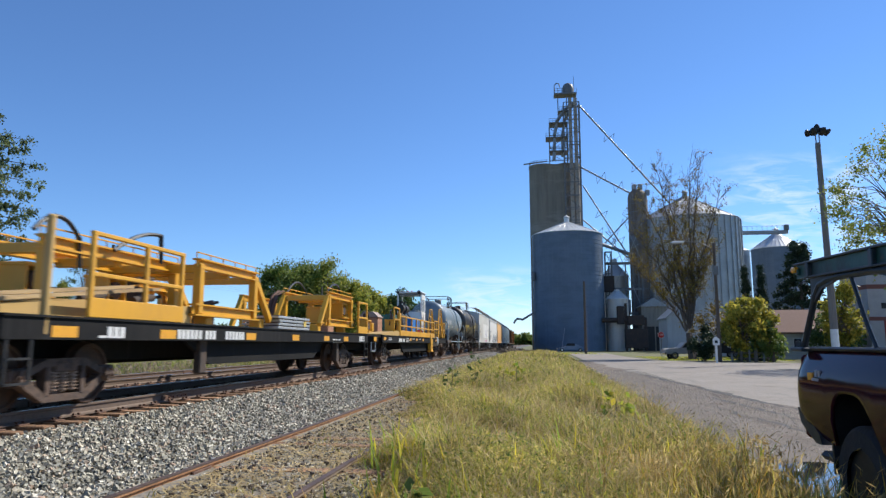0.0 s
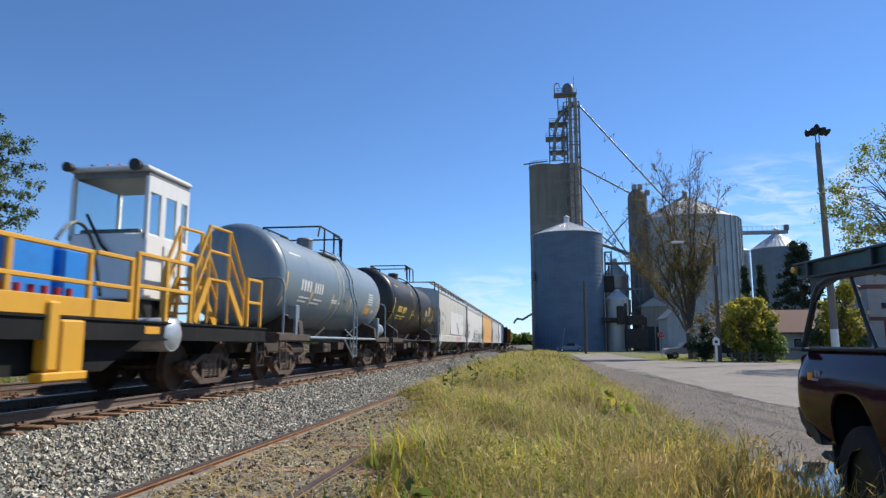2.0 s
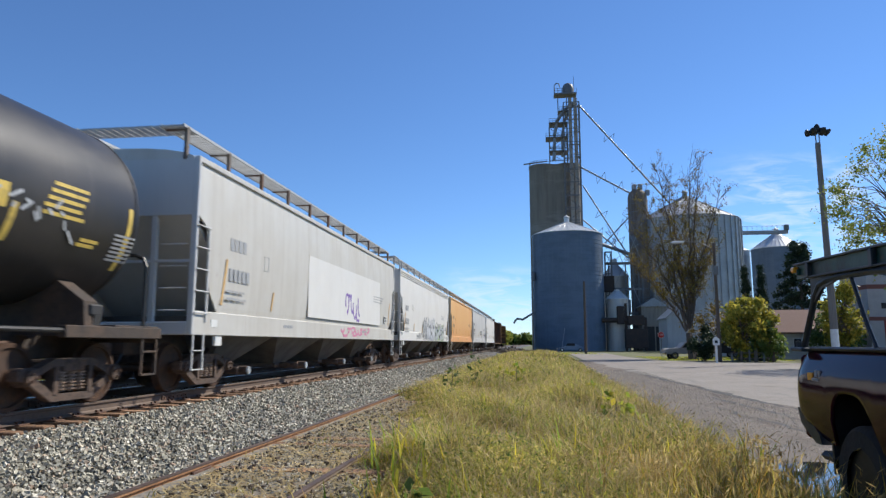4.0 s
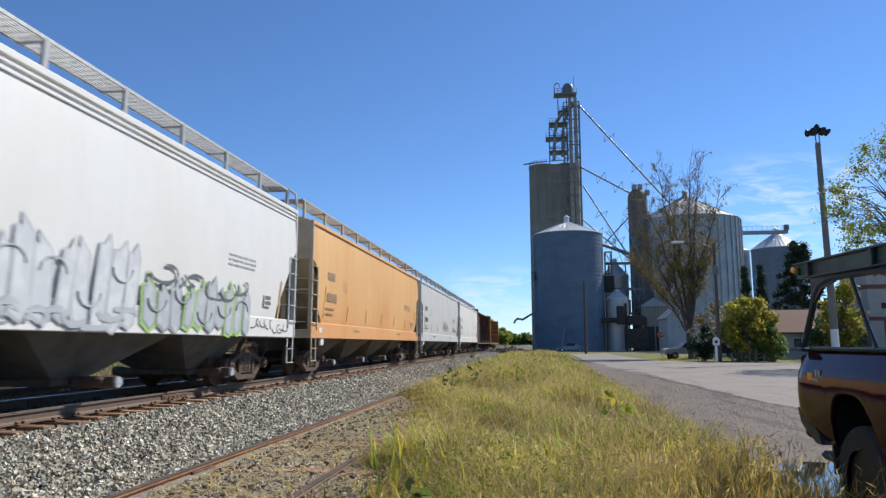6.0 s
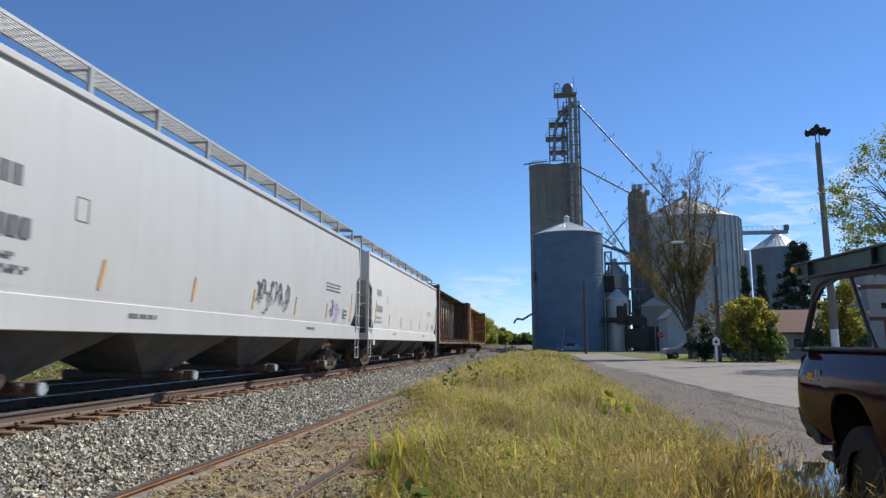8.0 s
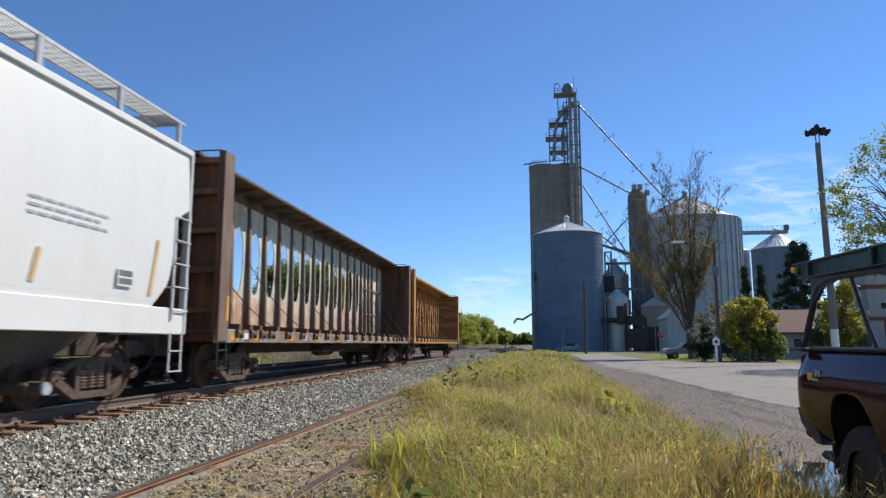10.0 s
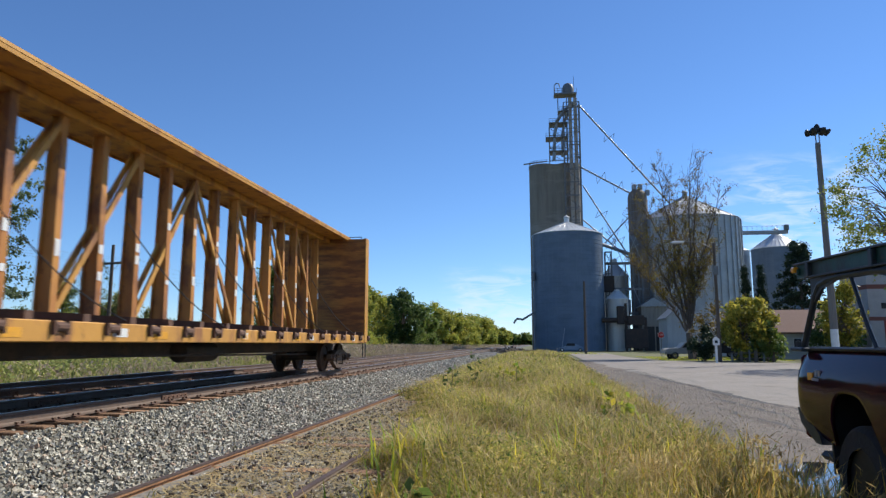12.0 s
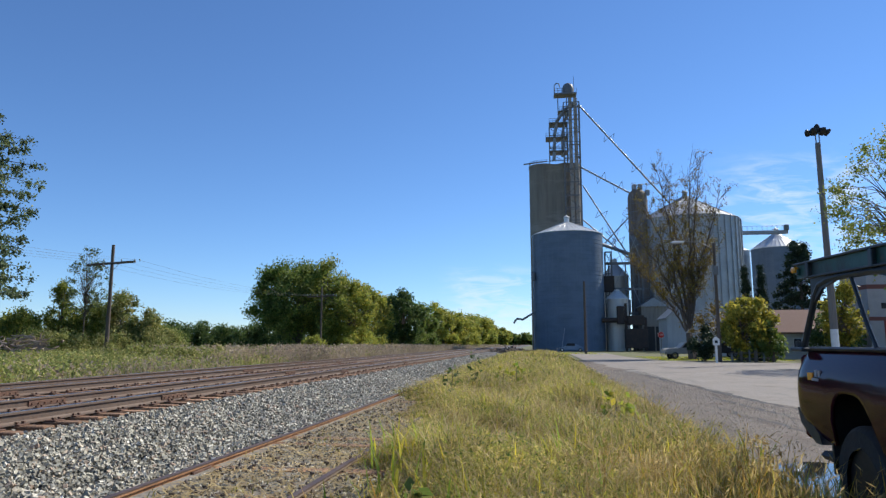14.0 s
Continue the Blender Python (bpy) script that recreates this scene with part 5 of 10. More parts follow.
scrawl(B_car, 1.592, -4.6, -0.2, 1.14, 1.48, M_GRAF_MID, 15, 22, 0.04, "grey scribbles along the sill")
scrawl(B_car, 1.607, -2.5, -1.2, 1.30, 2.36, M_GRAF_DARK, 16, 9, 0.05, "dark sketched tag")
scrawl(B_car, 1.609, -2.4, -1.2, 1.20, 2.20, M_GRAF_GREY, 18, 7, 0.10, "grey shading of the sketched tag")
spiky_letters(B_car, 1.602, 2.1, 6.1, 1.12, 2.12, M_GRAF_GREY, M_GRAF_MID, 12, 5, M_GRAF_GREEN)
scrawl(B_car, 1.620, 2.2, 6.0, 1.75, 2.20, M_GRAF_DARK, 19, 6, 0.05, "dark strokes over the lettering")
scrawl(B_car, 1.592, 6.2, 8.4, 1.16, 1.44, M_GRAF_DARK, 13, 9, 0.03, "small dark scribbles along the sill")
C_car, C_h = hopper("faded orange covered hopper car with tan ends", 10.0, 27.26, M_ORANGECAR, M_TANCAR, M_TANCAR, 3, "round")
dress_hopper(C_car, C_h, M_MARKFADED, True, mat("old_yellow_reflector", (0.62, 0.38, 0.06), [((0.5, 0.3, 0.08), 6, 0.5, 0.7, 0.6)], 0.5), 3)
D_car, D_h = hopper("pale grey covered hopper car, clean, small graffiti tags", 28.28, 46.35, M_GREYCAR, M_GREYCAR, M_LADDER, 4, "round")
dress_hopper(D_car, D_h, M_MARKDARK, True, M_REFLECTDULL, 4)
scrawl(D_car, 1.606, 0.1, 2.1, 1.66, 2.34, M_GRAF_DARK, 21, 12, 0.045)
scrawl(D_car, 1.606, 5.5, 6.5, 1.62, 2.2, M_GRAF_VIOLET, 22, 6, 0.045)
E_car, E_h = hopper("white covered hopper car near the end of the train", 47.6, 65.3, M_WHITECAR, M_GREYCAR, M_LADDER, 5, "round")
dress_hopper(E_car, E_h, M_MARKGREY, True, M_REFLECTDULL, 5)


# ---------------------------------------------------------------- tank cars
def tank_car(label, s0, s1, r, cz, m, mark_m, ladder_s, dome_s, seed, accent, ring_m):
    mid, h = (s0 + s1) / 2, (s1 - s0) / 2
    car = new_car("tank_car", label, s0, s1)
    grey = seed == 1
    a, dish = h - (0.40 if grey else 0.28), 0.46                               # end of the heads and their depth
    bogie_in = 1.72 if grey else 1.42
    bm = B()
    prof = [(0.0, -a)] + [(r * f, -a + dish * (1 - (1 - f ** 2.6) ** (1 / 2.2))) for f in (0.15, 0.3, 0.45, 0.6, 0.72, 0.82, 0.89, 0.94, 0.97, 0.988, 0.997)] + [(r, -a + dish)]
    prof += [(r, 0.0)] + [(p, -q) for p, q in prof[::-1]]
    seg = 56
    rings = []
    for p, y in prof:
        if p < 1e-6:
            rings.append([bm.verts.new((0, y, cz))])
        else:
            rings.append([bm.verts.new((p * math.cos(2 * math.pi * k / seg), y, cz + p * math.sin(2 * math.pi * k / seg))) for k in range(seg)])
    fs = []
    for u, w in zip(rings, rings[1:]):
        for k in range(seg):
            l = (k + 1) % seg
            if len(u) == 1:
                fs.append(bm.faces.new((u[0], w[k], w[l])))
            elif len(w) == 1:
                fs.append(bm.faces.new((u[k], w[0], u[l])))
            else:
                fs.append(bm.faces.new((u[k], w[k], w[l], u[l])))
    bmesh.ops.recalc_face_normals(bm, faces=fs)
    part("tank", bm, m, car, "", True)

    def on(y, ang, off=0.004):
        """A point of the shell on the lit side, ang degrees above the middle."""
        return Vector(((r + off) * math.cos(radians(ang)), y, cz + (r + off) * math.sin(radians(ang))))

    def decal(name, mm, y0, y1, a0, a1, label="", off=0.004):
        b = B()
        n = max(int(abs(a1 - a0) / 4), 1)
        prev = None
        for k in range(n + 1):
            ang = a0 + (a1 - a0) * k / n - (0 if name == "belt" else 17)
            row = [b.verts.new(on(y0, ang, off)), b.verts.new(on(y1, ang, off)), b.verts.new(on(y1, ang, off - 0.012)), b.verts.new(on(y0, ang, off - 0.012))]
            if prev:
                for i in range(4):
                    b.faces.new((prev[i], row[i], row[(i + 1) % 4], prev[(i + 1) % 4]))
            else:
                b.faces.new(row)
            prev = row
        b.faces.new(prev[::-1])
        bmesh.ops.recalc_face_normals(b, faces=b.faces[:])
        part(name, b, mm, car, label)
    # weld rings and the tar-stained belt
    for y in (-a + dish + 0.03, a - dish - 0.03):
        bm = B()
        for k in range(48):
            p, q = on(y, 360 * k / 48, 0.0), on(y, 360 * (k + 1) / 48, 0.0)
            bar(bm, p, q, 0.02, 0.005, (0, 1, 0))
        part("weld_ring", bm, m, car)
    for off in (-0.55, 0.0):
        decal("belt", ring_m, ladder_s - mid - 0.62 + off * 0.9, ladder_s - mid - 0.42 + off * 0.9, -80, 88, "dust-stained band round the shell", 0.006)
    # centre sill, saddles, end platforms
    for way in (-1, 1):
        ye = way * h
        bm = B()
        box(bm, (-0.35, ye - way * 3.4, 0.68), (0.35, ye, 1.12), 0.02)
        part("draft_sill", bm, M_UNDER, car)
        bm = B()
        prism(bm, [(-1.45, 1.02), (1.45, 1.02), (1.40, 1.5), (0.9, cz - r * 0.72), (-0.9, cz - r * 0.72), (-1.40, 1.5)], "y", way * (h - bogie_in - 0.35), way * (h - bogie_in - 0.05))
        part("saddle", bm, M_UNDER, car)
        bm = B()
        box(bm, (-1.5, ye - way * 1.15, 1.12), (1.5, ye, 1.18), 0.01)
        for x in (-1.5, 1.5):
            box(bm, (x - 0.06, ye - way * 2.3, 0.98), (x + 0.06, ye, 1.15), 0.01)
        box(bm, (-1.5, ye - way * 0.08, 0.92), (1.5, ye, 1.15), 0.01)
        part("end_platform", bm, M_UNDER, car)
        bm = B()
        yr = ye - way * 0.42
        zr = 2.56 if grey else 2.32
        ends = [(1.48, yr, 1.15), (1.48, yr, zr - 0.2), (1.42, yr, zr - 0.06), (1.28, yr, zr)]
        path(bm, ends + [(-p[0], p[1], p[2]) for p in ends[::-1]], 0.032, 8)
        for x in (-0.55, 0.55):
            rod(bm, (x, yr, 1.15), (x, yr, zr), 0.025, seg=6)
        part("end_rail", bm, m, car, "bent pipe handrail")
        bm = B()
        for z in (0.42, 0.78):
            bar(bm, (1.53, ye - way * 0.1, z), (1.53, ye - way * 0.5, z), 0.05, 0.03)
        for y in (0.1, 0.5):
            bar(bm, (1.53, ye - way * y, 0.42), (1.53, ye - way * y, 1.0), 0.04, 0.03)
        part("step", bm, M_UNDER, car)
        bm = B()
        zb, zt_ = (1.55, 1.98) if grey else (1.30, 1.52)
        box(bm, (1.24, way * (h - 1.67), zb), (1.45, way * (h - 1.39), zt_ - 0.06), 0.02)
        bar(bm, (1.4, way * (h - 1.52), 1.1), (1.42, way * (h - 1.50), zb + 0.05), 0.16, 0.06)
        part("saddle_bracket", bm, m, car)
        coupler(car, ye, way)
        bogie(car, mid + way * (h - bogie_in), mid)
    for sx in (-1, 1):
        bm = B()
        rod(bm, (sx * 1.5, -h + 2.2, 1.08), (sx * 1.5, h - 2.2, 1.08), 0.035, seg=8)
        part("side_pipe", bm, accent, car)
    for y in (-2.8, 0.4):
        bm = B()
        rod(bm, (1.3, y, 1.10), (1.42, y + 0.5, 1.38), 0.03, seg=6)
        part("pipe_strut", bm, M_UNDER, car)
    bm = B()
    rod(bm, (0, -2.0, 0.75), (0, -0.6, 0.75), 0.22, seg=12)
    part("brake_cylinder", bm, M_UNDER, car)
    bm = B()
    prism(bm, [(-0.34, 1.36 - 0.4), (0.34, 1.36 - 0.4), (0.34, cz - r + 0.02), (-0.34, cz - r + 0.02)], "y", -a + 2.6, a - 2.6)
    part("bottom_skid", bm, M_UNDER, car)
    bm = B()
    box(bm, (0.35, -0.5, 0.62), (0.85, 0.25, 0.92), 0.03)
    part("valve_box", bm, M_UNDER, car)
    # ladder up to the dome
    ly, dy = ladder_s - mid, dome_s - mid
    bm = B()
    for y in (ly - 0.2, ly + 0.2):
        pts = [Vector((1.62, y, 0.45)), Vector((1.62, y, cz - 0.5))] + [on(y, t, 0.13) for t in (0, 15, 30, 45, 58, 68, 76)]
        for p, q in zip(pts, pts[1:]):
            bar(bm, p, q, 0.045, 0.02, (0, 1, 0))
    for k in range(8):
        z = 0.5 + 0.32 * k
        rod(bm, (1.62, ly - 0.2, z), (1.62, ly + 0.2, z), 0.014, seg=6)
    for k in range(7):
        rod(bm, on(ly - 0.2, 8 + 10 * k, 0.13), on(ly + 0.2, 8 + 10 * k, 0.13), 0.014, seg=6)
    for y in (ly - 1.0, ly - 0.25):
        bar(bm, (1.5, y, 1.1), (1.62, ly - 0.2, 0.45), 0.04, 0.02)
    rod(bm, (1.5, ly - 0.9, 1.38), (1.62, ly - 0.2, 1.1), 0.02, seg=6)
    part("ladder", bm, accent, car, "shell ladder curving to the top")
    top = cz + r
    bm = B()
    rod(bm, (0, dy, top - 0.1), (0, dy, top + 0.34), 0.27, 0.27, 18)
    rod(bm, (0, dy, top + 0.34), (0, dy, top + 0.39), 0.30, 0.26, 18)
    part("dome", bm, ring_m if seed == 2 else M_STEELDARK, car, "valve housing on top", True)
    for x in (-0.95, 0.55):
        bm = B()
        box(bm, (x, dy - 0.7, top - 0.22), (x + 0.4, ly + 0.35, top - 0.17), 0.01)
        part("top_platform", bm, M_GRATE, car)
    bm = B()
    zt = top + (0.58 if seed == 1 else 0.68)
    for x in (-0.95, 0.95):
        path(bm, [(x, dy - 1.45, zt - 0.35), (x, dy - 1.25, zt), (x, dy + 0.9, zt), (x, dy + 1.0, zt - 0.7)], 0.028, 6)
        path(bm, [(x, ly - 0.5, zt - 0.7), (x, ly - 0.5, zt - 0.05), (x, ly + 0.4, zt - 0.05), (x, ly + 0.4, zt - 0.8)], 0.028, 6)
        rod(bm, (x, dy - 0.8, zt), (x, dy - 0.8, zt - 0.8), 0.028, seg=6)
    rod(bm, (-0.95, dy - 1.25, zt), (0.95, dy - 1.25, zt), 0.028, seg=6)
    rod(bm, (-0.95, ly + 0.4, zt - 0.05), (0.95, ly + 0.4, zt - 0.05), 0.028, seg=6)
    part("top_railing", bm, M_UNDER if seed == 2 else M_BLACK, car, "dark pipe railing round the valve housing")
    # markings
    for k in range(6):
        y = -a + dish + 0.10 + (2 * a - 2 * dish - 0.3) * k / 5
        decal("reflector", M_REFLECTDULL if grey else M_MARKYELLOW, y, y + 0.10, -14 if k not in (0, 5) else -20, 6 if k not in (0, 5) else 20, "faded orange reflector strip")

    def word(y, ang, n, w, hdeg, gap, mm, name="stencilled_marks", label="stencilled reporting marks"):
        b = B()
        for k in range(n):
            for i in range(4):
                v = [b.verts.new(on(y + k * (w + gap) + w * q, ang - 17 + hdeg * bb / 4, 0.006)) for q, bb in ((0, i), (0.85, i), (0.85, i + 1), (0, i + 1))]
                b.faces.new(v)
        bmesh.ops.remove_doubles(b, verts=b.verts[:], dist=0.0005)
        ob = part(name, b, mm, car, label)
        so = ob.modifiers.new("paint", "SOLIDIFY")
        so.thickness = 0.004
    w0, wa = (-4.12, 3) if grey else (-4.80, -3)
    word(w0, wa, 4, 0.17, 13 if grey else 11, 0.065, mark_m)
    word(w0 + 1.15, wa, 4 if grey else 5, 0.15 if grey else 0.13, 13 if grey else 11, 0.06 if grey else 0.045, mark_m)
    rng = random.Random(seed)
    for k, (y, w, ang) in enumerate(((w0, 1.0, wa - 9), (w0 + 1.2, 0.8, wa - 9), (w0, 0.7, wa - 14), (w0 + 1.0, 0.9, wa - 14), (a - 2.3, 0.7, 20), (a - 2.35, 0.75, 16), (a - 2.4, 0.75, 12), (a - 2.45, 0.8, 8), (a - 2.45, 0.85, 4),
                                     (a - 1.6, 0.4, -6), (a - 1.65, 0.4, -9), (-1.2, 0.9, -2), (-1.1, 0.9, -5), (-a + 1.0, 1.1, 44))):
        decal("stencilled_text", mark_m, y, y + w * rng.uniform(0.85, 1), ang, ang + 2.0, "small stencilled line")
    if seed == 1:
        decal("placard", M_REFLECT, a - 2.55, a - 1.95, -12, -1, "orange warning label")
        for k in range(9):
            decal("stencilled_text", M_MARKGREY, a - 1.05, a - 0.45, -8 + 2.4 * k, -6.6 + 2.4 * k, "small stencilled line")
        bm = B()
        rod(bm, (1.1, h - 1.2, 1.48), (1.1, h - 0.25, 1.48), 0.27, seg=20)
        rod(bm, (1.1, h - 0.8, 1.48), (1.1, h - 0.7, 1.48), 0.285, seg=20)
        part("air_reservoir", bm, accent, car, "small pale air cylinder on the end platform", True)
    else:
        decal("placard", M_MARKYELLOW, a - 3.4, a - 3.05, 2, 14, "yellow label")
        decal("placard", M_MARKYELLOW, -1.15, -0.75, 36, 46, "orange label")
        for k in range(7):
            decal("stencilled_text", M_MARKGREY, a - 0.9, a - 0.4, -14 + 2.6 * k, -12.6 + 2.6 * k, "small stencilled line")
        b = B()
        g = random.Random(4)
        for k in range(16):
            y, ang = a - 3.6 + 1.8 * k / 16, -24 + g.uniform(0, 16)
            bar(b, on(y, ang, 0.008), on(y + g.uniform(-0.1, 0.25), ang + g.uniform(-7, 7), 0.008), 0.045, 0.004, (1, 0, 0))
        part("graffiti", b, M_GRAF_GREY, car, "grey sprayed scribble")
    return car


M_BELT = mat("tar_dust_belt", (0.24, 0.265, 0.27), [((0.16, 0.17, 0.16), 3.0, 0.45, 0.65, 0.7)], 0.6)
M_BELTBLACK = mat("rust_dust_belt", (0.07, 0.055, 0.045), [((0.03, 0.028, 0.026), 3.0, 0.45, 0.65, 0.7)], 0.6)
M_TANKTRIM = mat("pale_blue_grey_trim", (0.30, 0.37, 0.41), [((0.2, 0.22, 0.23), 5.0, 0.5, 0.7, 0.5)], 0.45)
tank_car("blue-grey tank car with white stencilling", -55.5, -43.05, 1.345, 2.695, M_TANKGREY, M_MARKWHITE, -48.75, -49.5, 1, M_TANKTRIM, M_BELT)
tank_car("dusty black tank car with yellow stencilling", -42.2, -28.9, 1.46, 2.90, M_TANKBLACK, M_MARKYELLOW, -35.5, -35.0, 2, M_BLACK, M_BELTBLACK)



# ---------------------------------------------------------------- centrebeam lumber cars
def centrebeam(label, s0, s1, solid, seed):
    mid, h = (s0 + s1) / 2, (s1 - s0) / 2
    car = new_car("centrebeam_flat_car", label, s0, s1)
    body, bulk, post_m = (M_BEAMRUST, M_BULKRUST, M_BEAMRUST) if solid else (M_CBYELLOW, M_BULKYELLOW, M_CBPOST)
    for sx in (-1, 1):
        bm = B()
        box(bm, (sx * 1.48, -h, 0.92), (sx * 1.56, h, 1.20), 0.015)
        part("side_sill", bm, M_SILLRUST if solid else body, car)
    bm = B()
    box(bm, (-1.46, -h + 0.1, 1.12), (1.46, h - 0.1, 1.20), 0.01)
    box(bm, (-0.32, -h, 0.66), (0.32, h, 1.12), 0.02)
    part("deck", bm, M_UNDER, car)
    # top chord: a wide flanged beam
    bm = B()
    box(bm, (-0.92, -h + 0.15, 4.76), (0.92, h - 0.15, 4.82), 0.008)
    for sx in (-1, 1):
        prism(bm, [(sx * 0.92, 4.82), (sx * 0.90, 4.82), (sx * 0.885, 4.745 if solid else 4.70), (sx * 0.905, 4.745 if solid else 4.70)], "y", -h + 0.15, h - 0.15)
    box(bm, (-0.20, -h + 0.15, 4.50 if solid else 4.60), (0.20, h - 0.15, 4.76), 0.02)
    part("top_chord", bm, body, car, "flanged top chord of the centre beam")
    for way in (-1, 1):
        y0 = way * (h - 0.42)
        bm = B()
        box(bm, (-1.56, min(y0, y0 + way * 0.08), 0.95), (1.56, max(y0, y0 + way * 0.08), 4.74), 0.01)
        bh = part("bulkhead", bm, bulk, car, "tall scarred end bulkhead")
        bm = B()
        for x in (-1.50, -0.55, 0.55, 1.50):
            box(bm, (x - 0.06, min(y0 + way * 0.078, way * h), 0.96), (x + 0.06, max(y0 + way * 0.078, way * h), 4.77), 0.01)
        for z in (1.5, 2.3, 3.1, 3.9, 4.55):
            box(bm, (-1.44, min(y0 + way * 0.076, way * (h - 0.1)), z), (1.44, max(y0 + way * 0.076, way * (h - 0.1)), z + 0.12), 0.01)
        part("stiffener_frame", bm, body if not solid else bulk, bh)
        bm = B()
        box(bm, (1.562, min(y0 - way * 0.02, way * h), 0.95), (1.585, max(y0 - way * 0.02, way * h), 4.76), 0.006)
        part("edge_plate", bm, body if not solid else M_EDGEGREY, bh, "worn edge plate")
        bm = B()
        box(bm, (1.586, min(y0, y0 + way * 0.1), 1.35), (1.590, max(y0, y0 + way * 0.1), 1.85))
        part("reflector", bm, M_REFLECT, bh, "amber reflector strip")
        bm = B()
        path(bm, [(0.5, y0 + way * 0.2, 4.72), (0.5, y0 + way * 0.2, 4.84), (1.35, y0 + way * 0.2, 4.84), (1.35, y0 + way * 0.2, 4.72)], 0.014, 6)
        part("grab_iron", bm, M_BLACK, bh)
        bm = B()
        for z in (0.42, 0.78):
            bar(bm, (1.53, way * (h - 0.08), z), (1.53, way * (h - 0.5), z), 0.05, 0.03)
        for y in (0.1, 0.48):
            bar(bm, (1.53, way * (h - y), 0.42), (1.53, way * (h - y), 0.95), 0.04, 0.03)
        part("step", bm, M_BLACK, car)
        coupler(car, way * h, way)
        bogie(car, mid + way * (h - 1.75 if not solid else h - 2.0), mid)
    if solid:
        at = [67.02, 67.7, 68.25] + [68.77 + 1.065 * k for k in range(14)] + [83.3, 83.95, 84.6, 85.65, 86.7]
    else:
        at = [s0 + 0.45] + [88.9 + 1.09 * k for k in range(19)]
    ys = [q - mid for q in at]
    n = len(ys) - 1
    for k, y in enumerate(ys[1:-1]):
        bm = B()
        prism(bm, [(0.10, 1.2), (0.30, 1.2), (0.22, 4.52), (0.10, 4.52)] if solid else [(-0.13, 1.2), (0.13, 1.2), (0.09, 4.62), (-0.09, 4.62)], "y", y - (0.055 if solid else 0.02), y + (0.055 if solid else 0.02))
        if solid:
            bar(bm, (0.31, y, 1.2), (0.23, y, 4.15), 0.115, 0.025, (1, 0, 0))
            prism(bm, [(0.2, 4.76), (0.86, 4.76), (0.86, 4.73), (0.2, 4.55)], "y", y - 0.03, y + 0.03)
        else:
            for sx in (-1, 1):
                bar(bm, (sx * 0.14, y, 1.2), (sx * 0.10, y, 4.62), 0.15, 0.025, (1, 0, 0))
        part("post", bm, post_m if not solid else M_POSTTAN, car)
    if solid:
        # sheets between the posts, most with a long oval hole
        for k in range(n):
            y0, y1 = ys[k], ys[k + 1]
            bm = B()
            c = (y0 + y1) / 2
            if 3 <= k <= 15:
                m_ = 24
                inner = [(c + 0.30 * math.copysign(abs(math.cos(t)) ** 0.92, math.cos(t)), 3.05 + 0.85 * math.copysign(abs(math.sin(t)) ** 0.92, math.sin(t))) for t in [2 * math.pi * (i + 0.5) / m_ for i in range(m_)]]
                outer = []
                for py, pz in inner:
                    dy_, dz_ = py - c, pz - 3.05
                    f = min((y1 - c) / max(abs(dy_), 1e-6), (1.55 if dz_ > 0 else 1.85) / max(abs(dz_), 1e-6))
                    outer.append((c + dy_ * f, 3.05 + dz_ * f))
                vi = [bm.verts.new((0.16, *p)) for p in inner]
                vo = [bm.verts.new((0.16, *p)) for p in outer]
                for i in range(m_):
                    bm.faces.new((vo[i], vo[(i + 1) % m_], vi[(i + 1) % m_], vi[i]))
                # corners that the fan leaves out
                for cy_, cz_ in ((y0, 1.2), (y1, 1.2), (y1, 4.6), (y0, 4.6)):
                    best = sorted(vo, key=lambda v: (v.co.y - cy_) ** 2 + (v.co.z - cz_) ** 2)[:2]
                    cv = bm.verts.new((0.16, cy_, cz_))
                    try:
                        bm.faces.new((cv, best[0], best[1]))
                    except ValueError:
                        pass
            else:
                bm.faces.new([bm.verts.new((0.16, *p)) for p in ((y0, 1.2), (y1, 1.2), (y1, 4.6), (y0, 4.6))])
            bmesh.ops.recalc_face_normals(bm, faces=bm.faces[:])
            ob = part("web_panel", bm, M_PANELRUST, car, "peeling white sheet" + (" with a long oval hole" if 3 <= k <= 15 else ""))
            so = ob.modifiers.new("plate", "SOLIDIFY")
            so.thickness, so.offset = 0.02, 0
            if not 3 <= k <= 15:
                for z in (2.2, 3.3):
                    bm = B()
                    box(bm, (0.17, y0 + 0.05, z), (0.24, y1 - 0.05, z + 0.06))
                    part("panel_rib", bm, M_POSTTAN, car)
            bm = B()
            box(bm, (0.171, y1 - 0.30, 4.34), (0.178, y1 - 0.19, 4.45))
            part("sticker", bm, M_PLACARD, car, "small white stencilled square")
    else:
        half = n // 2
        for k in range(0, n - 1, 2):
            a, b = (ys[k], ys[k + 2]) if k + 2 <= half + 1 else (ys[k + 2], ys[k])
            for sx in (-1, 1):
                bm = B()
                bar(bm, (sx * 0.10, a, 1.3), (sx * 0.08, b, 4.55), 0.11, 0.05, (1, 0, 0))
                part("diagonal", bm, body, car)
        rng = random.Random(8)
        for k, y in enumerate(ys[1:-1]):
            for j in range(2):
                z = rng.uniform(1.9, 3.4)
                bm = B()
                box(bm, (0.154 - 0.0118 * (z - 1.2), y - 0.055, z), (0.160 - 0.0118 * (z - 1.2), y + 0.055, z + rng.uniform(0.08, 0.2)))
                part("sticker", bm, M_PLACARD, car, "pale paper sticker")
    # risers on the deck edge, winches under it, straps
    rng = random.Random(seed)
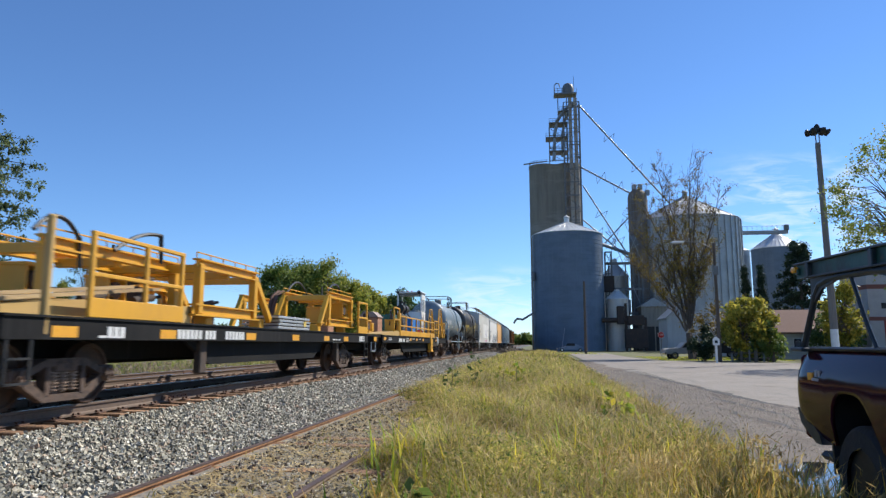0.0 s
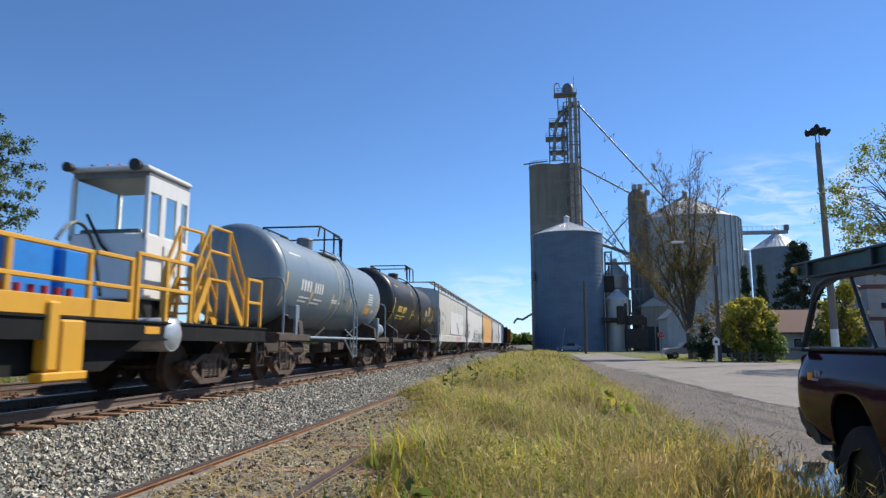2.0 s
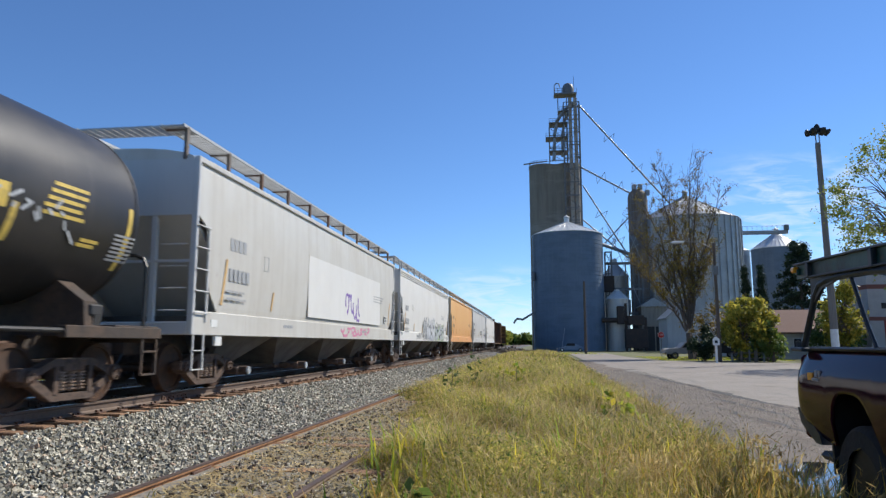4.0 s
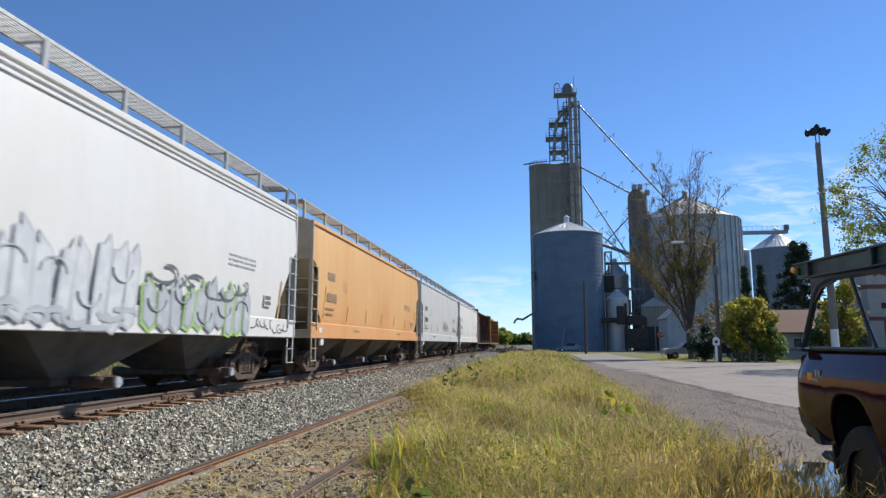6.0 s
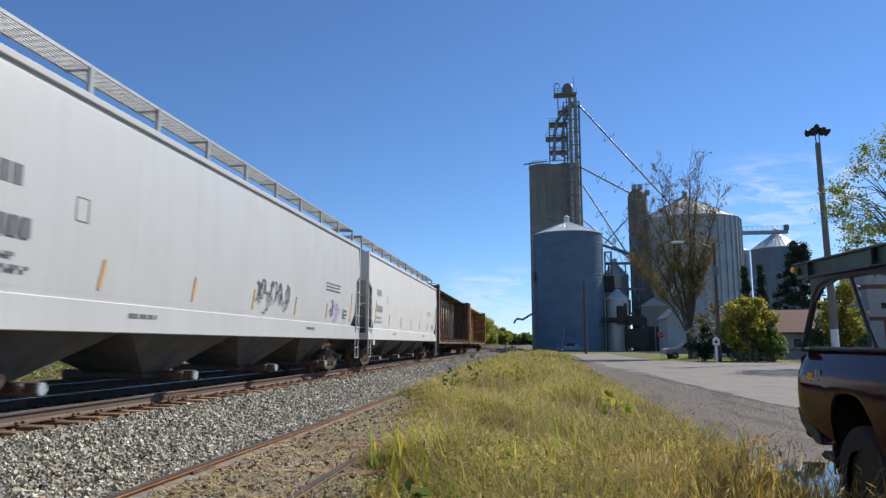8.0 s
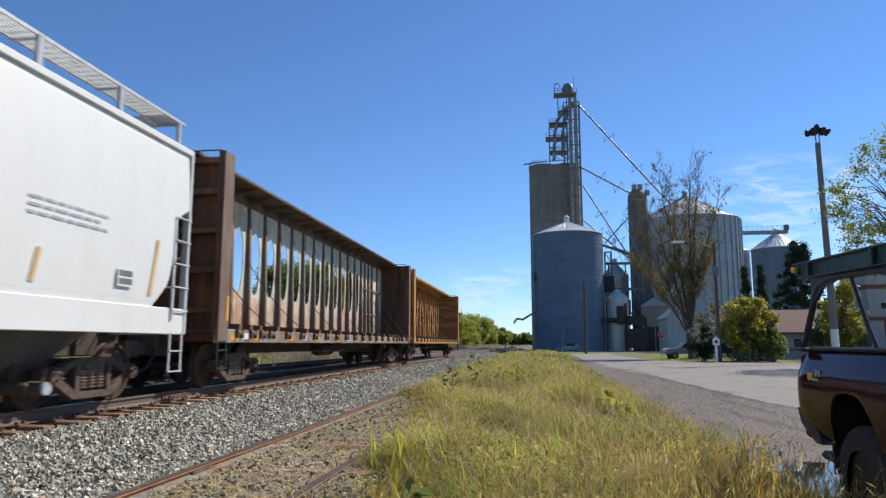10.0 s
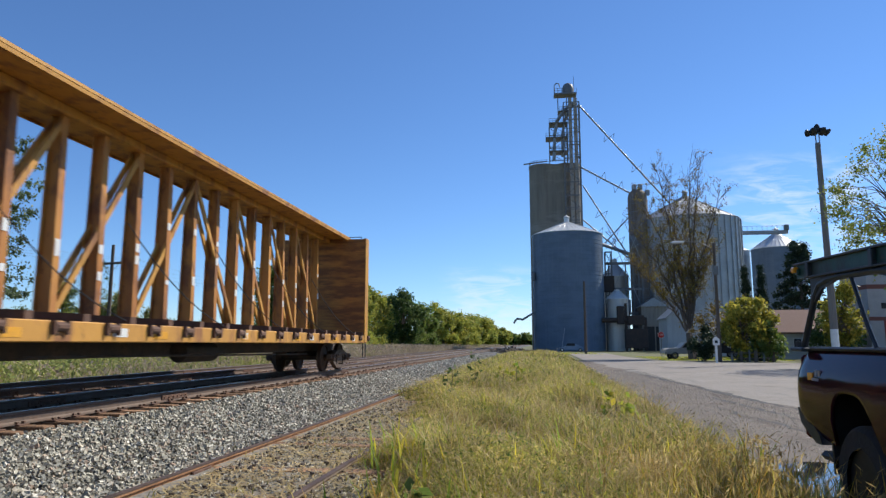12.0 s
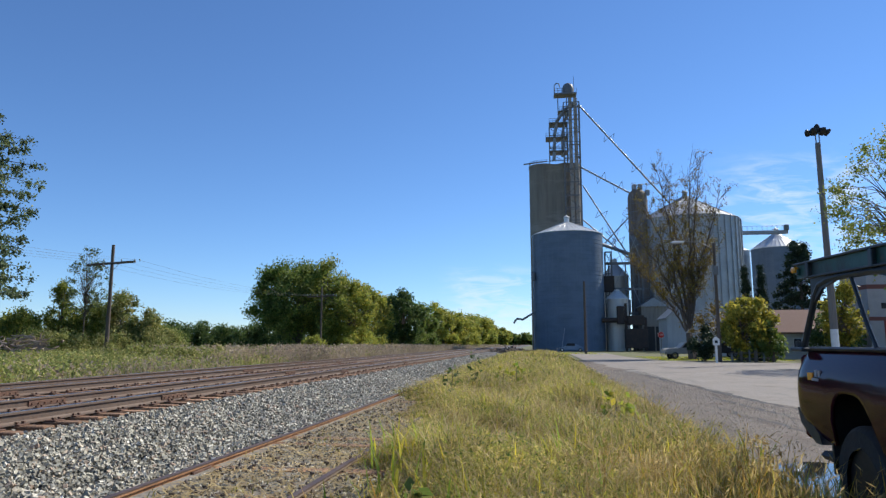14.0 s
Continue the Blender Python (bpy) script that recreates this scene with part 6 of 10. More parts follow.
    for k in range(n + 1):
        y = ys[k]
        for sx in (-1, 1):
            bm = B()
            prism(bm, [(sx * 0.5, 1.2), (sx * 1.53, 1.2), (sx * 1.53, 1.31), (sx * 0.5, 1.36)], "y", y - 0.07, y + 0.07)
            part("riser", bm, M_RISER, car)
        bm = B()
        rod(bm, (1.57, y + 0.4, 1.12), (1.57, y + 0.62, 1.12), 0.065, seg=10)
        box(bm, (1.50, y + 0.36, 1.02), (1.62, y + 0.40, 1.2))
        box(bm, (1.50, y + 0.62, 1.02), (1.62, y + 0.66, 1.2))
        part("winch", bm, M_RISER, car, "rusty strap winch")
    reflectors(car, M_REFLECT, 1.562, [ys[k] - 0.35 for k in range(1, n + 1, 2 if solid else 3)], 0.98, 0.42, 0.12, 0, "amber reflector")
    reflectors(car, M_PLACARD, 1.562, [ys[k] - 0.35 for k in range(2, n, 4)], 1.0, 0.34, 0.13, 0, "worn white stencil panel")
    for k in range(1, n, 3):
        bm = B()
        pts = []
        y0 = ys[k]
        for i in range(9):
            t = i / 8
            pts.append((0.62 + 0.9 * t, y0 + 2.0 * t, 3.0 - 1.75 * t - 0.55 * 4 * t * (1 - t) * 0.4))
        path(bm, pts, 0.011, 5)
        part("tie_down_cable", bm, M_BLACK, car, "slack tie-down cable")
    bm = B()
    rod(bm, (0.9, -h * 0.55, 0.72), (0.9, h * 0.55, 0.60), 0.02, seg=6)
    rod(bm, (0.5, -1.0, 0.72), (0.5, 0.4, 0.72), 0.2, seg=12)
    part("brake_gear", bm, M_UNDER, car)
    return car


centrebeam("rusty grey centrebeam lumber car with oval holes, empty", 66.55, 87.15, True, 3)
centrebeam("worn yellow centrebeam lumber car with open truss, empty", 88.2, 108.95, False, 4)
# ---------------------------------------------------------------- work flat cars at the head of the train
M_GALVPLATE = mat("galvanised_plate", (0.48, 0.50, 0.51), [((0.36, 0.38, 0.40), 3.0, 0.45, 0.65, 0.6)], 0.4, 0.5)
M_CRATELID = mat("weathered_crate_lid", (0.33, 0.25, 0.20), [((0.24, 0.16, 0.12), (2, 2, 6), 0.42, 0.65, 0.6)], 0.75)
M_PLANK = mat("worn_tan_plank", (0.46, 0.32, 0.15), [((0.28, 0.19, 0.10), (12, 0.8, 12), 0.42, 0.62, 0.8)], 0.8)
M_WOODDECK = mat("grey_deck_boards", (0.16, 0.13, 0.10), [((0.24, 0.20, 0.16), (20, 1, 1), 0.45, 0.65, 0.6)], 0.9)


def bar_part(car, name, m, p, q, w, h, label="", up=(0, 0, 1)):
    bm = B()
    bar(bm, p, q, w, h, up)
    return part(name, bm, m, car, label)


def i_beam(car, p, q, w, h, m, label="", name="beam"):
    """A rolled beam: web and two flanges."""
    p, q = Vector(p), Vector(q)
    d = (q - p).normalized()
    up = Vector((0, 0, 1)) if abs(d.z) < 0.9 else Vector((0, 1, 0))
    z = (up - d * up.dot(d)).normalized()
    bm = B()
    bar(bm, p, q, w * 0.18, h, z)
    bar(bm, p + z * h / 2, q + z * h / 2, w, 0.03, z)
    bar(bm, p - z * h / 2, q - z * h / 2, w, 0.03, z)
    return part(name, bm, m, car, label)


def railing(car, x, y0, y1, zb, zt, posts, m, kick=0.25, mids=(0.5,)):
    r = thing_part("railing", car)
    tagged(r, "yellow pipe safety railing with a kick plate")
    n = len(posts)
    for y in posts:
        bm = B()
        box(bm, (x - 0.03, y - 0.045, zb), (x + 0.03, y + 0.045, zt), 0.01)
        part("post", bm, m, r)
    for z in (zt - 0.03, *[zb + (zt - zb) * f for f in mids]):
        bm = B()
        box(bm, (x - 0.032, y0, z - 0.032), (x + 0.032, y1, z + 0.032), 0.01)
        part("rail", bm, m, r)
    if kick:
        bm = B()
        box(bm, (x - 0.02, y0, zb), (x + 0.034, y1, zb + kick), 0.008)
        part("kick_plate", bm, m, r)
    return r


def flat_base(label, s0, s1, bogie_in=1.75, front_in=None, nose=0.0, jacks=True):
    mid, h = (s0 + s1) / 2, (s1 - s0) / 2
    car = new_car("work_flat_car", label, s0, s1)
    for sx in (-1, 1):
        bm = B()
        box(bm, (sx * 1.42, -h, 0.96), (sx * 1.50, h, 1.26), 0.012)
        box(bm, (sx * 1.42, -h, 0.955), (sx * 1.525, h, 0.985))
        box(bm, (sx * 1.40, -h, 1.235), (sx * 1.53, h, 1.265))
        part("side_sill", bm, M_FLATBLACK, car, "black side sill")
        bm = B()
        prism(bm, [(-h + 4.6, 0.97), (h - 4.6, 0.97), (h - 5.6, 0.50), (-h + 5.6, 0.50)], "x", sx * 1.2, sx * 1.28)
        part("fish_belly", bm, M_FLATBLACK, car)
    bm = B()
    box(bm, (-1.42, -h + 0.02, 1.19), (1.42, h - 0.02, 1.27), 0.01)
    part("deck", bm, M_WOODDECK, car)
    bm = B()
    box(bm, (-0.36, -h, 0.62), (0.36, h, 1.18), 0.02)
    part("centre_sill", bm, M_FLATBLACK, car)
    for way in (-1, 1):
        coupler(car, way * h - (nose if way < 0 else 0), way)
        bogie(car, mid + way * (h - (front_in or bogie_in if way < 0 else bogie_in)), mid)
        bm = B()
        for z in (0.42, 0.72):
            bar(bm, (1.5, way * (h - 0.1), z), (1.5, way * (h - 0.5), z), 0.05, 0.03)
        for y in (0.1, 0.5):
            bar(bm, (1.5, way * (h - y), 0.42), (1.5, way * (h - y), 0.97), 0.04, 0.03)
        part("step", bm, M_BLACK, car)
    for y in (-h + 5.2, h - 3.4) if jacks else ():
        bm = B()
        box(bm, (1.22, y - 0.13, 0.34), (1.36, y + 0.13, 0.97), 0.02)
        part("jack_post", bm, M_UNDER, car, "dull grey jacking post")
    return car, h, mid


def hose(car, pts, r=0.035):
    bm = B()
    path(bm, pts, r, 7)
    return part("hydraulic_hose", bm, M_RUBBER, car, "black hydraulic hose arching up", True)


def arc(p, q, rise, n=9):
    p, q = Vector(p), Vector(q)
    return [p.lerp(q, k / n) + Vector((0, 0, rise * 4 * (k / n) * (1 - k / n))) for k in range(n + 1)]


def gantry_frame(car, y0, y1, x0, x1, zt, zb, m, lean_front, lean_back, base=True):
    """A rail-handling frame: long beams on posts, with raking legs."""
    for x in (x0, x1):
        i_beam(car, (x, y0, zt), (x, y1, zt), 0.18, 0.17, m, "", "top_beam")
        if base:
            i_beam(car, (x, y0 - 0.1, zb + 0.08), (x, y1 + 0.1, zb + 0.08), 0.18, 0.20, m, "", "base_beam")
        for y in (y0 + 0.12, y1 - 0.12):
            bm = B()
            box(bm, (x - 0.08, y - 0.09, zb), (x + 0.08, y + 0.09, zt), 0.015)
            part("post", bm, m, car)
        if lean_back:
            bar_part(car, "raking_leg", m, (x, y1 - 0.05, zt - 0.05), (x, y1 + lean_back, zb - 0.02), 0.14, 0.12, "", (1, 0, 0))
        if lean_front:
            bar_part(car, "raking_leg", m, (x, y0 + 0.05, zt - 0.05), (x, y0 - lean_front, zb - 0.02), 0.14, 0.12, "", (1, 0, 0))
        bm = B()
        for k in range(6):
            y = y0 + (y1 - y0) * k / 5
            rod(bm, (x, y, zt + 0.1), (x, y, zt + 0.22), 0.012, seg=5)
        rod(bm, (x, y0, zt + 0.22), (x, y1, zt + 0.22), 0.014, seg=6)
        part("hose_rail", bm, m, car)
    for y in (y0 + 0.12, (y0 + y1) / 2, y1 - 0.12):
        bm = B()
        box(bm, (x0, y - 0.07, zt - 0.18), (x1, y + 0.07, zt - 0.02), 0.01)
        part("cross_beam", bm, m, car)


def roller_box(car, x, y, z, m):
    """A guide box with a dark roller in it."""
    bm = B()
    for dy in (-0.28, 0.22):
        box(bm, (x - 0.24, y + dy, z), (x + 0.24, y + dy + 0.05, z + 0.50), 0.01)
    box(bm, (x - 0.25, y - 0.30, z + 0.46), (x + 0.25, y + 0.29, z + 0.52), 0.01)
    box(bm, (x - 0.30, y - 0.30, z - 0.03), (x + 0.30, y + 0.31, z + 0.03), 0.01)
    b = part("guide_box", bm, m, car, "yellow guide box")
    bm = B()
    rod(bm, (x - 0.22, y, z + 0.25), (x + 0.22, y, z + 0.25), 0.16, seg=16)
    part("roller", bm, M_UNDER, b, "dark steel roller", True)


def sill_marks(car, h, s_list, m, high=0.17):
    for y, w in s_list:
        blocks(car, "stencil_mark", m, 1.502, y, 1.15, ["x" * max(int(w / 0.15), 1)], 0.15, high, 0.03, "white stencilled block")


def build_flat_1():
    car, h, mid = flat_base("black work flat car with yellow rail-handling frames", -96.2, -78.65)

    def L(s):
        return s - mid
    railing(car, 1.47, L(-94.65), L(-92.1), 1.27, 2.50, [L(-94.6), L(-93.25), L(-92.15)], M_YELLOW, 0.28)
    railing(car, 1.47, L(-80.0), L(-78.7), 1.27, 2.40, [L(-79.95), L(-78.75)], M_YELLOW, 0.25)
    bm = B()
    box(bm, (1.40, L(-95.5), 1.0), (1.50, L(-95.4), 2.58), 0.02)
    part("marker_post", bm, M_YELLOWDIRTY, car, "pale yellow corner post")
    # long inclined guide troughs at the front
    for x, dz in ((0.9, 0), (0.35, 0.03), (-0.5, 0)):
        bm = B()
        prism(bm, [(L(-96.1), 1.27), (L(-91.0), 1.27), (L(-91.0), 1.62 + dz), (L(-94.2), 1.55 + dz), (L(-96.1), 1.38)], "x", x - 0.16, x + 0.16)
        part("guide_trough", bm, M_YELLOWDIRTY, car, "dusty yellow guide trough")
    gantry_frame(car, L(-94.4), L(-90.5), -0.75, 0.45, 2.42, 1.45, M_YELLOW, 0.0, 0.0, False)
    for y in (-93.9, -91.9):
        roller_box(car, -0.15, L(y), 1.62, M_YELLOW)
    for x, y, z in ((-0.5, -93.4, 1.5), (0.05, -92.6, 1.45), (0.2, -91.3, 1.5), (-0.2, -90.9, 1.9), (0.3, -81.6, 1.6), (0.5, -89.4, 1.5)):
        bm = B()
        rod(bm, (x, L(y) - 0.3, z + 0.2), (x, L(y) + 0.35, z + 0.3), 0.075, seg=12)
        rod(bm, (x, L(y) + 0.35, z + 0.3), (x, L(y) + 0.62, z + 0.34), 0.035, seg=10)
        part("hydraulic_ram", bm, M_UNDER, car, "dark hydraulic ram with a bare rod")
        bm = B()
        box(bm, (x - 0.18, L(y) - 0.2, 1.27), (x + 0.18, L(y) + 0.16, z + 0.12), 0.03)
        part("winch_block", bm, M_UNDER, car, "dark greasy winch block")
    for x, lift in ((0.95, 0.0), (0.45, 0.05)):
        bm = B()
        bar(bm, (x, L(-96.15), 1.42 + lift), (x, L(-92.2), 1.86 + lift), 0.30, 0.05)
        part("guide_plank", bm, M_PLANK, car, "worn tan guide plank, sloping")
    gantry_frame(car, L(-91.0), L(-88.15), -0.9, 1.12, 2.47, 1.48, M_YELLOW, 0.0, 0.90)
    for k in range(4):
        bm = B()
        box(bm, (0.35 + 0.02 * (k % 2), L(-87.2) + 0.05 * (k % 3), 1.275 + 0.088 * k), (1.35, L(-84.85) + 0.03 * (k % 3), 1.335 + 0.088 * k), 0.008)
        pl = part("steel_plate", bm, M_GALVPLATE, car, "stacked galvanised plate")
        for y in (-86.9, -86.0, -85.15):
            bm = B()
            box(bm, (0.40, L(y) - 0.06, 1.334 + 0.088 * k), (1.33, L(y) + 0.06, 1.364 + 0.088 * k))
            part("spacer", bm, M_UNDER, pl, "dark wooden spacer")
    bm = B()
    box(bm, (1.351, L(-85.35), 1.37), (1.356, L(-85.15), 1.51))
    part("tag", bm, M_MARKYELLOW, car, "yellow tag on the plate stack")
    gantry_frame(car, L(-82.65), L(-79.8), -0.3, 1.15, 2.46, 1.50, M_YELLOW, 0.72, 0.0)
    # far side frame: one beam on a post with a raking leg
    i_beam(car, (-1.38, L(-83.4), 2.33), (-1.38, L(-80.6), 2.33), 0.18, 0.17, M_YELLOW, "", "top_beam")
    for y in (-83.25, -80.7):
        bm = B()
        box(bm, (-1.46, L(y) - 0.09, 1.27), (-1.30, L(y) + 0.09, 2.33), 0.015)
        part("post", bm, M_YELLOW, car)
    bar_part(car, "raking_leg", M_YELLOW, (-1.38, L(-83.35), 2.35), (-1.38, L(-84.1), 1.32), 0.14, 0.12, "", (1, 0, 0))
    for dx, dy in ((-0.09, 0.0), (0.0, 0.05), (0.08, -0.03)):
        bm = B()
        path(bm, [(-0.6 + dx, L(-83.1) + dy, 1.3), (-0.6 + dx, L(-82.95) + dy, 1.9), (-0.6 + dx, L(-82.6) + dy, 2.42), (-0.55 + dx, L(-82.2) + dy, 2.60), (-0.5 + dx, L(-81.8) + dy, 2.56)], 0.05, 6)
        part("hose_bundle", bm, M_RISER, car, "dark brown bundled hose along a raking leg", True)
    roller_box(car, 0.85, L(-80.35), 1.80, M_YELLOW)
    roller_box(car, 0.55, L(-81.9), 1.58, M_YELLOW)
    gantry_frame(car, L(-90.0), L(-88.0), -1.25, -0.95, 2.2, 1.45, M_YELLOW, 0.4, 0.4)
    for y in (-90.2, -87.5, -83.0, -80.2):
        for x in (-0.8, 0.9):
            bm = B()
            box(bm, (x - 0.14, L(y) - 0.14, 1.27), (x + 0.14, L(y) + 0.14, 1.5), 0.02)
            part("foot_block", bm, M_YELLOW, car)
    hose(car, arc((0.5, L(-94.6), 2.55), (0.5, L(-93.6), 2.55), 0.28) + [Vector((0.5, L(-93.55), 2.1))])
    hose(car, arc((0.7, L(-93.0), 2.45), (0.7, L(-91.6), 2.92), 0.12) + [Vector((0.7, L(-91.55), 2.4))])
    hose(car, arc((-0.3, L(-82.35), 2.55), (-0.3, L(-80.3), 2.56), 0.42, 14), 0.032)
    hose(car, arc((1.1, L(-82.5), 2.54), (0.85, L(-80.35), 2.86), 0.18, 12) + [Vector((0.85, L(-80.28), 2.78)), Vector((0.85, L(-80.28), 2.32))], 0.032)
    for y in (-95.1, -92.55, -89.16, -86.35, -83.7, -81.6):
        reflectors(car, M_REFLECT, 1.503, [L(y)], 0.985, 0.50, 0.15, 0, "amber reflector")
    sill_marks(car, h, [(L(-94.2), 0.45), (L(-92.25), 0.9), (L(-91.25), 0.5), (L(-90.4), 0.9), (L(-79.9), 0.45)], M_MARKWHITE)
    lines_of_text(car, M_MARKWHITE, 1.503, L(-94.4), 1.02, 1, 0.8, 0.04, 0.02, 3)
    lines_of_text(car, M_MARKWHITE, 1.503, L(-83.1), 1.05, 2, 1.1, 0.04, 0.03, 4)
    lines_of_text(car, M_MARKWHITE, 1.503, L(-79.8), 1.17, 3, 0.7, 0.04, 0.03, 5)
    return car


def build_flat_0():
    car, h, mid = flat_base("black work flat car with dusty yellow guide beams", -114.6, -97.0)
    for x in (-0.8, 0.0, 0.8):
        i_beam(car, (x, -h + 0.6, 1.48), (x, h - 0.1, 1.48), 0.3, 0.42, M_YELLOWDIRTY, "long dusty yellow beam")
    railing(car, 1.47, h - 2.6, h - 0.05, 1.27, 2.1, [h - 2.55, h - 1.3, h - 0.1], M_YELLOW, 0.0)
    gantry_frame(car, -h + 2.0, -h + 5.5, -0.9, 1.1, 2.45, 1.5, M_YELLOW, 0.6, 0.6)
    return car


build_flat_0()
build_flat_1()


def build_flat_2():
    car, h, mid = flat_base("black flat car with yellow railings, engine and white cab", -76.15, -56.2, 1.75, 2.2, 1.75, False)

    def L(s):
        return s - mid
    M_CABWHITE = paint("white_cab_paint", (0.74, 0.74, 0.72), (0.55, 0.54, 0.50), 0.1, 0.4, 0.2)
    # front guide ramp and its box
    bm = B()
    box(bm, (-1.2, L(-77.9), 0.92), (1.2, L(-76.14), 1.12), 0.02)
    box(bm, (-0.36, L(-77.9), 0.66), (0.36, L(-76.10), 1.0), 0.02)
    part("end_platform", bm, M_FLATBLACK, car, "low black platform over the coupler")
    bm = B()
    box(bm, (1.0, L(-77.42), 0.98), (1.48, L(-76.88), 1.20), 0.015)
    br = part("end_bracket", bm, M_FLATBLACK, car)
    reflectors(br, M_REFLECT, 1.483, [L(-77.38)], 1.0, 0.44, 0.17, 0, "amber reflector plate")
    bm = B()
    path(bm, [(1.4, L(-77.7), 0.98), (1.4, L(-77.7), 0.62), (1.4, L(-77.0), 0.62), (1.4, L(-77.0), 0.98)], 0.022, 6)
    part("stirrup", bm, M_GALVPLATE, car, "bare steel stirrup step")
    bm = B()
    prism(bm, [(L(-76.1), 1.27), (L(-72.45), 1.27), (L(-72.45), 1.50), (L(-75.0), 1.40), (L(-76.1), 1.31)], "x", 0.7, 1.46)
    part("guide_ramp", bm, M_YELLOWDIRTY, car, "dusty yellow guide ramp")
    railing(car, 1.47, L(-73.8), L(-72.5), 1.45, 2.55, [L(-73.75), L(-72.55)], M_YELLOW, 0.0)
    bm = B()
    box(bm, (1.38, L(-72.6), 1.30), (1.47, L(-72.1), 2.35), 0.02)
    part("shield_plate", bm, M_YELLOW, car, "tall yellow shield plate")
    for x, y, z in ((1.05, -72.45, 1.50), (0.42, -75.0, 1.40)):
        roller_box(car, x, L(y), z, M_YELLOW)
        bm = B()
        box(bm, (x - 0.42, L(y) - 0.42, 1.262), (x + 0.38, L(y) + 0.42, z - 0.02), 0.015)
        part("guide_foot", bm, M_YELLOW, car)
        bm = B()
        rod(bm, (x, L(y) + 0.05, z + 0.5), (x, L(y) + 0.05, z + 0.78), 0.085, 0.065, 12)
        part("lift_cylinder", bm, M_UNDER, car, "dark lift cylinder on the guide box", True)
    bm = B()
    box(bm, (0.25, L(-74.25), 1.27), (0.6, L(-73.95), 1.82), 0.02)
    part("hose_cabinet", bm, M_YELLOW, car, "small yellow hose cabinet")
    hose(car, arc((0.42, L(-74.95), 2.16), (0.42, L(-74.1), 1.78), 0.36, 12), 0.025)
    hose(car, arc((1.05, L(-72.75), 1.75), (1.05, L(-72.4), 2.26), 0.42, 12), 0.025)
    railing(car, 1.47, L(-72.4), L(-62.45), 1.27, 2.22, [L(-72.35), L(-70.85), L(-69.35), L(-67.9), L(-66.6), L(-65.3), L(-64.0), L(-62.5)], M_YELLOW, 0.26)
    # crate
    bm = B()
    box(bm, (-0.9, L(-70.9), 1.27), (0.05, L(-69.9), 2.20), 0.03)
    c = part("crate", bm, M_BROWNBOX, car, "brown crate with a pitched lid")
    bm = B()
    prism(bm, [(-0.95, 2.2), (0.10, 2.2), (-0.2, 2.48), (-0.65, 2.48)], "y", L(-70.95), L(-69.85))
    part("lid", bm, M_CRATELID, c)
    bm = B()
    box(bm, (-1.0, L(-77.85), 1.12), (-0.3, L(-77.05), 1.98), 0.03)
    c = part("crate", bm, M_BROWNBOX, car, "brown crate with a pitched lid")
    bm = B()
    prism(bm, [(-1.05, 1.98), (-0.25, 1.98), (-0.5, 2.12), (-0.85, 2.12)], "y", L(-77.88), L(-77.0))
    part("lid", bm, M_CRATELID, c)
    # green engine housings
    for y0, y1, zt in ((-67.0, -66.1, 2.5),):
        bm = B()
        box(bm, (-0.77, L(y0), 1.27), (0.05, L(y1), zt), 0.04)
        e = part("engine_housing", bm, M_GREENBOX, car, "dark green enamelled housing")
        bm = B()
        box(bm, (0.052, L(y0) + 0.1, 1.4), (0.075, L(y1) - 0.1, zt - 0.12), 0.01)
        part("door_panel", bm, M_GREENBOX, e)
    bm = B()
    box(bm, (-0.8, L(-65.6), 1.27), (0.2, L(-63.9), 2.6), 0.05)
    e = part("engine", bm, M_BLACK, car, "black diesel engine with grille")
    for k in range(9):
        bm = B()
        box(bm, (0.21, L(-65.5) + 0.04, 1.55 + 0.09 * k), (0.24, L(-64.0), 1.60 + 0.09 * k))
        part("grille_bar", bm, M_STEELDARK, e)
    for y, r, l in ((-65.25, 0.22, 0.55), (-64.3, 0.24, 0.75)):
        bm = B()
        rod(bm, (0.1, L(y) - l / 2, 2.92), (0.1, L(y) + l / 2, 2.92), r, seg=20)
        rod(bm, (0.1, L(y), 2.55), (0.1, L(y), 2.92), 0.08, seg=8)
        rod(bm, (0.1, L(y) - 0.1, 2.9), (0.1, L(y) - 0.1, 3.3), 0.06, seg=10)
        rod(bm, (0.1, L(y) - 0.1, 3.28), (0.1, L(y) - 0.1, 3.34), 0.13, seg=12)
        a = part("air_cleaner", bm, M_BLACK, e, "black air cleaner drum with a cap", True)
        bm = B()
        rod(bm, (0.1, L(y) + l / 2, 2.92), (0.1, L(y) + l / 2 + 0.02, 2.92), r * 0.8, seg=20)
        part("end_cover", bm, M_STEELDARK, a, "pale end cover")
    for k, y in enumerate((-62.2, -61.1)):
        bm = B()
        box(bm, (-0.5, L(y) - 0.42, 1.27), (0.3, L(y) + 0.50, 2.48 - 0.05 * k), 0.06)
        part("fluid_tank", bm, M_BLUETANK, car, "bright blue fluid tank")
    bm = B()
    for k in range(7):
        rod(bm, (0.75, L(-63.5) + 0.26 * k, 1.3), (0.75, L(-63.5) + 0.26 * k, 1.72), 0.05, seg=8)
    box(bm, (0.6, L(-63.6), 1.27), (0.9, L(-61.8), 1.4), 0.01)
    part("valve_bank", bm, M_RED, car, "red valve bank")
    # operator's cab
    x0, x1, y0, y1, zb, zt = -1.35, 0.30, L(-59.3), L(-57.75), 2.05, 4.35
    cab = thing_part("cab", car)
    tagged(cab, "white operator's cab with large windows")
    bm = B()
    box(bm, (x0, y0, zb - 0.3), (x1, y1, zb + 0.98), 0.03)
    part("lower_wall", bm, M_CABWHITE, cab)
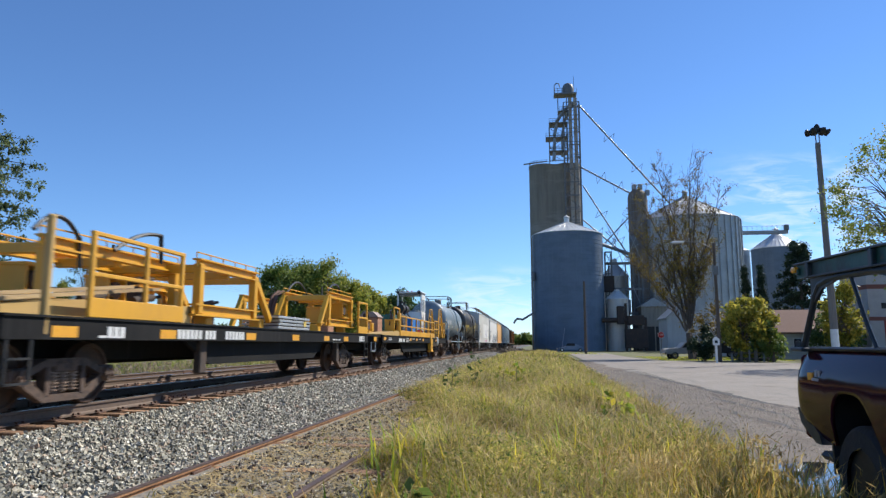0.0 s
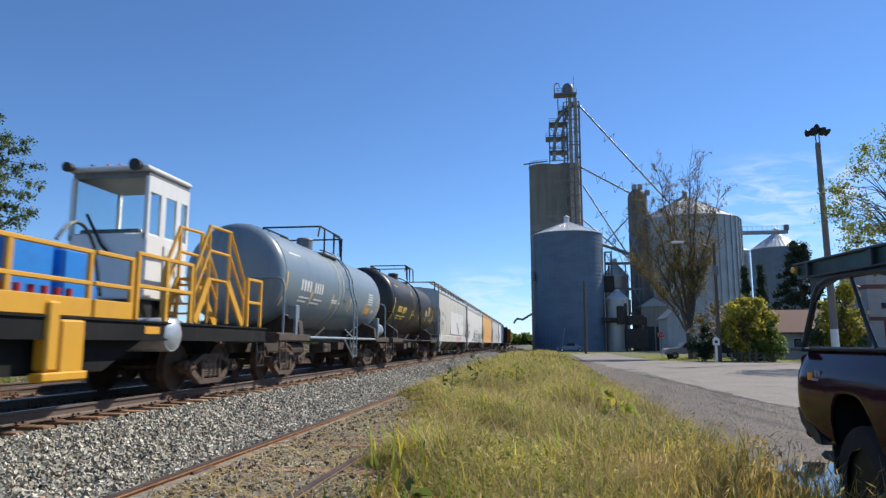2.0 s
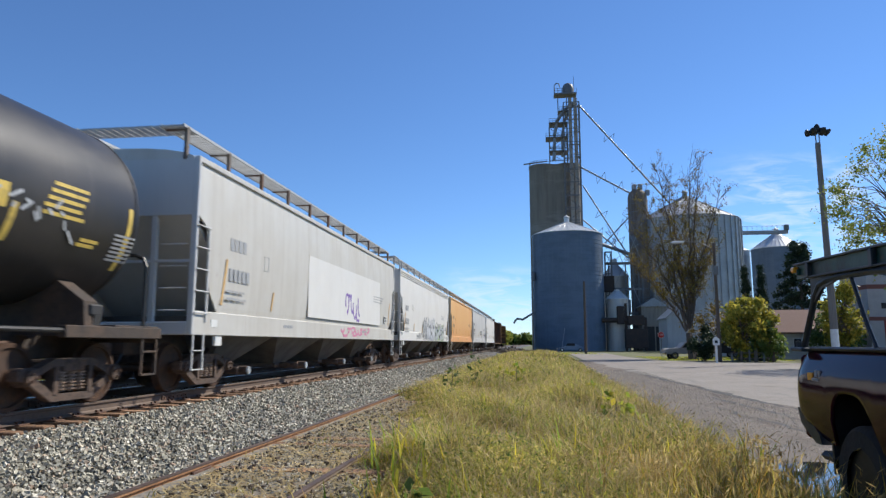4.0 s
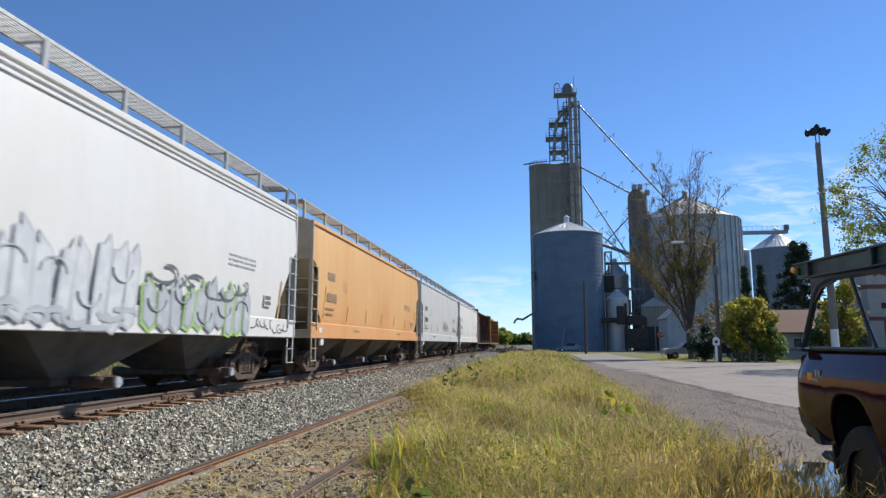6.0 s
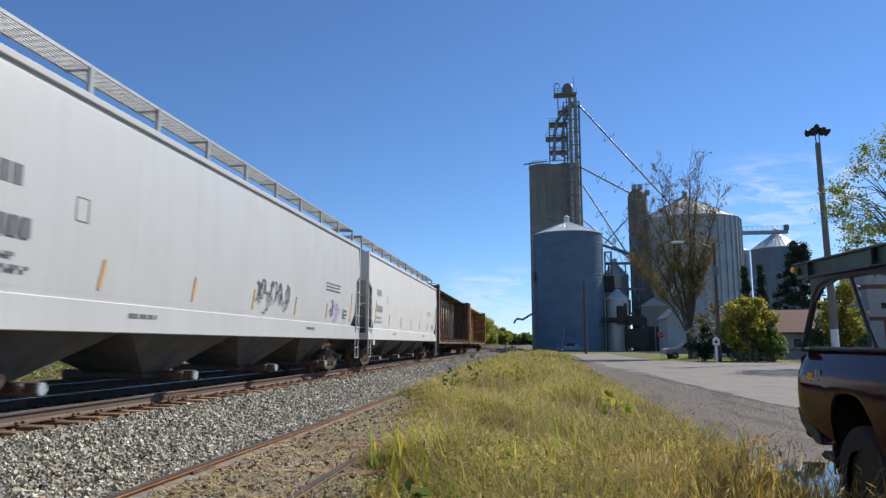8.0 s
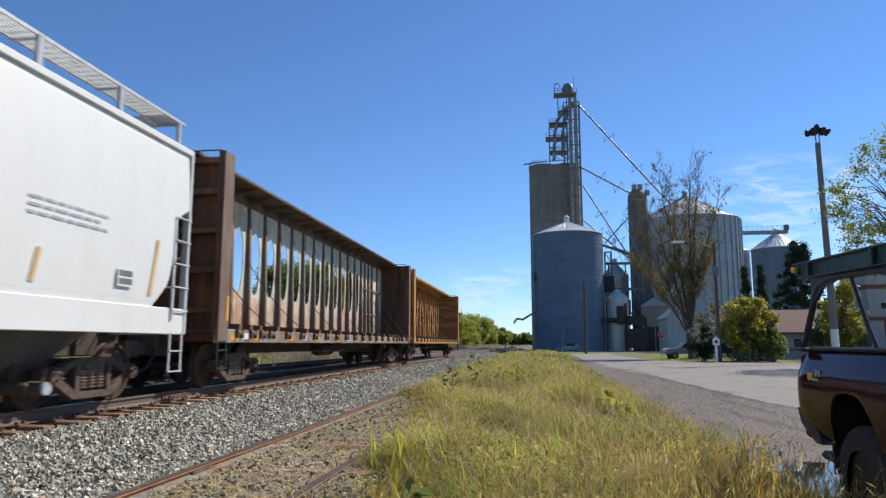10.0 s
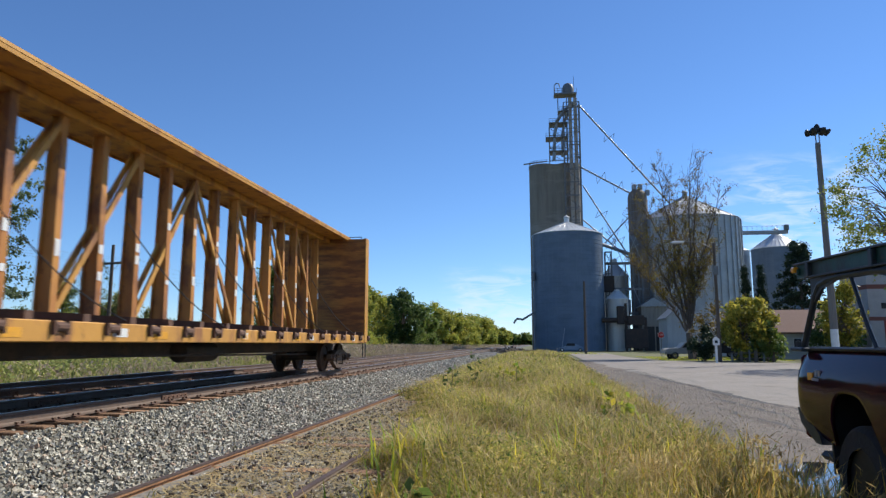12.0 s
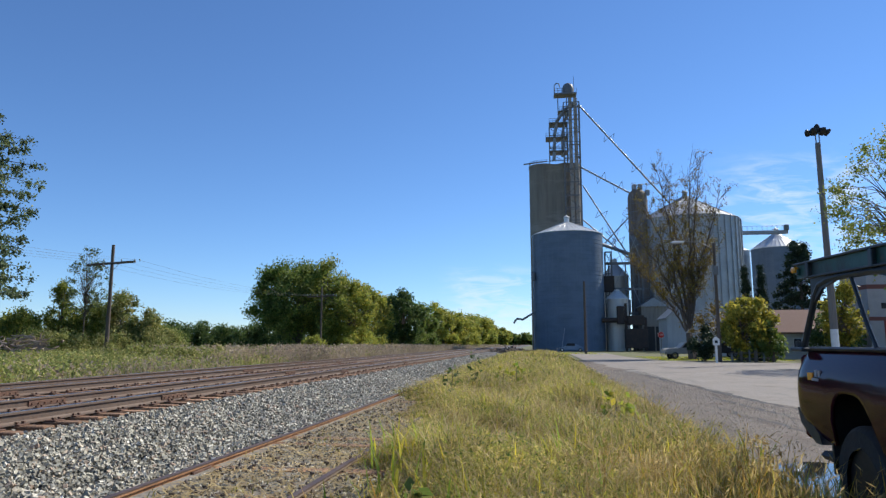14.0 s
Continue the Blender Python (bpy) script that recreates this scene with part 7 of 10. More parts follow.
    for x in (x0, x1 - 0.08):
        for y in (y0, y1 - 0.08):
            bm = B()
            box(bm, (x, y, zb + 0.85), (x + 0.08, y + 0.08, zt - 0.2))
            part("pillar", bm, M_CABWHITE, cab)
    bm = B()
    box(bm, (x1 - 0.059, y0 + 0.079, zt - 0.50), (x1 - 0.002, y1 - 0.079, zt - 0.19))
    part("header_panel", bm, M_CABWHITE, cab, "white panel over the side windows")
    for y in (y0 + 0.50, y0 + 1.08):
        bm = B()
        box(bm, (x1 - 0.06, y - 0.04, zb + 0.85), (x1, y + 0.14, zt - 0.2))
        part("pillar", bm, M_CABWHITE, cab)
    bm = B()
    box(bm, (x0 - 0.05, y0 - 0.12, zt - 0.10), (x1 + 0.03, y1 + 0.04, zt), 0.03)
    part("roof", bm, M_CABWHITE, cab)
    # Dark sheet below the roof stands in for the shade inside the cab.
    bm = B()
    box(bm, (x0 + 0.02, y0 + 0.02, zt - 0.22), (x1 - 0.02, y1 - 0.02, zt - 0.10))
    part("ceiling_shade_sheet", bm, M_STEELDARK, cab, "dark sheet put in for the shade under the cab roof")
    bm = B()
    box(bm, (x1 + 0.001, y0 + 0.60, zb - 0.5), (x1 + 0.03, y0 + 1.08, zb + 0.80), 0.01)
    part("door", bm, M_CABWHITE, cab)
    for a, b in (((x0 + 0.08, y0 + 0.02, zb + 0.87), (x1 - 0.08, y0 + 0.03, zt - 0.22)), ((x0 + 0.08, y1 - 0.03, zb + 0.87), (x1 - 0.08, y1 - 0.02, zt - 0.22)), ((x0 + 0.02, y0 + 0.08, zb + 0.87), (x0 + 0.03, y1 - 0.08, zt - 0.22)),
                 ((x1 - 0.03, y0 + 0.08, zb + 0.87), (x1 - 0.02, y0 + 0.5, zt - 0.22)), ((x1 - 0.03, y0 + 1.18, zb + 0.87), (x1 - 0.02, y1 - 0.08, zt - 0.22))):
        bm = B()
        box(bm, a, b)
        g = part("window_pane", bm, M_GLASS, cab, "clear cab window")
        g.visible_shadow = False
    bm = B()
    box(bm, (x1 - 0.025, y0 + 0.62, zb + 1.0), (x1 - 0.015, y0 + 1.06, zt - 0.22))
    g = part("window_pane", bm, M_GLASS, cab, "clear door window")
    g.visible_shadow = False
    bm = B()
    box(bm, (x0 + 0.15, y0 + 0.1, zb + 0.8), (x1 - 0.2, y0 + 0.5, zb + 1.08), 0.04)
    part("console", bm, M_STEELDARK, cab, "grey control console")
    bm = B()
    path(bm, [(x0 + 0.4, y0 - 0.03, zb + 1.35), (x0 + 0.75, y0 - 0.05, zb + 0.75), (x0 + 0.95, y0 - 0.05, zb + 0.55)], 0.03, 6)
    part("wiper", bm, M_BLACK, cab)
    for x, r in ((x0 + 0.08, 0.10), (x1 - 0.15, 0.12)):
        bm = B()
        rod(bm, (x, y0 - 0.30, zt - 0.05), (x, y0 - 0.12, zt - 0.02), r, r * 0.7, 12)
        part("work_lamp", bm, M_BLACK, cab, "black work lamp")
    for x in (x0 + 0.35, x0 + 0.7, x0 + 0.95):
        bm = B()
        rod(bm, (x, y0 + 0.1, zt), (x, y0 + 0.1, zt + 0.08), 0.06, 0.03, 8)
        part("roof_light", bm, M_RED if x > x0 + 0.6 else M_BLACK, cab)
    bm = B()
    box(bm, (x0 + 0.05, y0 + 0.05, 1.27), (x1 - 0.1, y1 - 0.05, zb), 0.02)
    part("cab_base", bm, M_BLACK, cab)
    # railings and stair at the rear
    railing(car, 1.44, L(-62.35), L(-61.42), 1.27, 2.24, [L(-61.46)], M_YELLOW, 0.26)
    railing(car, 1.44, L(-61.34), L(-59.58), 1.27, 2.36, [L(-61.3), L(-60.45), L(-59.62)], M_YELLOW, 0.0)
    railing(car, 1.44, L(-57.2), L(-56.4), 1.27, 2.34, [L(-57.15), L(-56.45)], M_YELLOW, 0.0)
    st = thing_part("crossover_stair", car)
    tagged(st, "steep yellow crossover stair with handrails")
    for x in (0.80, 1.42):
        for a, b in (((x, L(-59.42), 1.3), (x, L(-58.92), 2.15)), ((x, L(-58.12), 2.15), (x, L(-57.36), 1.3))):
            bm = B()
            bar(bm, a, b, 0.16, 0.05, (1, 0, 0))
            part("stringer", bm, M_YELLOW, st)
        for pts in ([(x, L(-59.46), 1.3), (x, L(-59.46), 2.25), (x, L(-58.94), 3.18), (x, L(-58.06), 3.20), (x, L(-57.32), 2.25), (x, L(-57.32), 1.3)],
                    [(x, L(-58.94), 1.3), (x, L(-58.94), 3.16)], [(x, L(-58.08), 1.3), (x, L(-58.08), 3.18)], [(x, L(-59.44), 1.85), (x, L(-58.94), 2.70), (x, L(-58.06), 2.70), (x, L(-57.34), 1.85)]):
            bm = B()
            path(bm, pts, 0.032, 7)
            part("handrail", bm, M_YELLOW, st)
    for k in range(4):
        z = 1.45 + 0.19 * k
        bm = B()
        box(bm, (0.80, L(-59.36) + 0.12 * k, z), (1.42, L(-59.18) + 0.12 * k, z + 0.03))
        part("tread", bm, M_YELLOW, st)
    bm = B()
    box(bm, (0.80, L(-58.94), 2.14), (1.42, L(-58.08), 2.18))
    part("landing", bm, M_YELLOW, st)
        # outrigger bracket and air drum low on the side
    for y0, y1, z0, z1 in ((-63.35, -63.12, 0.55, 1.45), (-63.10, -62.62, 0.50, 1.22)):
        bm = B()
        box(bm, (1.36, L(y0), z0), (1.56, L(y1), z1), 0.03)
        part("outrigger_post", bm, M_YELLOW, car, "yellow outrigger post")
    bm = B()
    box(bm, (1.38, L(-63.42), 0.42), (1.58, L(-62.55), 0.54), 0.02)
    part("outrigger_foot", bm, M_YELLOW, car)
    bm = B()
    rod(bm, (0.6, L(-60.25), 1.06), (1.50, L(-60.25), 1.06), 0.29, seg=22)
    rod(bm, (1.50, L(-60.25), 1.06), (1.56, L(-60.25), 1.06), 0.27, 0.18, 22)
    part("air_drum", bm, M_GALVPLATE, car, "pale air drum", True)
    hose(car, arc((1.3, L(-63.0), 2.3), (1.3, L(-62.2), 2.3), 0.3) + [Vector((1.3, L(-62.0), 1.6))], 0.025)
    for y in (-75.7, -69.8, -68.0, -65.9, -60.9):
        reflectors(car, M_REFLECT, 1.503, [L(y)], 1.06, 0.42, 0.12, 0, "amber reflector")
    sill_marks(car, h, [(L(-72.75), 0.75), (L(-71.8), 0.5)], M_MARKWHITE, 0.2)
    for y, n, w in ((-75.0, 2, 0.7), (-71.0, 3, 0.9), (-69.4, 1, 0.9), (-67.2, 1, 0.6)):
        lines_of_text(car, M_MARKWHITE, 1.503, L(y), 1.17, n, w, 0.04, 0.03, int(-y))
    return car


build_flat_2()
# ---------------------------------------------------------------- pickup truck beside the verge
def car_paint(name, col, rough=0.25):
    m = mat(name, col, [(tuple(c * 0.7 for c in col), 1.2, 0.45, 0.7, 0.5), ((0.10, 0.085, 0.07), (3, 3, 1), 0.6, 0.8, 0.25)], rough, 0.0, 0.0, 5, coat=0.0, rvar=0.03, spec=0.17)
    return m


M_TRUCK = car_paint("dark_maroon_truck_paint", (0.042, 0.009, 0.018), 0.10)
M_TYRE = mat("dusty_tyre", (0.022, 0.021, 0.02), [((0.06, 0.052, 0.045), 5.0, 0.45, 0.65, 0.6)], 0.85, bump=0.3, bscale=30)
M_CHROME = mat("dull_chrome", (0.45, 0.45, 0.46), [((0.25, 0.23, 0.21), 5.0, 0.5, 0.7, 0.5)], 0.25, 1.0)
M_RACKGREEN = mat("chipped_green_rack_paint", (0.007, 0.06, 0.05), [((0.03, 0.035, 0.035), 3.5, 0.42, 0.58, 0.8), ((0.16, 0.09, 0.05), 8.0, 0.62, 0.72, 0.7)], 0.5, 0.2, 0.1, 20)
M_RACKDARK = mat("dark_rack_steel", (0.03, 0.04, 0.05), [((0.07, 0.06, 0.055), 4.0, 0.5, 0.7, 0.6)], 0.5, 0.3)
M_TAIL = mat("red_tail_lens", (0.35, 0.015, 0.01), (), 0.15)
M_AMBER = mat("amber_marker_lens", (0.80, 0.33, 0.02), (), 0.2)


def wheel_part(parent, name, x, y, r, w, m_rim, at=None):
    bm = B()
    seg, prof = 28, [(r * 0.60, -w / 2), (r * 0.90, -w / 2), (r * 0.98, -w / 2 + 0.03), (r, -w / 4), (r, w / 4), (r * 0.98, w / 2 - 0.03), (r * 0.90, w / 2), (r * 0.60, w / 2)]
    rings = [[bm.verts.new((x + q, y + p * math.cos(2 * math.pi * k / seg), r + p * math.sin(2 * math.pi * k / seg))) for k in range(seg)] for p, q in prof]
    fs = []
    for a, b in zip(rings, rings[1:]):
        fs += [bm.faces.new((a[k], a[(k + 1) % seg], b[(k + 1) % seg], b[k])) for k in range(seg)]
    bmesh.ops.recalc_face_normals(bm, faces=fs)
    t = part(name, bm, M_TYRE, parent, "black tyre", True)
    bm = B()
    rod(bm, (x - w * 0.38, y, r), (x + w * 0.38, y, r), r * 0.61, seg=24)
    part("rim", bm, m_rim, t, "steel wheel rim")
    return t


def build_pickup():
    """A pickup parked with its tail towards the grain plant; only the bed side shows."""
    tr = thing("pickup_truck", "dark maroon pickup truck with a green overhead rack", "truck", "", "", pose(2.31, 6.70, 0.0, 0, 0, 0))
    # local: x to the truck's inner side, y runs forward as negative; the bed's lit-away side is x = 0
    L, W = 5.6, 1.95

    def skin(y, z):
        """How far the body side stands in from its widest line."""
        f = (z - 0.6) / 0.82
        bulge = 0.03 * math.sin(math.pi * min(max(f, 0), 1)) 
        tuck = 0.07 * max(0, 1 + y / 0.24) ** 2 if y > -0.24 else 0
        return 0.07 - bulge + tuck + 0.10 * max(0, (z - 1.16) / 0.30) ** 1.8 + 0.06 * max(0, (1.10 - z) / 0.5) ** 2

    def side(xa, inward):
        bm = B()
        rows = 16
        ys = [0.0, -0.03, -0.08, -0.15, -0.22, -0.30] + [-0.38 - 0.05 * k for k in range(28)] + [-1.9, -2.35, -2.37, -3.4, -4.4, -5.5, -5.6]
        ax, ar = -1.14, 0.42                          # wheel arch
        grid = []
        for y in ys:
            bot = float(np.interp(y, (-0.95, -0.5, -0.12), (0.64, 0.72, 0.90)))
            d = abs(y - ax)
            if d < ar:
                bot = max(bot, 0.40 + 0.72 * (1 - (d / ar) ** 3.4) ** 0.5)
            grid.append([bm.verts.new((xa + inward * skin(y, bot + (1.46 - bot) * k / rows), y + (0.03 * (bot - 1.0) if y > -0.1 else 0), bot + (1.46 - bot) * k / rows)) for k in range(rows + 1)])
        fs = []
        for i in range(len(ys) - 1):
            for k in range(rows):
                fs.append(bm.faces.new((grid[i][k], grid[i + 1][k], grid[i + 1][k + 1], grid[i][k + 1])))
        bmesh.ops.recalc_face_normals(bm, faces=fs)
        ob = part("bed_side", bm, M_TRUCK, tr, "glossy maroon bed side with a wheel arch", True)
        so = ob.modifiers.new("sheet", "SOLIDIFY")
        so.thickness = 0.03
        return ob
    side(0.0, 1.0)
    side(W, -1.0)
    for xa, s in ((0.06, 1), (W - 0.06, -1)):
        bm = B()
        box(bm, (xa + s * 0.06, -2.36, 1.44), (xa + s * 0.15, -0.06, 1.475), 0.015)
        part("bed_rail", bm, M_RACKDARK, tr, "dark bed rail cap")
        bm = B()
        box(bm, (xa + s * 0.36, -1.62, 0.45), (xa + s * 0.46, -0.66, 1.16), 0.03)
        box(bm, (xa + s * 0.06, -1.62, 1.13), (xa + s * 0.46, -0.66, 1.17), 0.01)
        box(bm, (xa + s * 0.04, -0.69, 0.45), (xa + s * 0.46, -0.66, 1.17))
        box(bm, (xa + s * 0.04, -1.66, 0.45), (xa + s * 0.46, -1.62, 1.17))
        part("inner_wheelhouse", bm, M_BLACK, tr)
    bm = B()
    box(bm, (0.14, -0.06, 0.66), (W - 0.14, 0.0, 1.40), 0.03)
    part("tailgate", bm, M_TRUCK, tr)
    bm = B()
    box(bm, (0.54, -2.36, 0.78), (W - 0.54, -0.06, 0.84))
    part("bed_floor", bm, M_BLACK, tr)
    for x in (0.14, W - 0.26):
        bm = B()
        box(bm, (x, -0.05, 0.92), (x + 0.12, 0.012, 1.34), 0.03)
        part("tail_light", bm, M_TAIL, tr, "red tail light")
    bm = B()
    prism(bm, [(-0.06, 0.93), (-0.12, 0.80), (-0.42, 0.66), (-0.54, 0.66), (-0.50, 0.74), (-0.16, 0.93)], "x", 0.07, W - 0.07)
    part("bumper", bm, M_RACKDARK, tr, "dark step bumper")
    bm = B()
    box(bm, (0.10, -0.72, 0.53), (0.24, -0.40, 0.60), 0.03)
    part("bumper_step", bm, M_BLACK, tr)
    bm = B()
    box(bm, (0.55, -5.3, 0.42), (W - 0.55, -0.1, 0.62), 0.03)
    part("chassis", bm, M_BLACK, tr)
    for y in (-1.14, -4.55):
        for x, s in ((0.24, 1), (W - 0.24, -1)):
            wheel_part(tr, "wheel", x, y, 0.445, 0.27, M_BLACK)
    # cab, out of the picture to the side
    bm = B()
    prism(bm, [(-2.42, 1.40), (-2.55, 1.88), (-3.6, 1.90), (-4.2, 1.44), (-5.55, 1.30), (-5.6, 0.7), (-2.42, 0.7)], "x", 0.12, W - 0.12)
    part("cab", bm, M_TRUCK, tr)
    for x in (0.113, W - 0.113):
        bm = B()
        prism(bm, [(-2.62, 1.46), (-2.70, 1.80), (-3.5, 1.82), (-4.0, 1.48)], "x", x - 0.006, x + 0.006)
        part("side_window", bm, M_BLACK, tr, "dark side window")
    # bed badge, plain shapes
    for k, (y, z, w, hh, mm) in enumerate(((-0.44, 1.22, 0.10, 0.07, M_AMBER), (-0.545, 1.245, 0.045, 0.065, M_MARKGREY), (-0.61, 1.245, 0.035, 0.065, M_MARKGREY), (-0.55, 1.20, 0.13, 0.022, M_MARKGREY))):
        bm = B()
        box(bm, (skin(y, z) - 0.006, y - w / 2, z - hh / 2), (skin(y, z) + 0.012, y + w / 2, z + hh / 2), 0.002)
        part("badge", bm, mm, tr, "small badge shape on the bed side")
    # overhead rack: green web between dark flanges, bent tube legs
    rk = thing_part("overhead_rack", tr)
    tagged(rk, "chipped green steel rack over the bed")
    rk.matrix_basis = pose(0, 0.045, 0.0, 1.5, 0, 0)
    for x in (0.14, W - 0.14):
        bm = B()
        box(bm, (x - 0.014, -5.2, 2.10), (x + 0.014, -0.10, 2.225))
        bw = part("rack_beam", bm, M_RACKGREEN, rk, "chipped green rack beam")
        for z in (2.088, 2.222):
            bm = B()
            box(bm, (x - 0.045, -5.2, z), (x + 0.045, -0.34 if z < 2.1 else -0.10, z + 0.018), 0.004)
            part("flange", bm, M_RACKDARK, bw)
        for y in (-0.42, -1.55, -3.2):
            bm = B()
            box(bm, (x - 0.05, y - 0.03, 2.09), (x + 0.05, y + 0.03, 2.222), 0.006)
            part("stiffener_plate", bm, M_RACKDARK, bw)
        for s, off in ((1, 0.0), (-1, -2.45)):
            def yy(v):
                return off + s * v
            bm = B()
            path(bm, [(x, yy(-0.13), 1.47), (x, yy(-0.24), 1.63), (x, yy(-0.36), 1.80), (x, yy(-0.46), 1.94), (x, yy(-0.56), 2.02), (x, yy(-0.75), 2.055), (x, yy(-1.0), 2.065), (x, yy(-1.24), 2.065)], 0.028, 8)
            part("rack_leg", bm, M_RACKDARK, rk, "bent dark tube leg")
            bm = B()
            prism(bm, [(yy(-0.40), 2.09), (yy(-0.38), 1.86), (yy(-0.46), 1.88), (yy(-0.64), 1.99), (yy(-0.86), 2.03), (yy(-0.86), 2.09)], "x", x - 0.012, x + 0.012)
            part("gusset", bm, M_RACKDARK, rk)
        bm = B()
        box(bm, (x - 0.09, -0.30, 1.44), (x + 0.08, -0.04, 1.475), 0.01)
        rod(bm, (x - 0.03, -0.10, 1.47), (x - 0.03, -0.10, 1.53), 0.035, seg=8)
        part("foot_plate", bm, M_RACKDARK, rk)
        bm = B()
        path(bm, [(x, -1.14, 2.05), (x, -1.22, 1.90), (x, -1.31, 1.73), (x, -1.46, 1.50)], 0.016, 6)
        part("brace", bm, M_RACKDARK, rk)
    for y in (-0.16, -1.55, -3.2, -5.1):
        bm = B()
        box(bm, (0.1, y - 0.03, 2.13), (W - 0.1, y + 0.03, 2.19), 0.01)
        part("cross_bar", bm, M_RACKGREEN, rk)
    bm = B()
    box(bm, (0.075, -0.17, 2.155), (0.125, -0.09, 2.21), 0.012)
    part("marker_light", bm, M_AMBER, rk, "amber marker light")


build_pickup()


def build_puddle():
    bm = B()
    n = 26
    vs = []
    for k in range(n):
        a = 2 * math.pi * k / n
        r = 1 + 0.18 * math.sin(3 * a) + 0.1 * math.sin(5 * a + 1)
        vs.append(bm.verts.new((3.25 + 0.75 * r * math.cos(a), 8.1 + 1.25 * r * math.sin(a), 0.031)))
    bm.faces.new(vs)
    m = mat("still_water", (0.03, 0.028, 0.025), (), 0.03, 0.0, 0.0, rvar=0, spec=0.9)
    tagged(part("puddle", bm, m, None, "shallow puddle reflecting blue sky by the road"), "", "water", "", "structure")


build_puddle()


# ---------------------------------------------------------------- buildings and vehicles round the corner
M_SIDINGW = mat("white_clapboard", (0.66, 0.66, 0.63), [((0.50, 0.49, 0.46), (1, 1, 5), 0.45, 0.68, 0.6)], 0.6)
M_SHINGLE = mat("brown_shingles", (0.20, 0.115, 0.085), [((0.28, 0.18, 0.14), (6, 6, 14), 0.45, 0.65, 0.6)], 0.9, bump=0.3)
M_DOORRED = mat("dull_red_door", (0.30, 0.05, 0.04), [((0.22, 0.05, 0.04), 4, 0.45, 0.65, 0.5)], 0.6)
M_BRICKPALE = mat("painted_pale_brick", (0.42, 0.39, 0.37), [((0.34, 0.31, 0.29), (1.5, 1.5, 1.5), 0.45, 0.66, 0.6), ((0.50, 0.48, 0.46), (14, 14, 30), 0.5, 0.66, 0.4)], 0.85, bump=0.2, bscale=20)
M_BRICKRED = mat("red_brick_band", (0.22, 0.085, 0.06), [((0.15, 0.06, 0.045), (14, 14, 30), 0.45, 0.65, 0.6)], 0.85, bump=0.2, bscale=20)


M_SHEDGREY = mat("pale_shed_steel", (0.36, 0.38, 0.40), [((0.28, 0.29, 0.30), (2, 2, 0.3), 0.45, 0.65, 0.6)], 0.6)


def house_window(parent, a, b, frame_m=M_WHITE):
    bm = B()
    box(bm, (a[0] - 0.08, a[1] - 0.03, a[2] - 0.08), (b[0] + 0.08, a[1] + 0.02, b[2] + 0.08), 0.01)
    w = part("window", bm, frame_m, parent)
    bm = B()
    box(bm, (a[0], a[1] - 0.045, a[2]), (b[0], a[1] - 0.031, b[2]))
    part("pane", bm, mat("dark_pane", (0.02, 0.024, 0.03), (), 0.08), w, "dark glass pane")
    bm = B()
    box(bm, (a[0] - 0.1, a[1] - 0.07, a[2] - 0.13), (b[0] + 0.1, a[1] + 0.02, a[2] - 0.08))
    part("sill", bm, frame_m, w)


def build_house():
    h = thing("house", "small white clapboard house with a brown shingle roof", "house")
    bm = B()
    box(bm, (23.6, 72, -0.1), (34.5, 79, 2.6))
    part("wall", bm, M_SIDINGW, h)
    for k in range(13):
        bm = B()
        box(bm, (23.59, 71.975, 0.1 + 0.19 * k), (34.51, 72.0, 0.115 + 0.19 * k))
        part("clapboard", bm, M_SIDINGW, h)
    bm = B()
    prism(bm, [(71.5, 2.5), (75.5, 4.9), (79.5, 2.5), (79.5, 2.66), (75.5, 5.08), (71.5, 2.66)], "x", 23.2, 34.9)
    part("roof", bm, M_SHINGLE, h)
    bm = B()
    for x in (23.6, 34.4):
        prism(bm, [(72, 2.6), (75.5, 4.85), (79, 2.6)], "x", x, x + 0.1)
    part("gable", bm, M_SIDINGW, h)
    house_window(h, (25.9, 72, 1.15), (26.6, 72, 2.0))
    house_window(h, (29.5, 72, 1.0), (30.4, 72, 2.0))
    s = thing("shed", "pale metal shed with a gable roof behind the tree", "shed")
    bm = B()
    prism(bm, [(22.8, 0), (27.8, 0), (27.8, 6.0), (25.3, 8.2), (22.8, 6.0)], "y", 120, 128)
    part("wall", bm, M_SHEDGREY, s)
    bm = B()
    prism(bm, [(22.5, 5.75), (25.3, 8.25), (28.1, 5.75), (28.1, 5.95), (25.3, 8.5), (22.5, 5.95)], "y", 119.7, 128.3)
    part("roof", bm, M_GALV, s)
    a = thing("outbuilding", "low grey-roofed outbuilding between shrubs", "shed")
    bm = B()
    prism(bm, [(22.2, 0), (26.5, 0), (26.5, 3.4), (22.2, 3.4)], "y", 86, 92)
    part("wall", bm, M_SIDINGW, a)
    bm = B()
    prism(bm, [(21.9, 3.35), (24.2, 5.3), (26.8, 3.35)], "y", 85.6, 92.4)
    part("roof", bm, mat("grey_shingles", (0.22, 0.21, 0.20), [((0.15, 0.145, 0.14), (5, 5, 9), 0.45, 0.65, 0.6)], 0.9), a)


build_house()


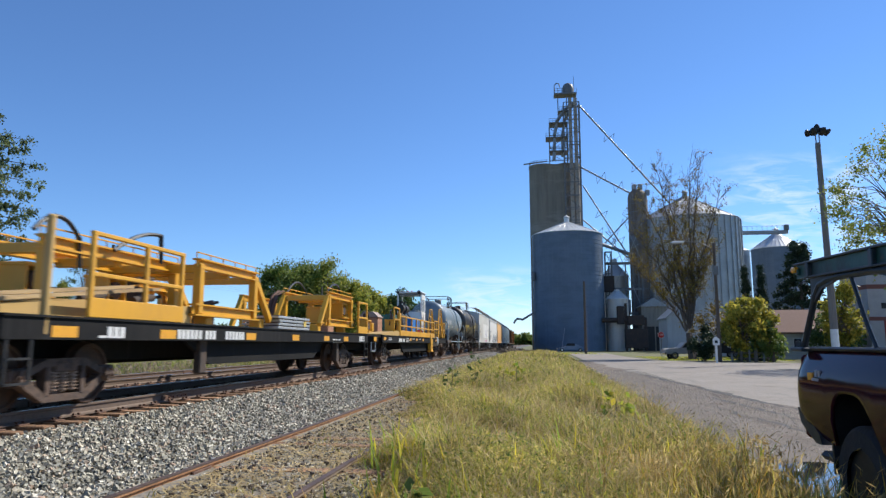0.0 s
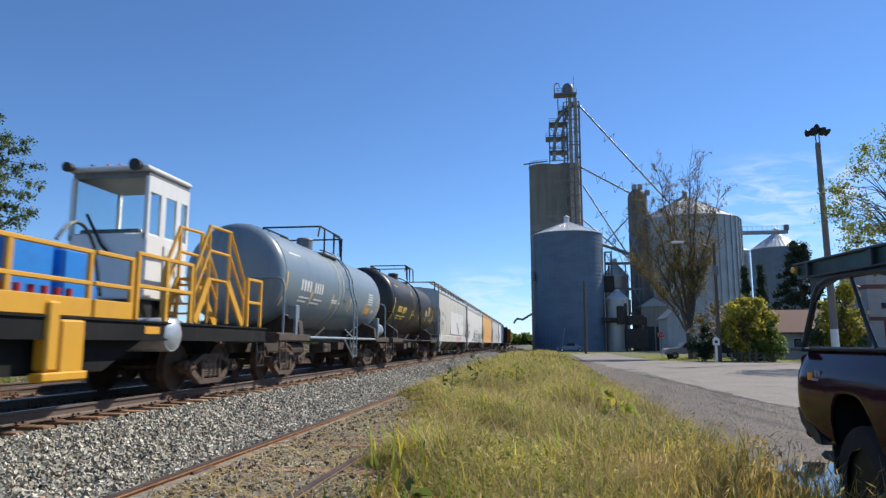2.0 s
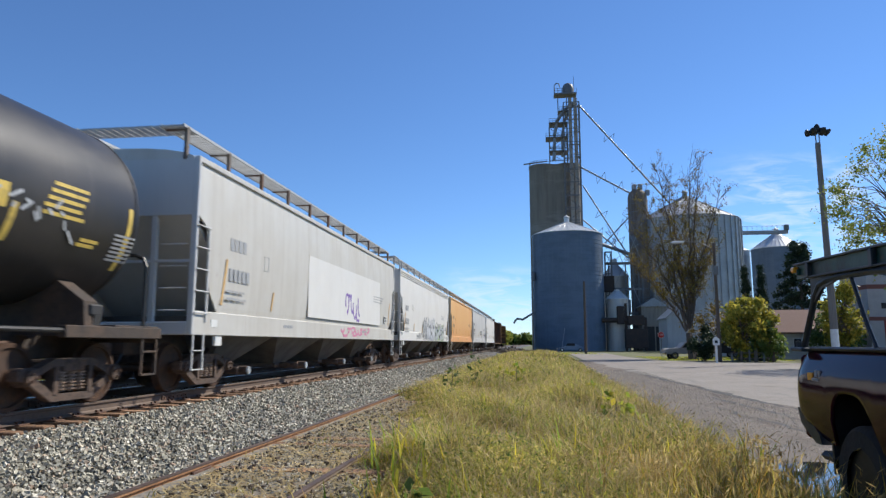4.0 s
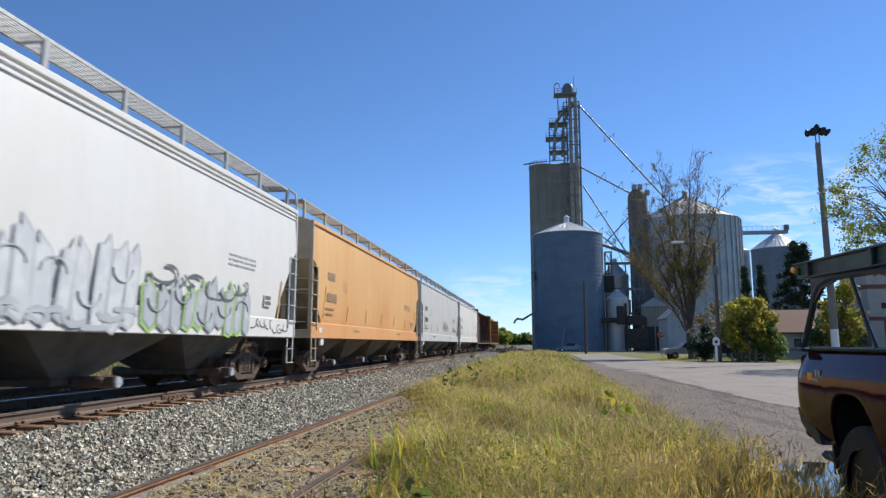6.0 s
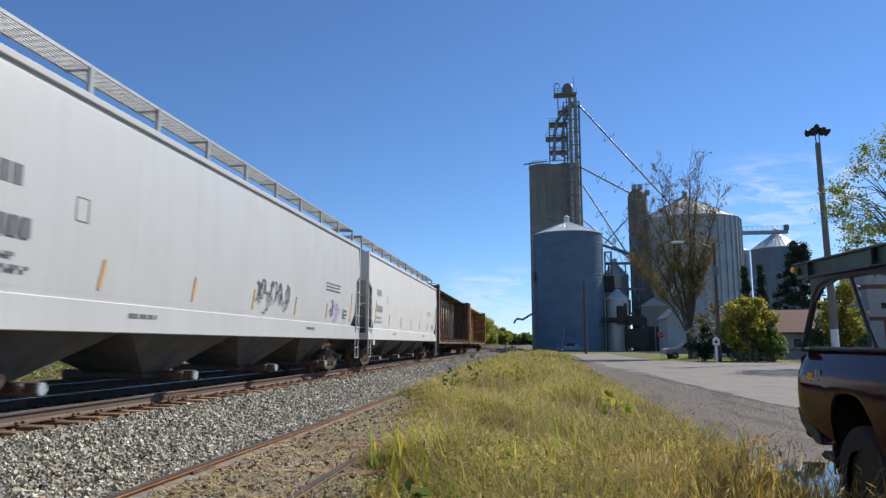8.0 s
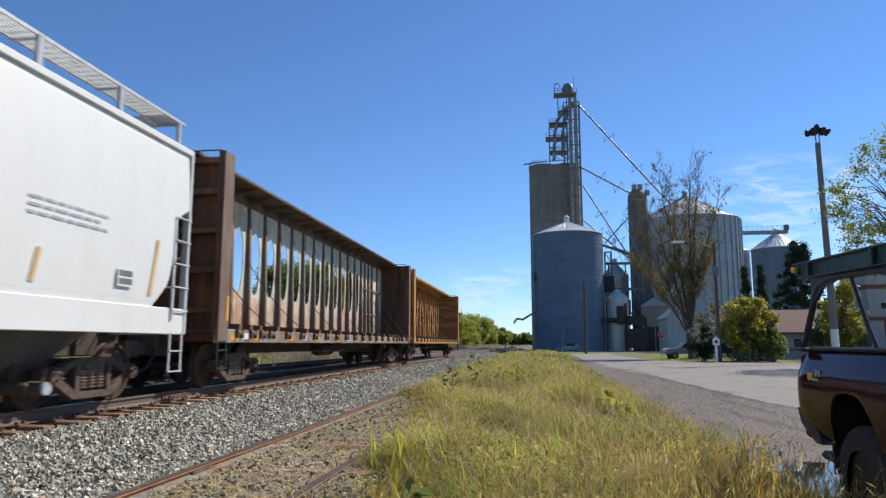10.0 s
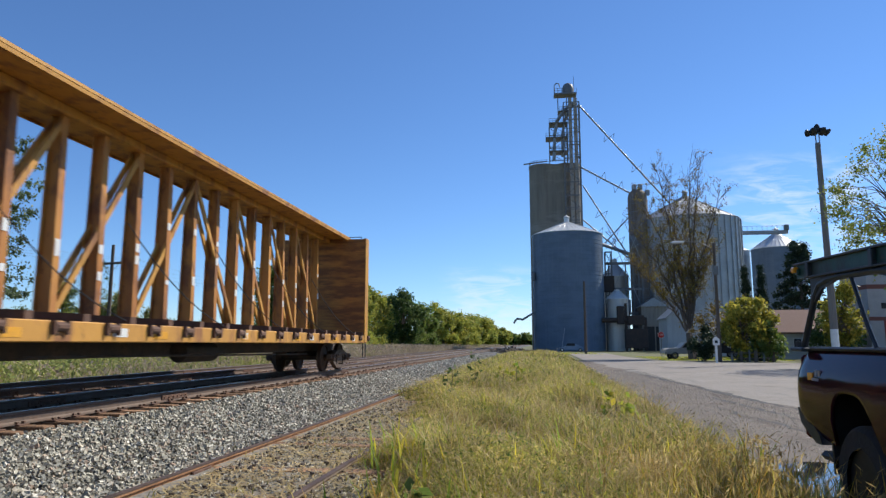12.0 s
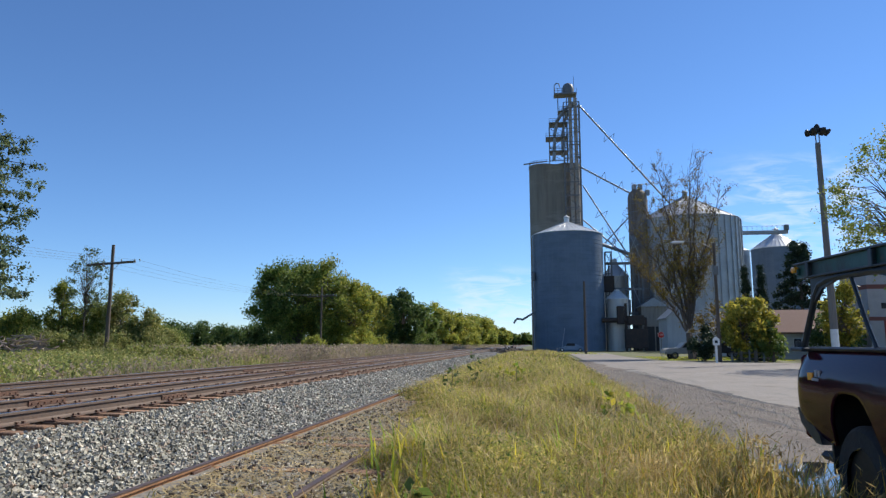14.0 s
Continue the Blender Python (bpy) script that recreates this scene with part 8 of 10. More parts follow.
def build_brick_building():
    b = thing("brick_building", "pale painted brick building with red bands and door", "building")
    bm = B()
    box(bm, (30.4, 66, -0.1), (43, 71.4, 8.3))
    part("wall", bm, M_BRICKPALE, b)
    for z0, z1 in ((6.5, 6.9), (8.05, 8.45)):
        bm = B()
        box(bm, (30.37, 65.97, z0), (43.03, 71.4, z1))
        part("band", bm, M_BRICKRED, b)
    bm = B()
    box(bm, (31.6, 65.95, -0.05), (33.8, 66.02, 3.6), 0.01)
    part("door", bm, M_DOORRED, b, "dull red door")
    bm = B()
    box(bm, (30.37, 65.98, 3.6), (35.0, 66.01, 3.95))
    part("lintel_band", bm, M_BRICKRED, b)
    bm = B()
    box(bm, (31.5, 65.93, 4.7), (32.0, 66.0, 5.2), 0.02)
    part("vent", bm, M_BLACK, b)


build_brick_building()


def small_vehicle(name, label, x, y, turn, length, kind, m):
    v = thing(name, label, "truck" if kind == "pickup" else "car", "", "", pose(x, y, -0.02, 0, 0, turn))
    w = 0.92
    bm = B()
    if kind == "pickup":
        prism(bm, [(-2.7, 0.5), (2.65, 0.5), (2.7, 0.95), (2.3, 1.06), (1.2, 1.12), (0.7, 1.68), (-0.75, 1.70), (-0.9, 1.12), (-2.7, 1.10)], "x", -w, w)
    else:
        prism(bm, [(-2.3, 0.4), (2.3, 0.4), (2.35, 0.75), (1.3, 0.95), (0.6, 1.42), (-1.1, 1.45), (-2.0, 1.0), (-2.35, 0.9)], "x", -w, w)
    bmesh.ops.bevel(bm, geom=bm.edges[:], offset=0.05, segments=2, affect="EDGES")
    part("body", bm, m, v, "", True)
    for s in (-1, 1):
        bm = B()
        prism(bm, [(1.0, 1.14), (0.62, 1.60), (-0.65, 1.62), (-0.78, 1.14)], "x", s * w - 0.008, s * w + 0.008)
        part("side_window", bm, M_BLACK, v, "dark side window")
        for y_ in (-1.75, 1.75):
            wheel_part(v, "wheel", s * (w - 0.1), y_, 0.36, 0.22, M_CHROME)
    bm = B()
    box(bm, (-w - 0.02, 2.62, 0.45), (w + 0.02, 2.80, 0.66), 0.03)
    part("bumper", bm, M_CHROME, v)
    return v


M_SILVER = car_paint("silver_tan_paint", (0.42, 0.39, 0.35), 0.35)
small_vehicle("parked_pickup", "silver-tan pickup parked under the bare tree", 15.9, 72.6, 95, 5.4, "pickup", M_SILVER)
small_vehicle("parked_pickup", "dark pickup parked beside the shrubs", 20.2, 79.0, 95, 5.4, "pickup", car_paint("dark_grey_paint", (0.05, 0.05, 0.055), 0.3))
small_vehicle("parked_car", "pale blue car parked before the grain bin", 7.2, 135.0, 90, 4.7, "car", car_paint("pale_blue_paint", (0.25, 0.32, 0.42), 0.3))


def build_fence():
    f = thing("white_fence", "short pale plank fence by the yellow shrub", "fence")
    for k, w in enumerate((0.16, 0.22, 0.12, 0.30, 0.16, 0.24)):
        bm = B()
        x = 16.6 + 0.62 * k + 0.1 * (k % 3)
        box(bm, (x, 60.4, -0.02), (x + w, 60.44, 0.75 + 0.13 * (k * 5 % 4)), 0.005)
        part("picket", bm, M_WOODPOLE if k % 2 else M_STEELDARK, f)
    for z in (0.25, 0.7):
        bm = B()
        box(bm, (16.5, 60.45, z), (20.4, 60.49, z + 0.08))
        part("rail", bm, M_WOODPOLE, f)
    g = thing("leaning_pole", "thin pale pole leaning on the grain bin", "pole")
    bm = B()
    rod(bm, (5.6, 141.0, 0.0), (6.4, 142.2, 4.8), 0.09, seg=6)
    part("pole", bm, M_GALV, g)


build_fence()


# ---------------------------------------------------------------- thin clouds low in the sky
def build_clouds():
    m = bpy.data.materials.new("thin_cloud")
    m.use_nodes = True
    nt = m.node_tree
    nodes, links = nt.nodes, nt.links
    nodes.remove(nodes["Principled BSDF"])
    tc = nodes.new("ShaderNodeTexCoord")
    mp = nodes.new("ShaderNodeMapping")
    mp.inputs["Scale"].default_value = (0.0042, 1.0, 0.017)
    nz = nodes.new("ShaderNodeTexNoise")
    nz.inputs["Scale"].default_value, nz.inputs["Detail"].default_value, nz.inputs["Roughness"].default_value, nz.inputs["Distortion"].default_value = 1.0, 7.0, 0.6, 0.8
    mr = nodes.new("ShaderNodeMapRange")
    mr.inputs["From Min"].default_value, mr.inputs["From Max"].default_value, mr.inputs["To Max"].default_value = 0.44, 0.72, 0.8
    links.new(tc.outputs["Object"], mp.inputs[0])
    links.new(mp.outputs[0], nz.inputs["Vector"])
    links.new(nz.outputs[0], mr.inputs["Value"])
    sep = nodes.new("ShaderNodeSeparateXYZ")
    links.new(tc.outputs["Generated"], sep.inputs[0])
    # fade out towards the rim of each bank
    fac = mr.outputs[0]
    for ch in ("X", "Z"):
        a = nodes.new("ShaderNodeMath")
        a.operation = "PINGPONG"
        a.inputs[1].default_value = 0.5
        links.new(sep.outputs[ch], a.inputs[0])
        b = nodes.new("ShaderNodeMapRange")
        b.interpolation_type = "SMOOTHSTEP"
        b.inputs["From Max"].default_value = 0.35
        links.new(a.outputs[0], b.inputs["Value"])
        c = nodes.new("ShaderNodeMath")
        c.operation = "MULTIPLY"
        links.new(fac, c.inputs[0])
        links.new(b.outputs[0], c.inputs[1])
        fac = c.outputs[0]
    em = nodes.new("ShaderNodeEmission")
    em.inputs["Color"].default_value, em.inputs["Strength"].default_value = (0.86, 0.92, 1.0, 1), 0.80
    tr = nodes.new("ShaderNodeBsdfTransparent")
    mx = nodes.new("ShaderNodeMixShader")
    links.new(fac, mx.inputs[0])
    links.new(tr.outputs[0], mx.inputs[1])
    links.new(em.outputs[0], mx.inputs[2])
    links.new(mx.outputs[0], nodes["Material Output"].inputs["Surface"])
    for x0, x1, z0, z1 in ((-520, 160, 10, 430), (760, 1900, 180, 1000)):
        bm = B()
        bm.faces.new([bm.verts.new(p) for p in ((x0, 3400, z0), (x1, 3400, z0), (x1, 3400, z1), (x0, 3400, z1))])
        tagged(part("cloud_bank", bm, m, None, "thin white streaky clouds low over the horizon"), "", "cloud", "", "structure")


build_clouds()


def build_cracks_and_shadow():
    """Dark ragged cracks where the asphalt breaks off to gravel, and one painted pole shadow."""
    m = mat("tar_crack_and_shadow", (0.045, 0.042, 0.04), [((0.10, 0.09, 0.08), 5.0, 0.5, 0.7, 0.5)], 0.9)
    rng = random.Random(12)
    # The last run is the pole's shadow on the street, drawn as a dark strip.
    runs = [((6.3, 9), (5.85, 17.5), 0.10), ((5.85, 17.2), (5.5, 25.5), 0.14), ((5.5, 25), (5.1, 35), 0.12), ((13.2, 41.5), (15.6, 42.6), 0.22), ((5.2, 14), (4.8, 21), 0.07), ((4.6, 11), (4.2, 17), 0.05), ((4.2, 38.6), (6.2, 41.6), 0.16)]
    for (x0, y0), (x1, y1), w in runs:
        b = B()
        n = 26
        prev = None
        for k in range(n + 1):
            t = k / n
            x = x0 + (x1 - x0) * t + rng.uniform(-0.10, 0.10)
            y = y0 + (y1 - y0) * t
            ww = w * rng.uniform(0.25, 1.0) * (0.4 + 1.2 * math.sin(math.pi * min(max(t, 0.05), 0.95)))
            row = [b.verts.new((x - ww, y, 0.027)), b.verts.new((x + ww, y, 0.027))]
            if prev:
                b.faces.new((prev[0], prev[1], row[1], row[0]))
            prev = row
        tagged(part("crack_and_shadow_strip", b, m, None, "dark ragged strip, for broken asphalt-edge cracks and one painted pole shadow"), "", "crack", "", "structure")


build_cracks_and_shadow()
# ---------------------------------------------------------------- vegetation
M_BARK = mat("grey_brown_bark", (0.11, 0.085, 0.065), [((0.17, 0.14, 0.115), (5, 5, 1), 0.42, 0.65, 0.7), ((0.05, 0.04, 0.03), (12, 12, 2), 0.5, 0.68, 0.6)], 0.95, bump=0.6, bscale=14)
L_GREEN = ramp_mat("green_leaves", [(0.081, 0.135, 0.03), (0.135, 0.203, 0.043), (0.203, 0.257, 0.057), (0.297, 0.311, 0.074)], 0.55, 0.48, 0.5)
L_DARK = ramp_mat("dark_green_leaves", [(0.046, 0.088, 0.029), (0.078, 0.13, 0.039), (0.117, 0.169, 0.047), (0.156, 0.195, 0.049)], 0.55, 0.42, 0.5)
L_TURNING = ramp_mat("turning_leaves", [(0.15, 0.22, 0.045), (0.32, 0.36, 0.066), (0.52, 0.47, 0.08), (0.25, 0.31, 0.055), (0.62, 0.50, 0.09)], 0.55, 0.5, 0.35)
L_YELLOW = ramp_mat("yellow_autumn_leaves", [(0.15, 0.16, 0.03), (0.34, 0.26, 0.04), (0.48, 0.34, 0.045), (0.20, 0.19, 0.03), (0.28, 0.17, 0.04)], 0.55, 0.48, 0.5)
L_BROWN = ramp_mat("last_brown_leaves", [(0.16, 0.11, 0.035), (0.26, 0.18, 0.05), (0.33, 0.24, 0.06), (0.12, 0.10, 0.03)], 0.65, 0.3, 0.5)
L_BUSH = ramp_mat("yellow_green_broad_leaves", [(0.13, 0.17, 0.03), (0.36, 0.33, 0.05), (0.55, 0.45, 0.06), (0.17, 0.21, 0.035), (0.60, 0.46, 0.07), (0.10, 0.13, 0.028)], 0.5, 0.45, 0.4)
L_MIXED = ramp_mat("green_leaves_turning_yellow", [(0.10, 0.15, 0.035), (0.20, 0.26, 0.05), (0.36, 0.36, 0.07), (0.15, 0.21, 0.04), (0.46, 0.42, 0.08)], 0.55, 0.5, 0.25)
L_GREYGREEN = ramp_mat("grey_green_leaves", [(0.07, 0.105, 0.05), (0.12, 0.165, 0.075), (0.17, 0.215, 0.10), (0.24, 0.28, 0.13)], 0.5, 0.42, 0.5)
L_EVER = ramp_mat("evergreen_needles", [(0.016, 0.032, 0.018), (0.03, 0.052, 0.024), (0.05, 0.075, 0.03)], 0.6, 0.1, 1.0)
G_BLADE = ramp_mat("verge_grass", [(0.05, 0.075, 0.012), (0.30, 0.33, 0.043), (0.70, 0.57, 0.15), (0.13, 0.19, 0.022), (0.72, 0.57, 0.20), (0.34, 0.36, 0.05), (0.12, 0.09, 0.028), (0.65, 0.53, 0.10)], 0.6, 0.58, 0.8)
G_STRAW = ramp_mat("straw_grass", [(0.46, 0.356, 0.161), (0.621, 0.506, 0.265), (0.529, 0.402, 0.196), (0.368, 0.276, 0.127)], 0.7, 0.4, 0.8)
G_FRESH = ramp_mat("fresh_green_blades", [(0.19, 0.291, 0.034), (0.302, 0.37, 0.045), (0.47, 0.448, 0.05), (0.65, 0.515, 0.05)], 0.5, 0.5, 0.8)
G_HEAD = ramp_mat("foxtail_heads", [(0.52, 0.40, 0.16), (0.64, 0.51, 0.25), (0.54, 0.40, 0.16), (0.40, 0.29, 0.12)], 0.8, 0.65)
G_DEAD = ramp_mat("dead_weed_stems", [(0.34, 0.26, 0.19), (0.52, 0.42, 0.30), (0.28, 0.21, 0.155), (0.43, 0.34, 0.24), (0.32, 0.30, 0.13)], 0.8, 0.4, 0.3)
G_GOLD = ramp_mat("golden_orange_blades", [(0.55, 0.36, 0.06), (0.72, 0.50, 0.09), (0.50, 0.26, 0.06), (0.40, 0.36, 0.05), (0.66, 0.40, 0.12)], 0.6, 0.5, 0.8)
G_STEM = ramp_mat("red_brown_stems", [(0.24, 0.12, 0.06), (0.34, 0.19, 0.09), (0.16, 0.09, 0.05)], 0.8, 0.3)
G_WEEDLEAF = ramp_mat("olive_weed_leaves", [(0.14, 0.15, 0.03), (0.40, 0.38, 0.07), (0.68, 0.56, 0.16), (0.24, 0.26, 0.045), (0.74, 0.58, 0.22), (0.36, 0.35, 0.06)], 0.6, 0.5, 0.8)
G_WEED = ramp_mat("green_weeds", [(0.15, 0.19, 0.05), (0.27, 0.30, 0.08), (0.38, 0.37, 0.11), (0.48, 0.42, 0.17)], 0.7, 0.42, 0.3)


def ground_zs(x):
    return np.interp(x, [p[0] for p in GROUND_PROFILE], [p[1] for p in GROUND_PROFILE])


def blades(name, x, y, height, width, lean, m, label, seed, category="grass", curl=0.6):
    """Bent grass blades of five points each."""
    rng = np.random.default_rng(seed)
    n = len(x)
    z = ground_zs(x) - 0.02
    a = rng.uniform(0, 2 * np.pi, n)
    dx, dy = np.cos(a), np.sin(a)
    b = a + np.pi / 2 + rng.uniform(-0.5, 0.5, n)
    wx, wy = np.cos(b) * width / 2, np.sin(b) * width / 2
    l = lean * height * rng.uniform(0.2, 1.0, n)
    base = np.stack([x, y, z], 1)
    mid = base + np.stack([dx * l * 0.35, dy * l * 0.35, height * 0.58], 1)
    tip = base + np.stack([dx * l, dy * l, height * (1 - curl * lean * rng.uniform(0, 0.8, n))], 1)
    w = np.stack([wx, wy, np.zeros(n)], 1)
    v = np.stack([base - w, base + w, mid + w * 0.8, mid - w * 0.8, tip], 1).reshape(-1, 3)
    o = (np.arange(n) * 5)[:, None]
    f = np.stack([o + [0, 1, 2], o + [0, 2, 3], o + [3, 2, 4]], 1).reshape(-1, 3)
    return tagged(soup(name, v, f, m), label, category, "", "stuff"), tip


def verge_points(n, y0, y1, rng, power=1.0):
    y = y0 + (y1 - y0) * rng.uniform(0, 1, n) ** power
    left = np.interp(y, (0, 6, 9, 14, 19, 40, 110), (-1.45, -1.6, -1.95, -2.5, -3.7, -4.1, -4.2)) + 0.25 * np.sin(y * 1.3) + 0.15 * np.sin(y * 3.7)
    right = np.interp(y, (0, 6, 10, 38, 110), (2.3, 2.35, 2.5, 3.15, 4.6)) + 0.16 * np.sin(y * 1.7) + 0.1 * np.sin(y * 4.1)
    u = rng.uniform(0, 1, n)
    return left + (right - left) * u, y, u


def patch(x, y, s, k):
    return 0.5 + 0.25 * (np.sin(x * s + k) * np.cos(y * s * 0.8 + 1.7 * k) + np.sin(x * s * 2.3 + y * s * 1.1 + k * 3)) + 0.0


def build_verge():
    rng = np.random.default_rng(7)
    zones = ((54000, 1.6, 7, 0.009), (56000, 7, 16, 0.013), (42000, 16, 40, 0.024), (28000, 40, 112, 0.055))
    for k, (n, y0, y1, w) in enumerate(zones):
        x, y, u = verge_points(n, y0, y1, rng, 1.15)
        edge = np.clip(np.minimum(u, 1 - u) * 6, 0.25, 1)
        h = (0.15 + 0.36 * np.clip(patch(x, y, 0.9, 1.0), 0, 1) + 0.22 * np.clip(patch(x, y, 4.3, 2.0) - 0.35, 0, 1)) * edge * rng.uniform(0.55, 1.25, n) * (1.0 if k < 1 else 1.25)
        h *= np.interp(x, (-2, -0.5, 1.5), (0.95, 1.0, 1.12))
        kind = rng.uniform(0, 1, n) + 0.5 * (patch(x, y, 1.7, 4.0) - 0.5)
        for name, m, sel, lab, f in (("verge_grass", G_BLADE, kind < 0.60, "tall unmown olive grass on the verge", 1.0), ("straw_grass", G_STRAW, (kind >= 0.60) & (kind < 0.80), "dry straw-coloured grass among the green", 1.15),
                                     ("fresh_grass", G_FRESH, kind >= 0.80, "bright yellow-green blades in the verge", 1.0)):
            blades(name, x[sel], y[sel], h[sel] * f, w * rng.uniform(0.6, 1.4, sel.sum()), 1.05, m, lab, 20 + k)
    # small leaves of clover and weeds down in the grass
    for n, y0, y1, size, sd in ((44000, 1.7, 7, 0.020, 43), (56000, 6, 16, 0.026, 44), (50000, 14, 34, 0.042, 48), (26000, 32, 90, 0.08, 49)):
        x, y, u = verge_points(n, y0, y1, rng, 1.2)
        hmax = (0.16 + 0.36 * np.clip(patch(x, y, 0.9, 1.0), 0, 1) + 0.22 * np.clip(patch(x, y, 4.3, 2.0) - 0.35, 0, 1)) * np.clip(np.minimum(u, 1 - u) * 6, 0.3, 1)
        c = np.stack([x, y, ground_zs(x) + hmax * rng.uniform(0.25, 1.12, n)], 1)
        kind = patch(x, y, 1.3, 6.0) + rng.normal(0, 0.25, n)
        for name, m, sel, lab in (("clover_leaves", L_GREEN, kind > 0.92, "small dark green leaves low in the verge"), ("weed_leaves", G_WEEDLEAF, (kind > 0.34) & (kind <= 0.92), "small olive and yellow-green leaves in the verge"), ("dry_leaves", G_STRAW, kind <= 0.34, "dry curled leaves in the verge")):
            cc = c[sel]
            tagged(leaf_cloud(cc, np.full(len(cc), size * 1.6), len(cc), size, m, name, None, sd, 0.0, 0.24), lab, "weeds", "", "stuff")
    n = 8500
    x, y, u = verge_points(n, 2.0, 22, rng, 1.2)
    blades("dead_stems", x, y, rng.uniform(0.25, 0.62, n) * np.clip(np.minimum(u, 1 - u) * 5, 0.35, 1), 0.006, 0.7, G_STEM, "thin red-brown dead stems in the verge", 38, "grass", 0.2)
    # foxtail heads on thin stems, thickest near the road edge
    n = 6000
    x, y, u = verge_points(n, 2.8, 24, rng, 1.2)
    keep = rng.uniform(0, 1, n) < np.clip(0.45 + 0.9 * (x - 0.3) / 2, 0.25, 1)
    x, y, u = x[keep], y[keep], u[keep]
    h = rng.uniform(0.46, 0.80, len(x)) * np.clip(np.minimum(u, 1 - u) * 5, 0.35, 1)
    ob, tip = blades("foxtail_stems", x, y, h, 0.006, 0.35, G_STRAW, "thin straw stems carrying seed heads", 31, "grass", 0.2)
    spindle(tip, 0.0036, 0.078, G_HEAD, "foxtail_heads", "bristly tan foxtail seed heads", 32)
    # a few broad yellow leaf blades in front
    n = 700
    x, y, u = verge_points(n, 2.0, 9, rng, 1.4)
    blades("broad_blades", x, y, rng.uniform(0.35, 0.75, n), 0.028, 0.5, G_FRESH, "broad yellowing blades standing over the grass", 33)
    n = 900
    x, y, u = verge_points(n, 1.9, 5.6, rng, 1.0)
    blades("yellow_blades", x, y, rng.uniform(0.25, 0.6, n), 0.018, 0.7, G_GOLD, "bright yellow turning blades at the verge foot", 46)
    # the verge goes on behind
    n = 9000
    x, y = rng.uniform(-1.5, 2.2, n), rng.uniform(-9, 1.7, n)
    blades("verge_grass", x, y, rng.uniform(0.15, 0.45, n), 0.016, 1.0, G_BLADE, "unmown olive grass on the verge", 47)
    # a taller, darker clump by the truck
    n = 2600
    x, y = rng.normal(1.5, 0.30, n), rng.normal(5.0, 0.6, n)
    blades("tall_grass_clump", x, y, rng.uniform(0.35, 0.72, n), 0.009, 0.6, G_BLADE, "taller grass clump leaning by the road", 35)
    n = 520
    x, y = rng.normal(1.5, 0.35, n), rng.normal(5.2, 0.8, n)
    blades("orange_blades", x, y, rng.uniform(0.4, 0.85, n), 0.013, 0.55, G_GOLD, "orange-brown dry blades in the tall clump", 40)
    n = 620
    x, y = rng.normal(1.35, 0.38, n), rng.normal(5.0, 1.0, n)
    ob, tip = blades("foxtail_stems", x, y, rng.uniform(0.4, 0.72, n), 0.006, 0.35, G_STRAW, "thin straw stems carrying seed heads", 36, "grass", 0.2)
    spindle(tip, 0.0045, 0.080, G_HEAD, "foxtail_heads", "bristly tan foxtail seed heads", 37)
    # dry stalks lying between the siding rails
    n = 9500
    x, y = rng.uniform(-3.5, -1.7, n), 3.5 + 22 * rng.uniform(0, 1, n) ** 1.2
    a, l, w = rng.normal(0.9, 1.1, n), rng.uniform(0.02, 0.15, n) * rng.choice([1, 1, 1.8], n), rng.uniform(0.002, 0.009, n)
    c = np.stack([x, y, ground_zs(x) + rng.uniform(0.036, 0.055, n)], 1)
    d = np.stack([np.cos(a) * l, np.sin(a) * l, rng.normal(0, 0.012, n)], 1)
    e = np.stack([-np.sin(a) * w, np.cos(a) * w, np.zeros(n)], 1)
    v = np.stack([c - d - e, c + d - e, c + d + e, c - d + e], 1).reshape(-1, 3)
    tagged(soup("dry_litter", v, np.arange(n * 4).reshape(-1, 4), G_STRAW), "dry pale stalks and litter lying between the siding rails", "litter", "", "stuff")
    n = 1000
    x, y = rng.uniform(-3.45, -1.75, n), 3.5 + 20 * rng.uniform(0, 1, n) ** 1.2
    z = ground_zs(x) + 0.045
    stones("wood_chips", x, y, z, 0.06, 39, M_WOODPOLE, "broken dark wood chips between the siding rails", False)
    # fine weeds creeping between the siding rails
    n = 2600
    y = rng.uniform(4, 24, n)
    x = -2.86 + rng.normal(0, 0.55, n)
    sel = (patch(x, y, 2.1, 2.0) > 0.62)
    blades("siding_weeds", x[sel], y[sel], rng.uniform(0.03, 0.16, sel.sum()), 0.012, 0.9, G_BLADE, "low weeds between the rusty siding rails", 34)


def spindle(tips, r, length, m, name, label, seed):
    """Small spindle-shaped seed heads that go on from the stem tips."""
    rng = np.random.default_rng(seed)
    n = len(tips)
    a = rng.uniform(0, 2 * np.pi, n)
    t = rng.uniform(0.1, 1.25, n)
    d = np.stack([np.cos(a) * np.sin(t), np.sin(a) * np.sin(t), np.cos(t)], 1)
    l = length * rng.uniform(0.6, 1.3, n)[:, None]
    s = np.cross(d, [[0.3, 0.2, 0.9]])
    s /= np.linalg.norm(s, axis=1)[:, None]
    q = np.cross(d, s)
    mid = tips + d * l * 0.45
    v = np.stack([tips, mid + s * r, mid + q * r, mid - s * r, mid - q * r, tips + d * l], 1).reshape(-1, 3)
    o = (np.arange(n) * 6)[:, None]
    # two crossed bristly blades, so that the sun shows through
    f = np.concatenate([np.stack([o[:, 0], o[:, 0] + 1 + i, o[:, 0] + 5, o[:, 0] + 3 + i], 1) for i in range(2)])
    return tagged(soup(name, v, f, m), label, "grass", "", "stuff")



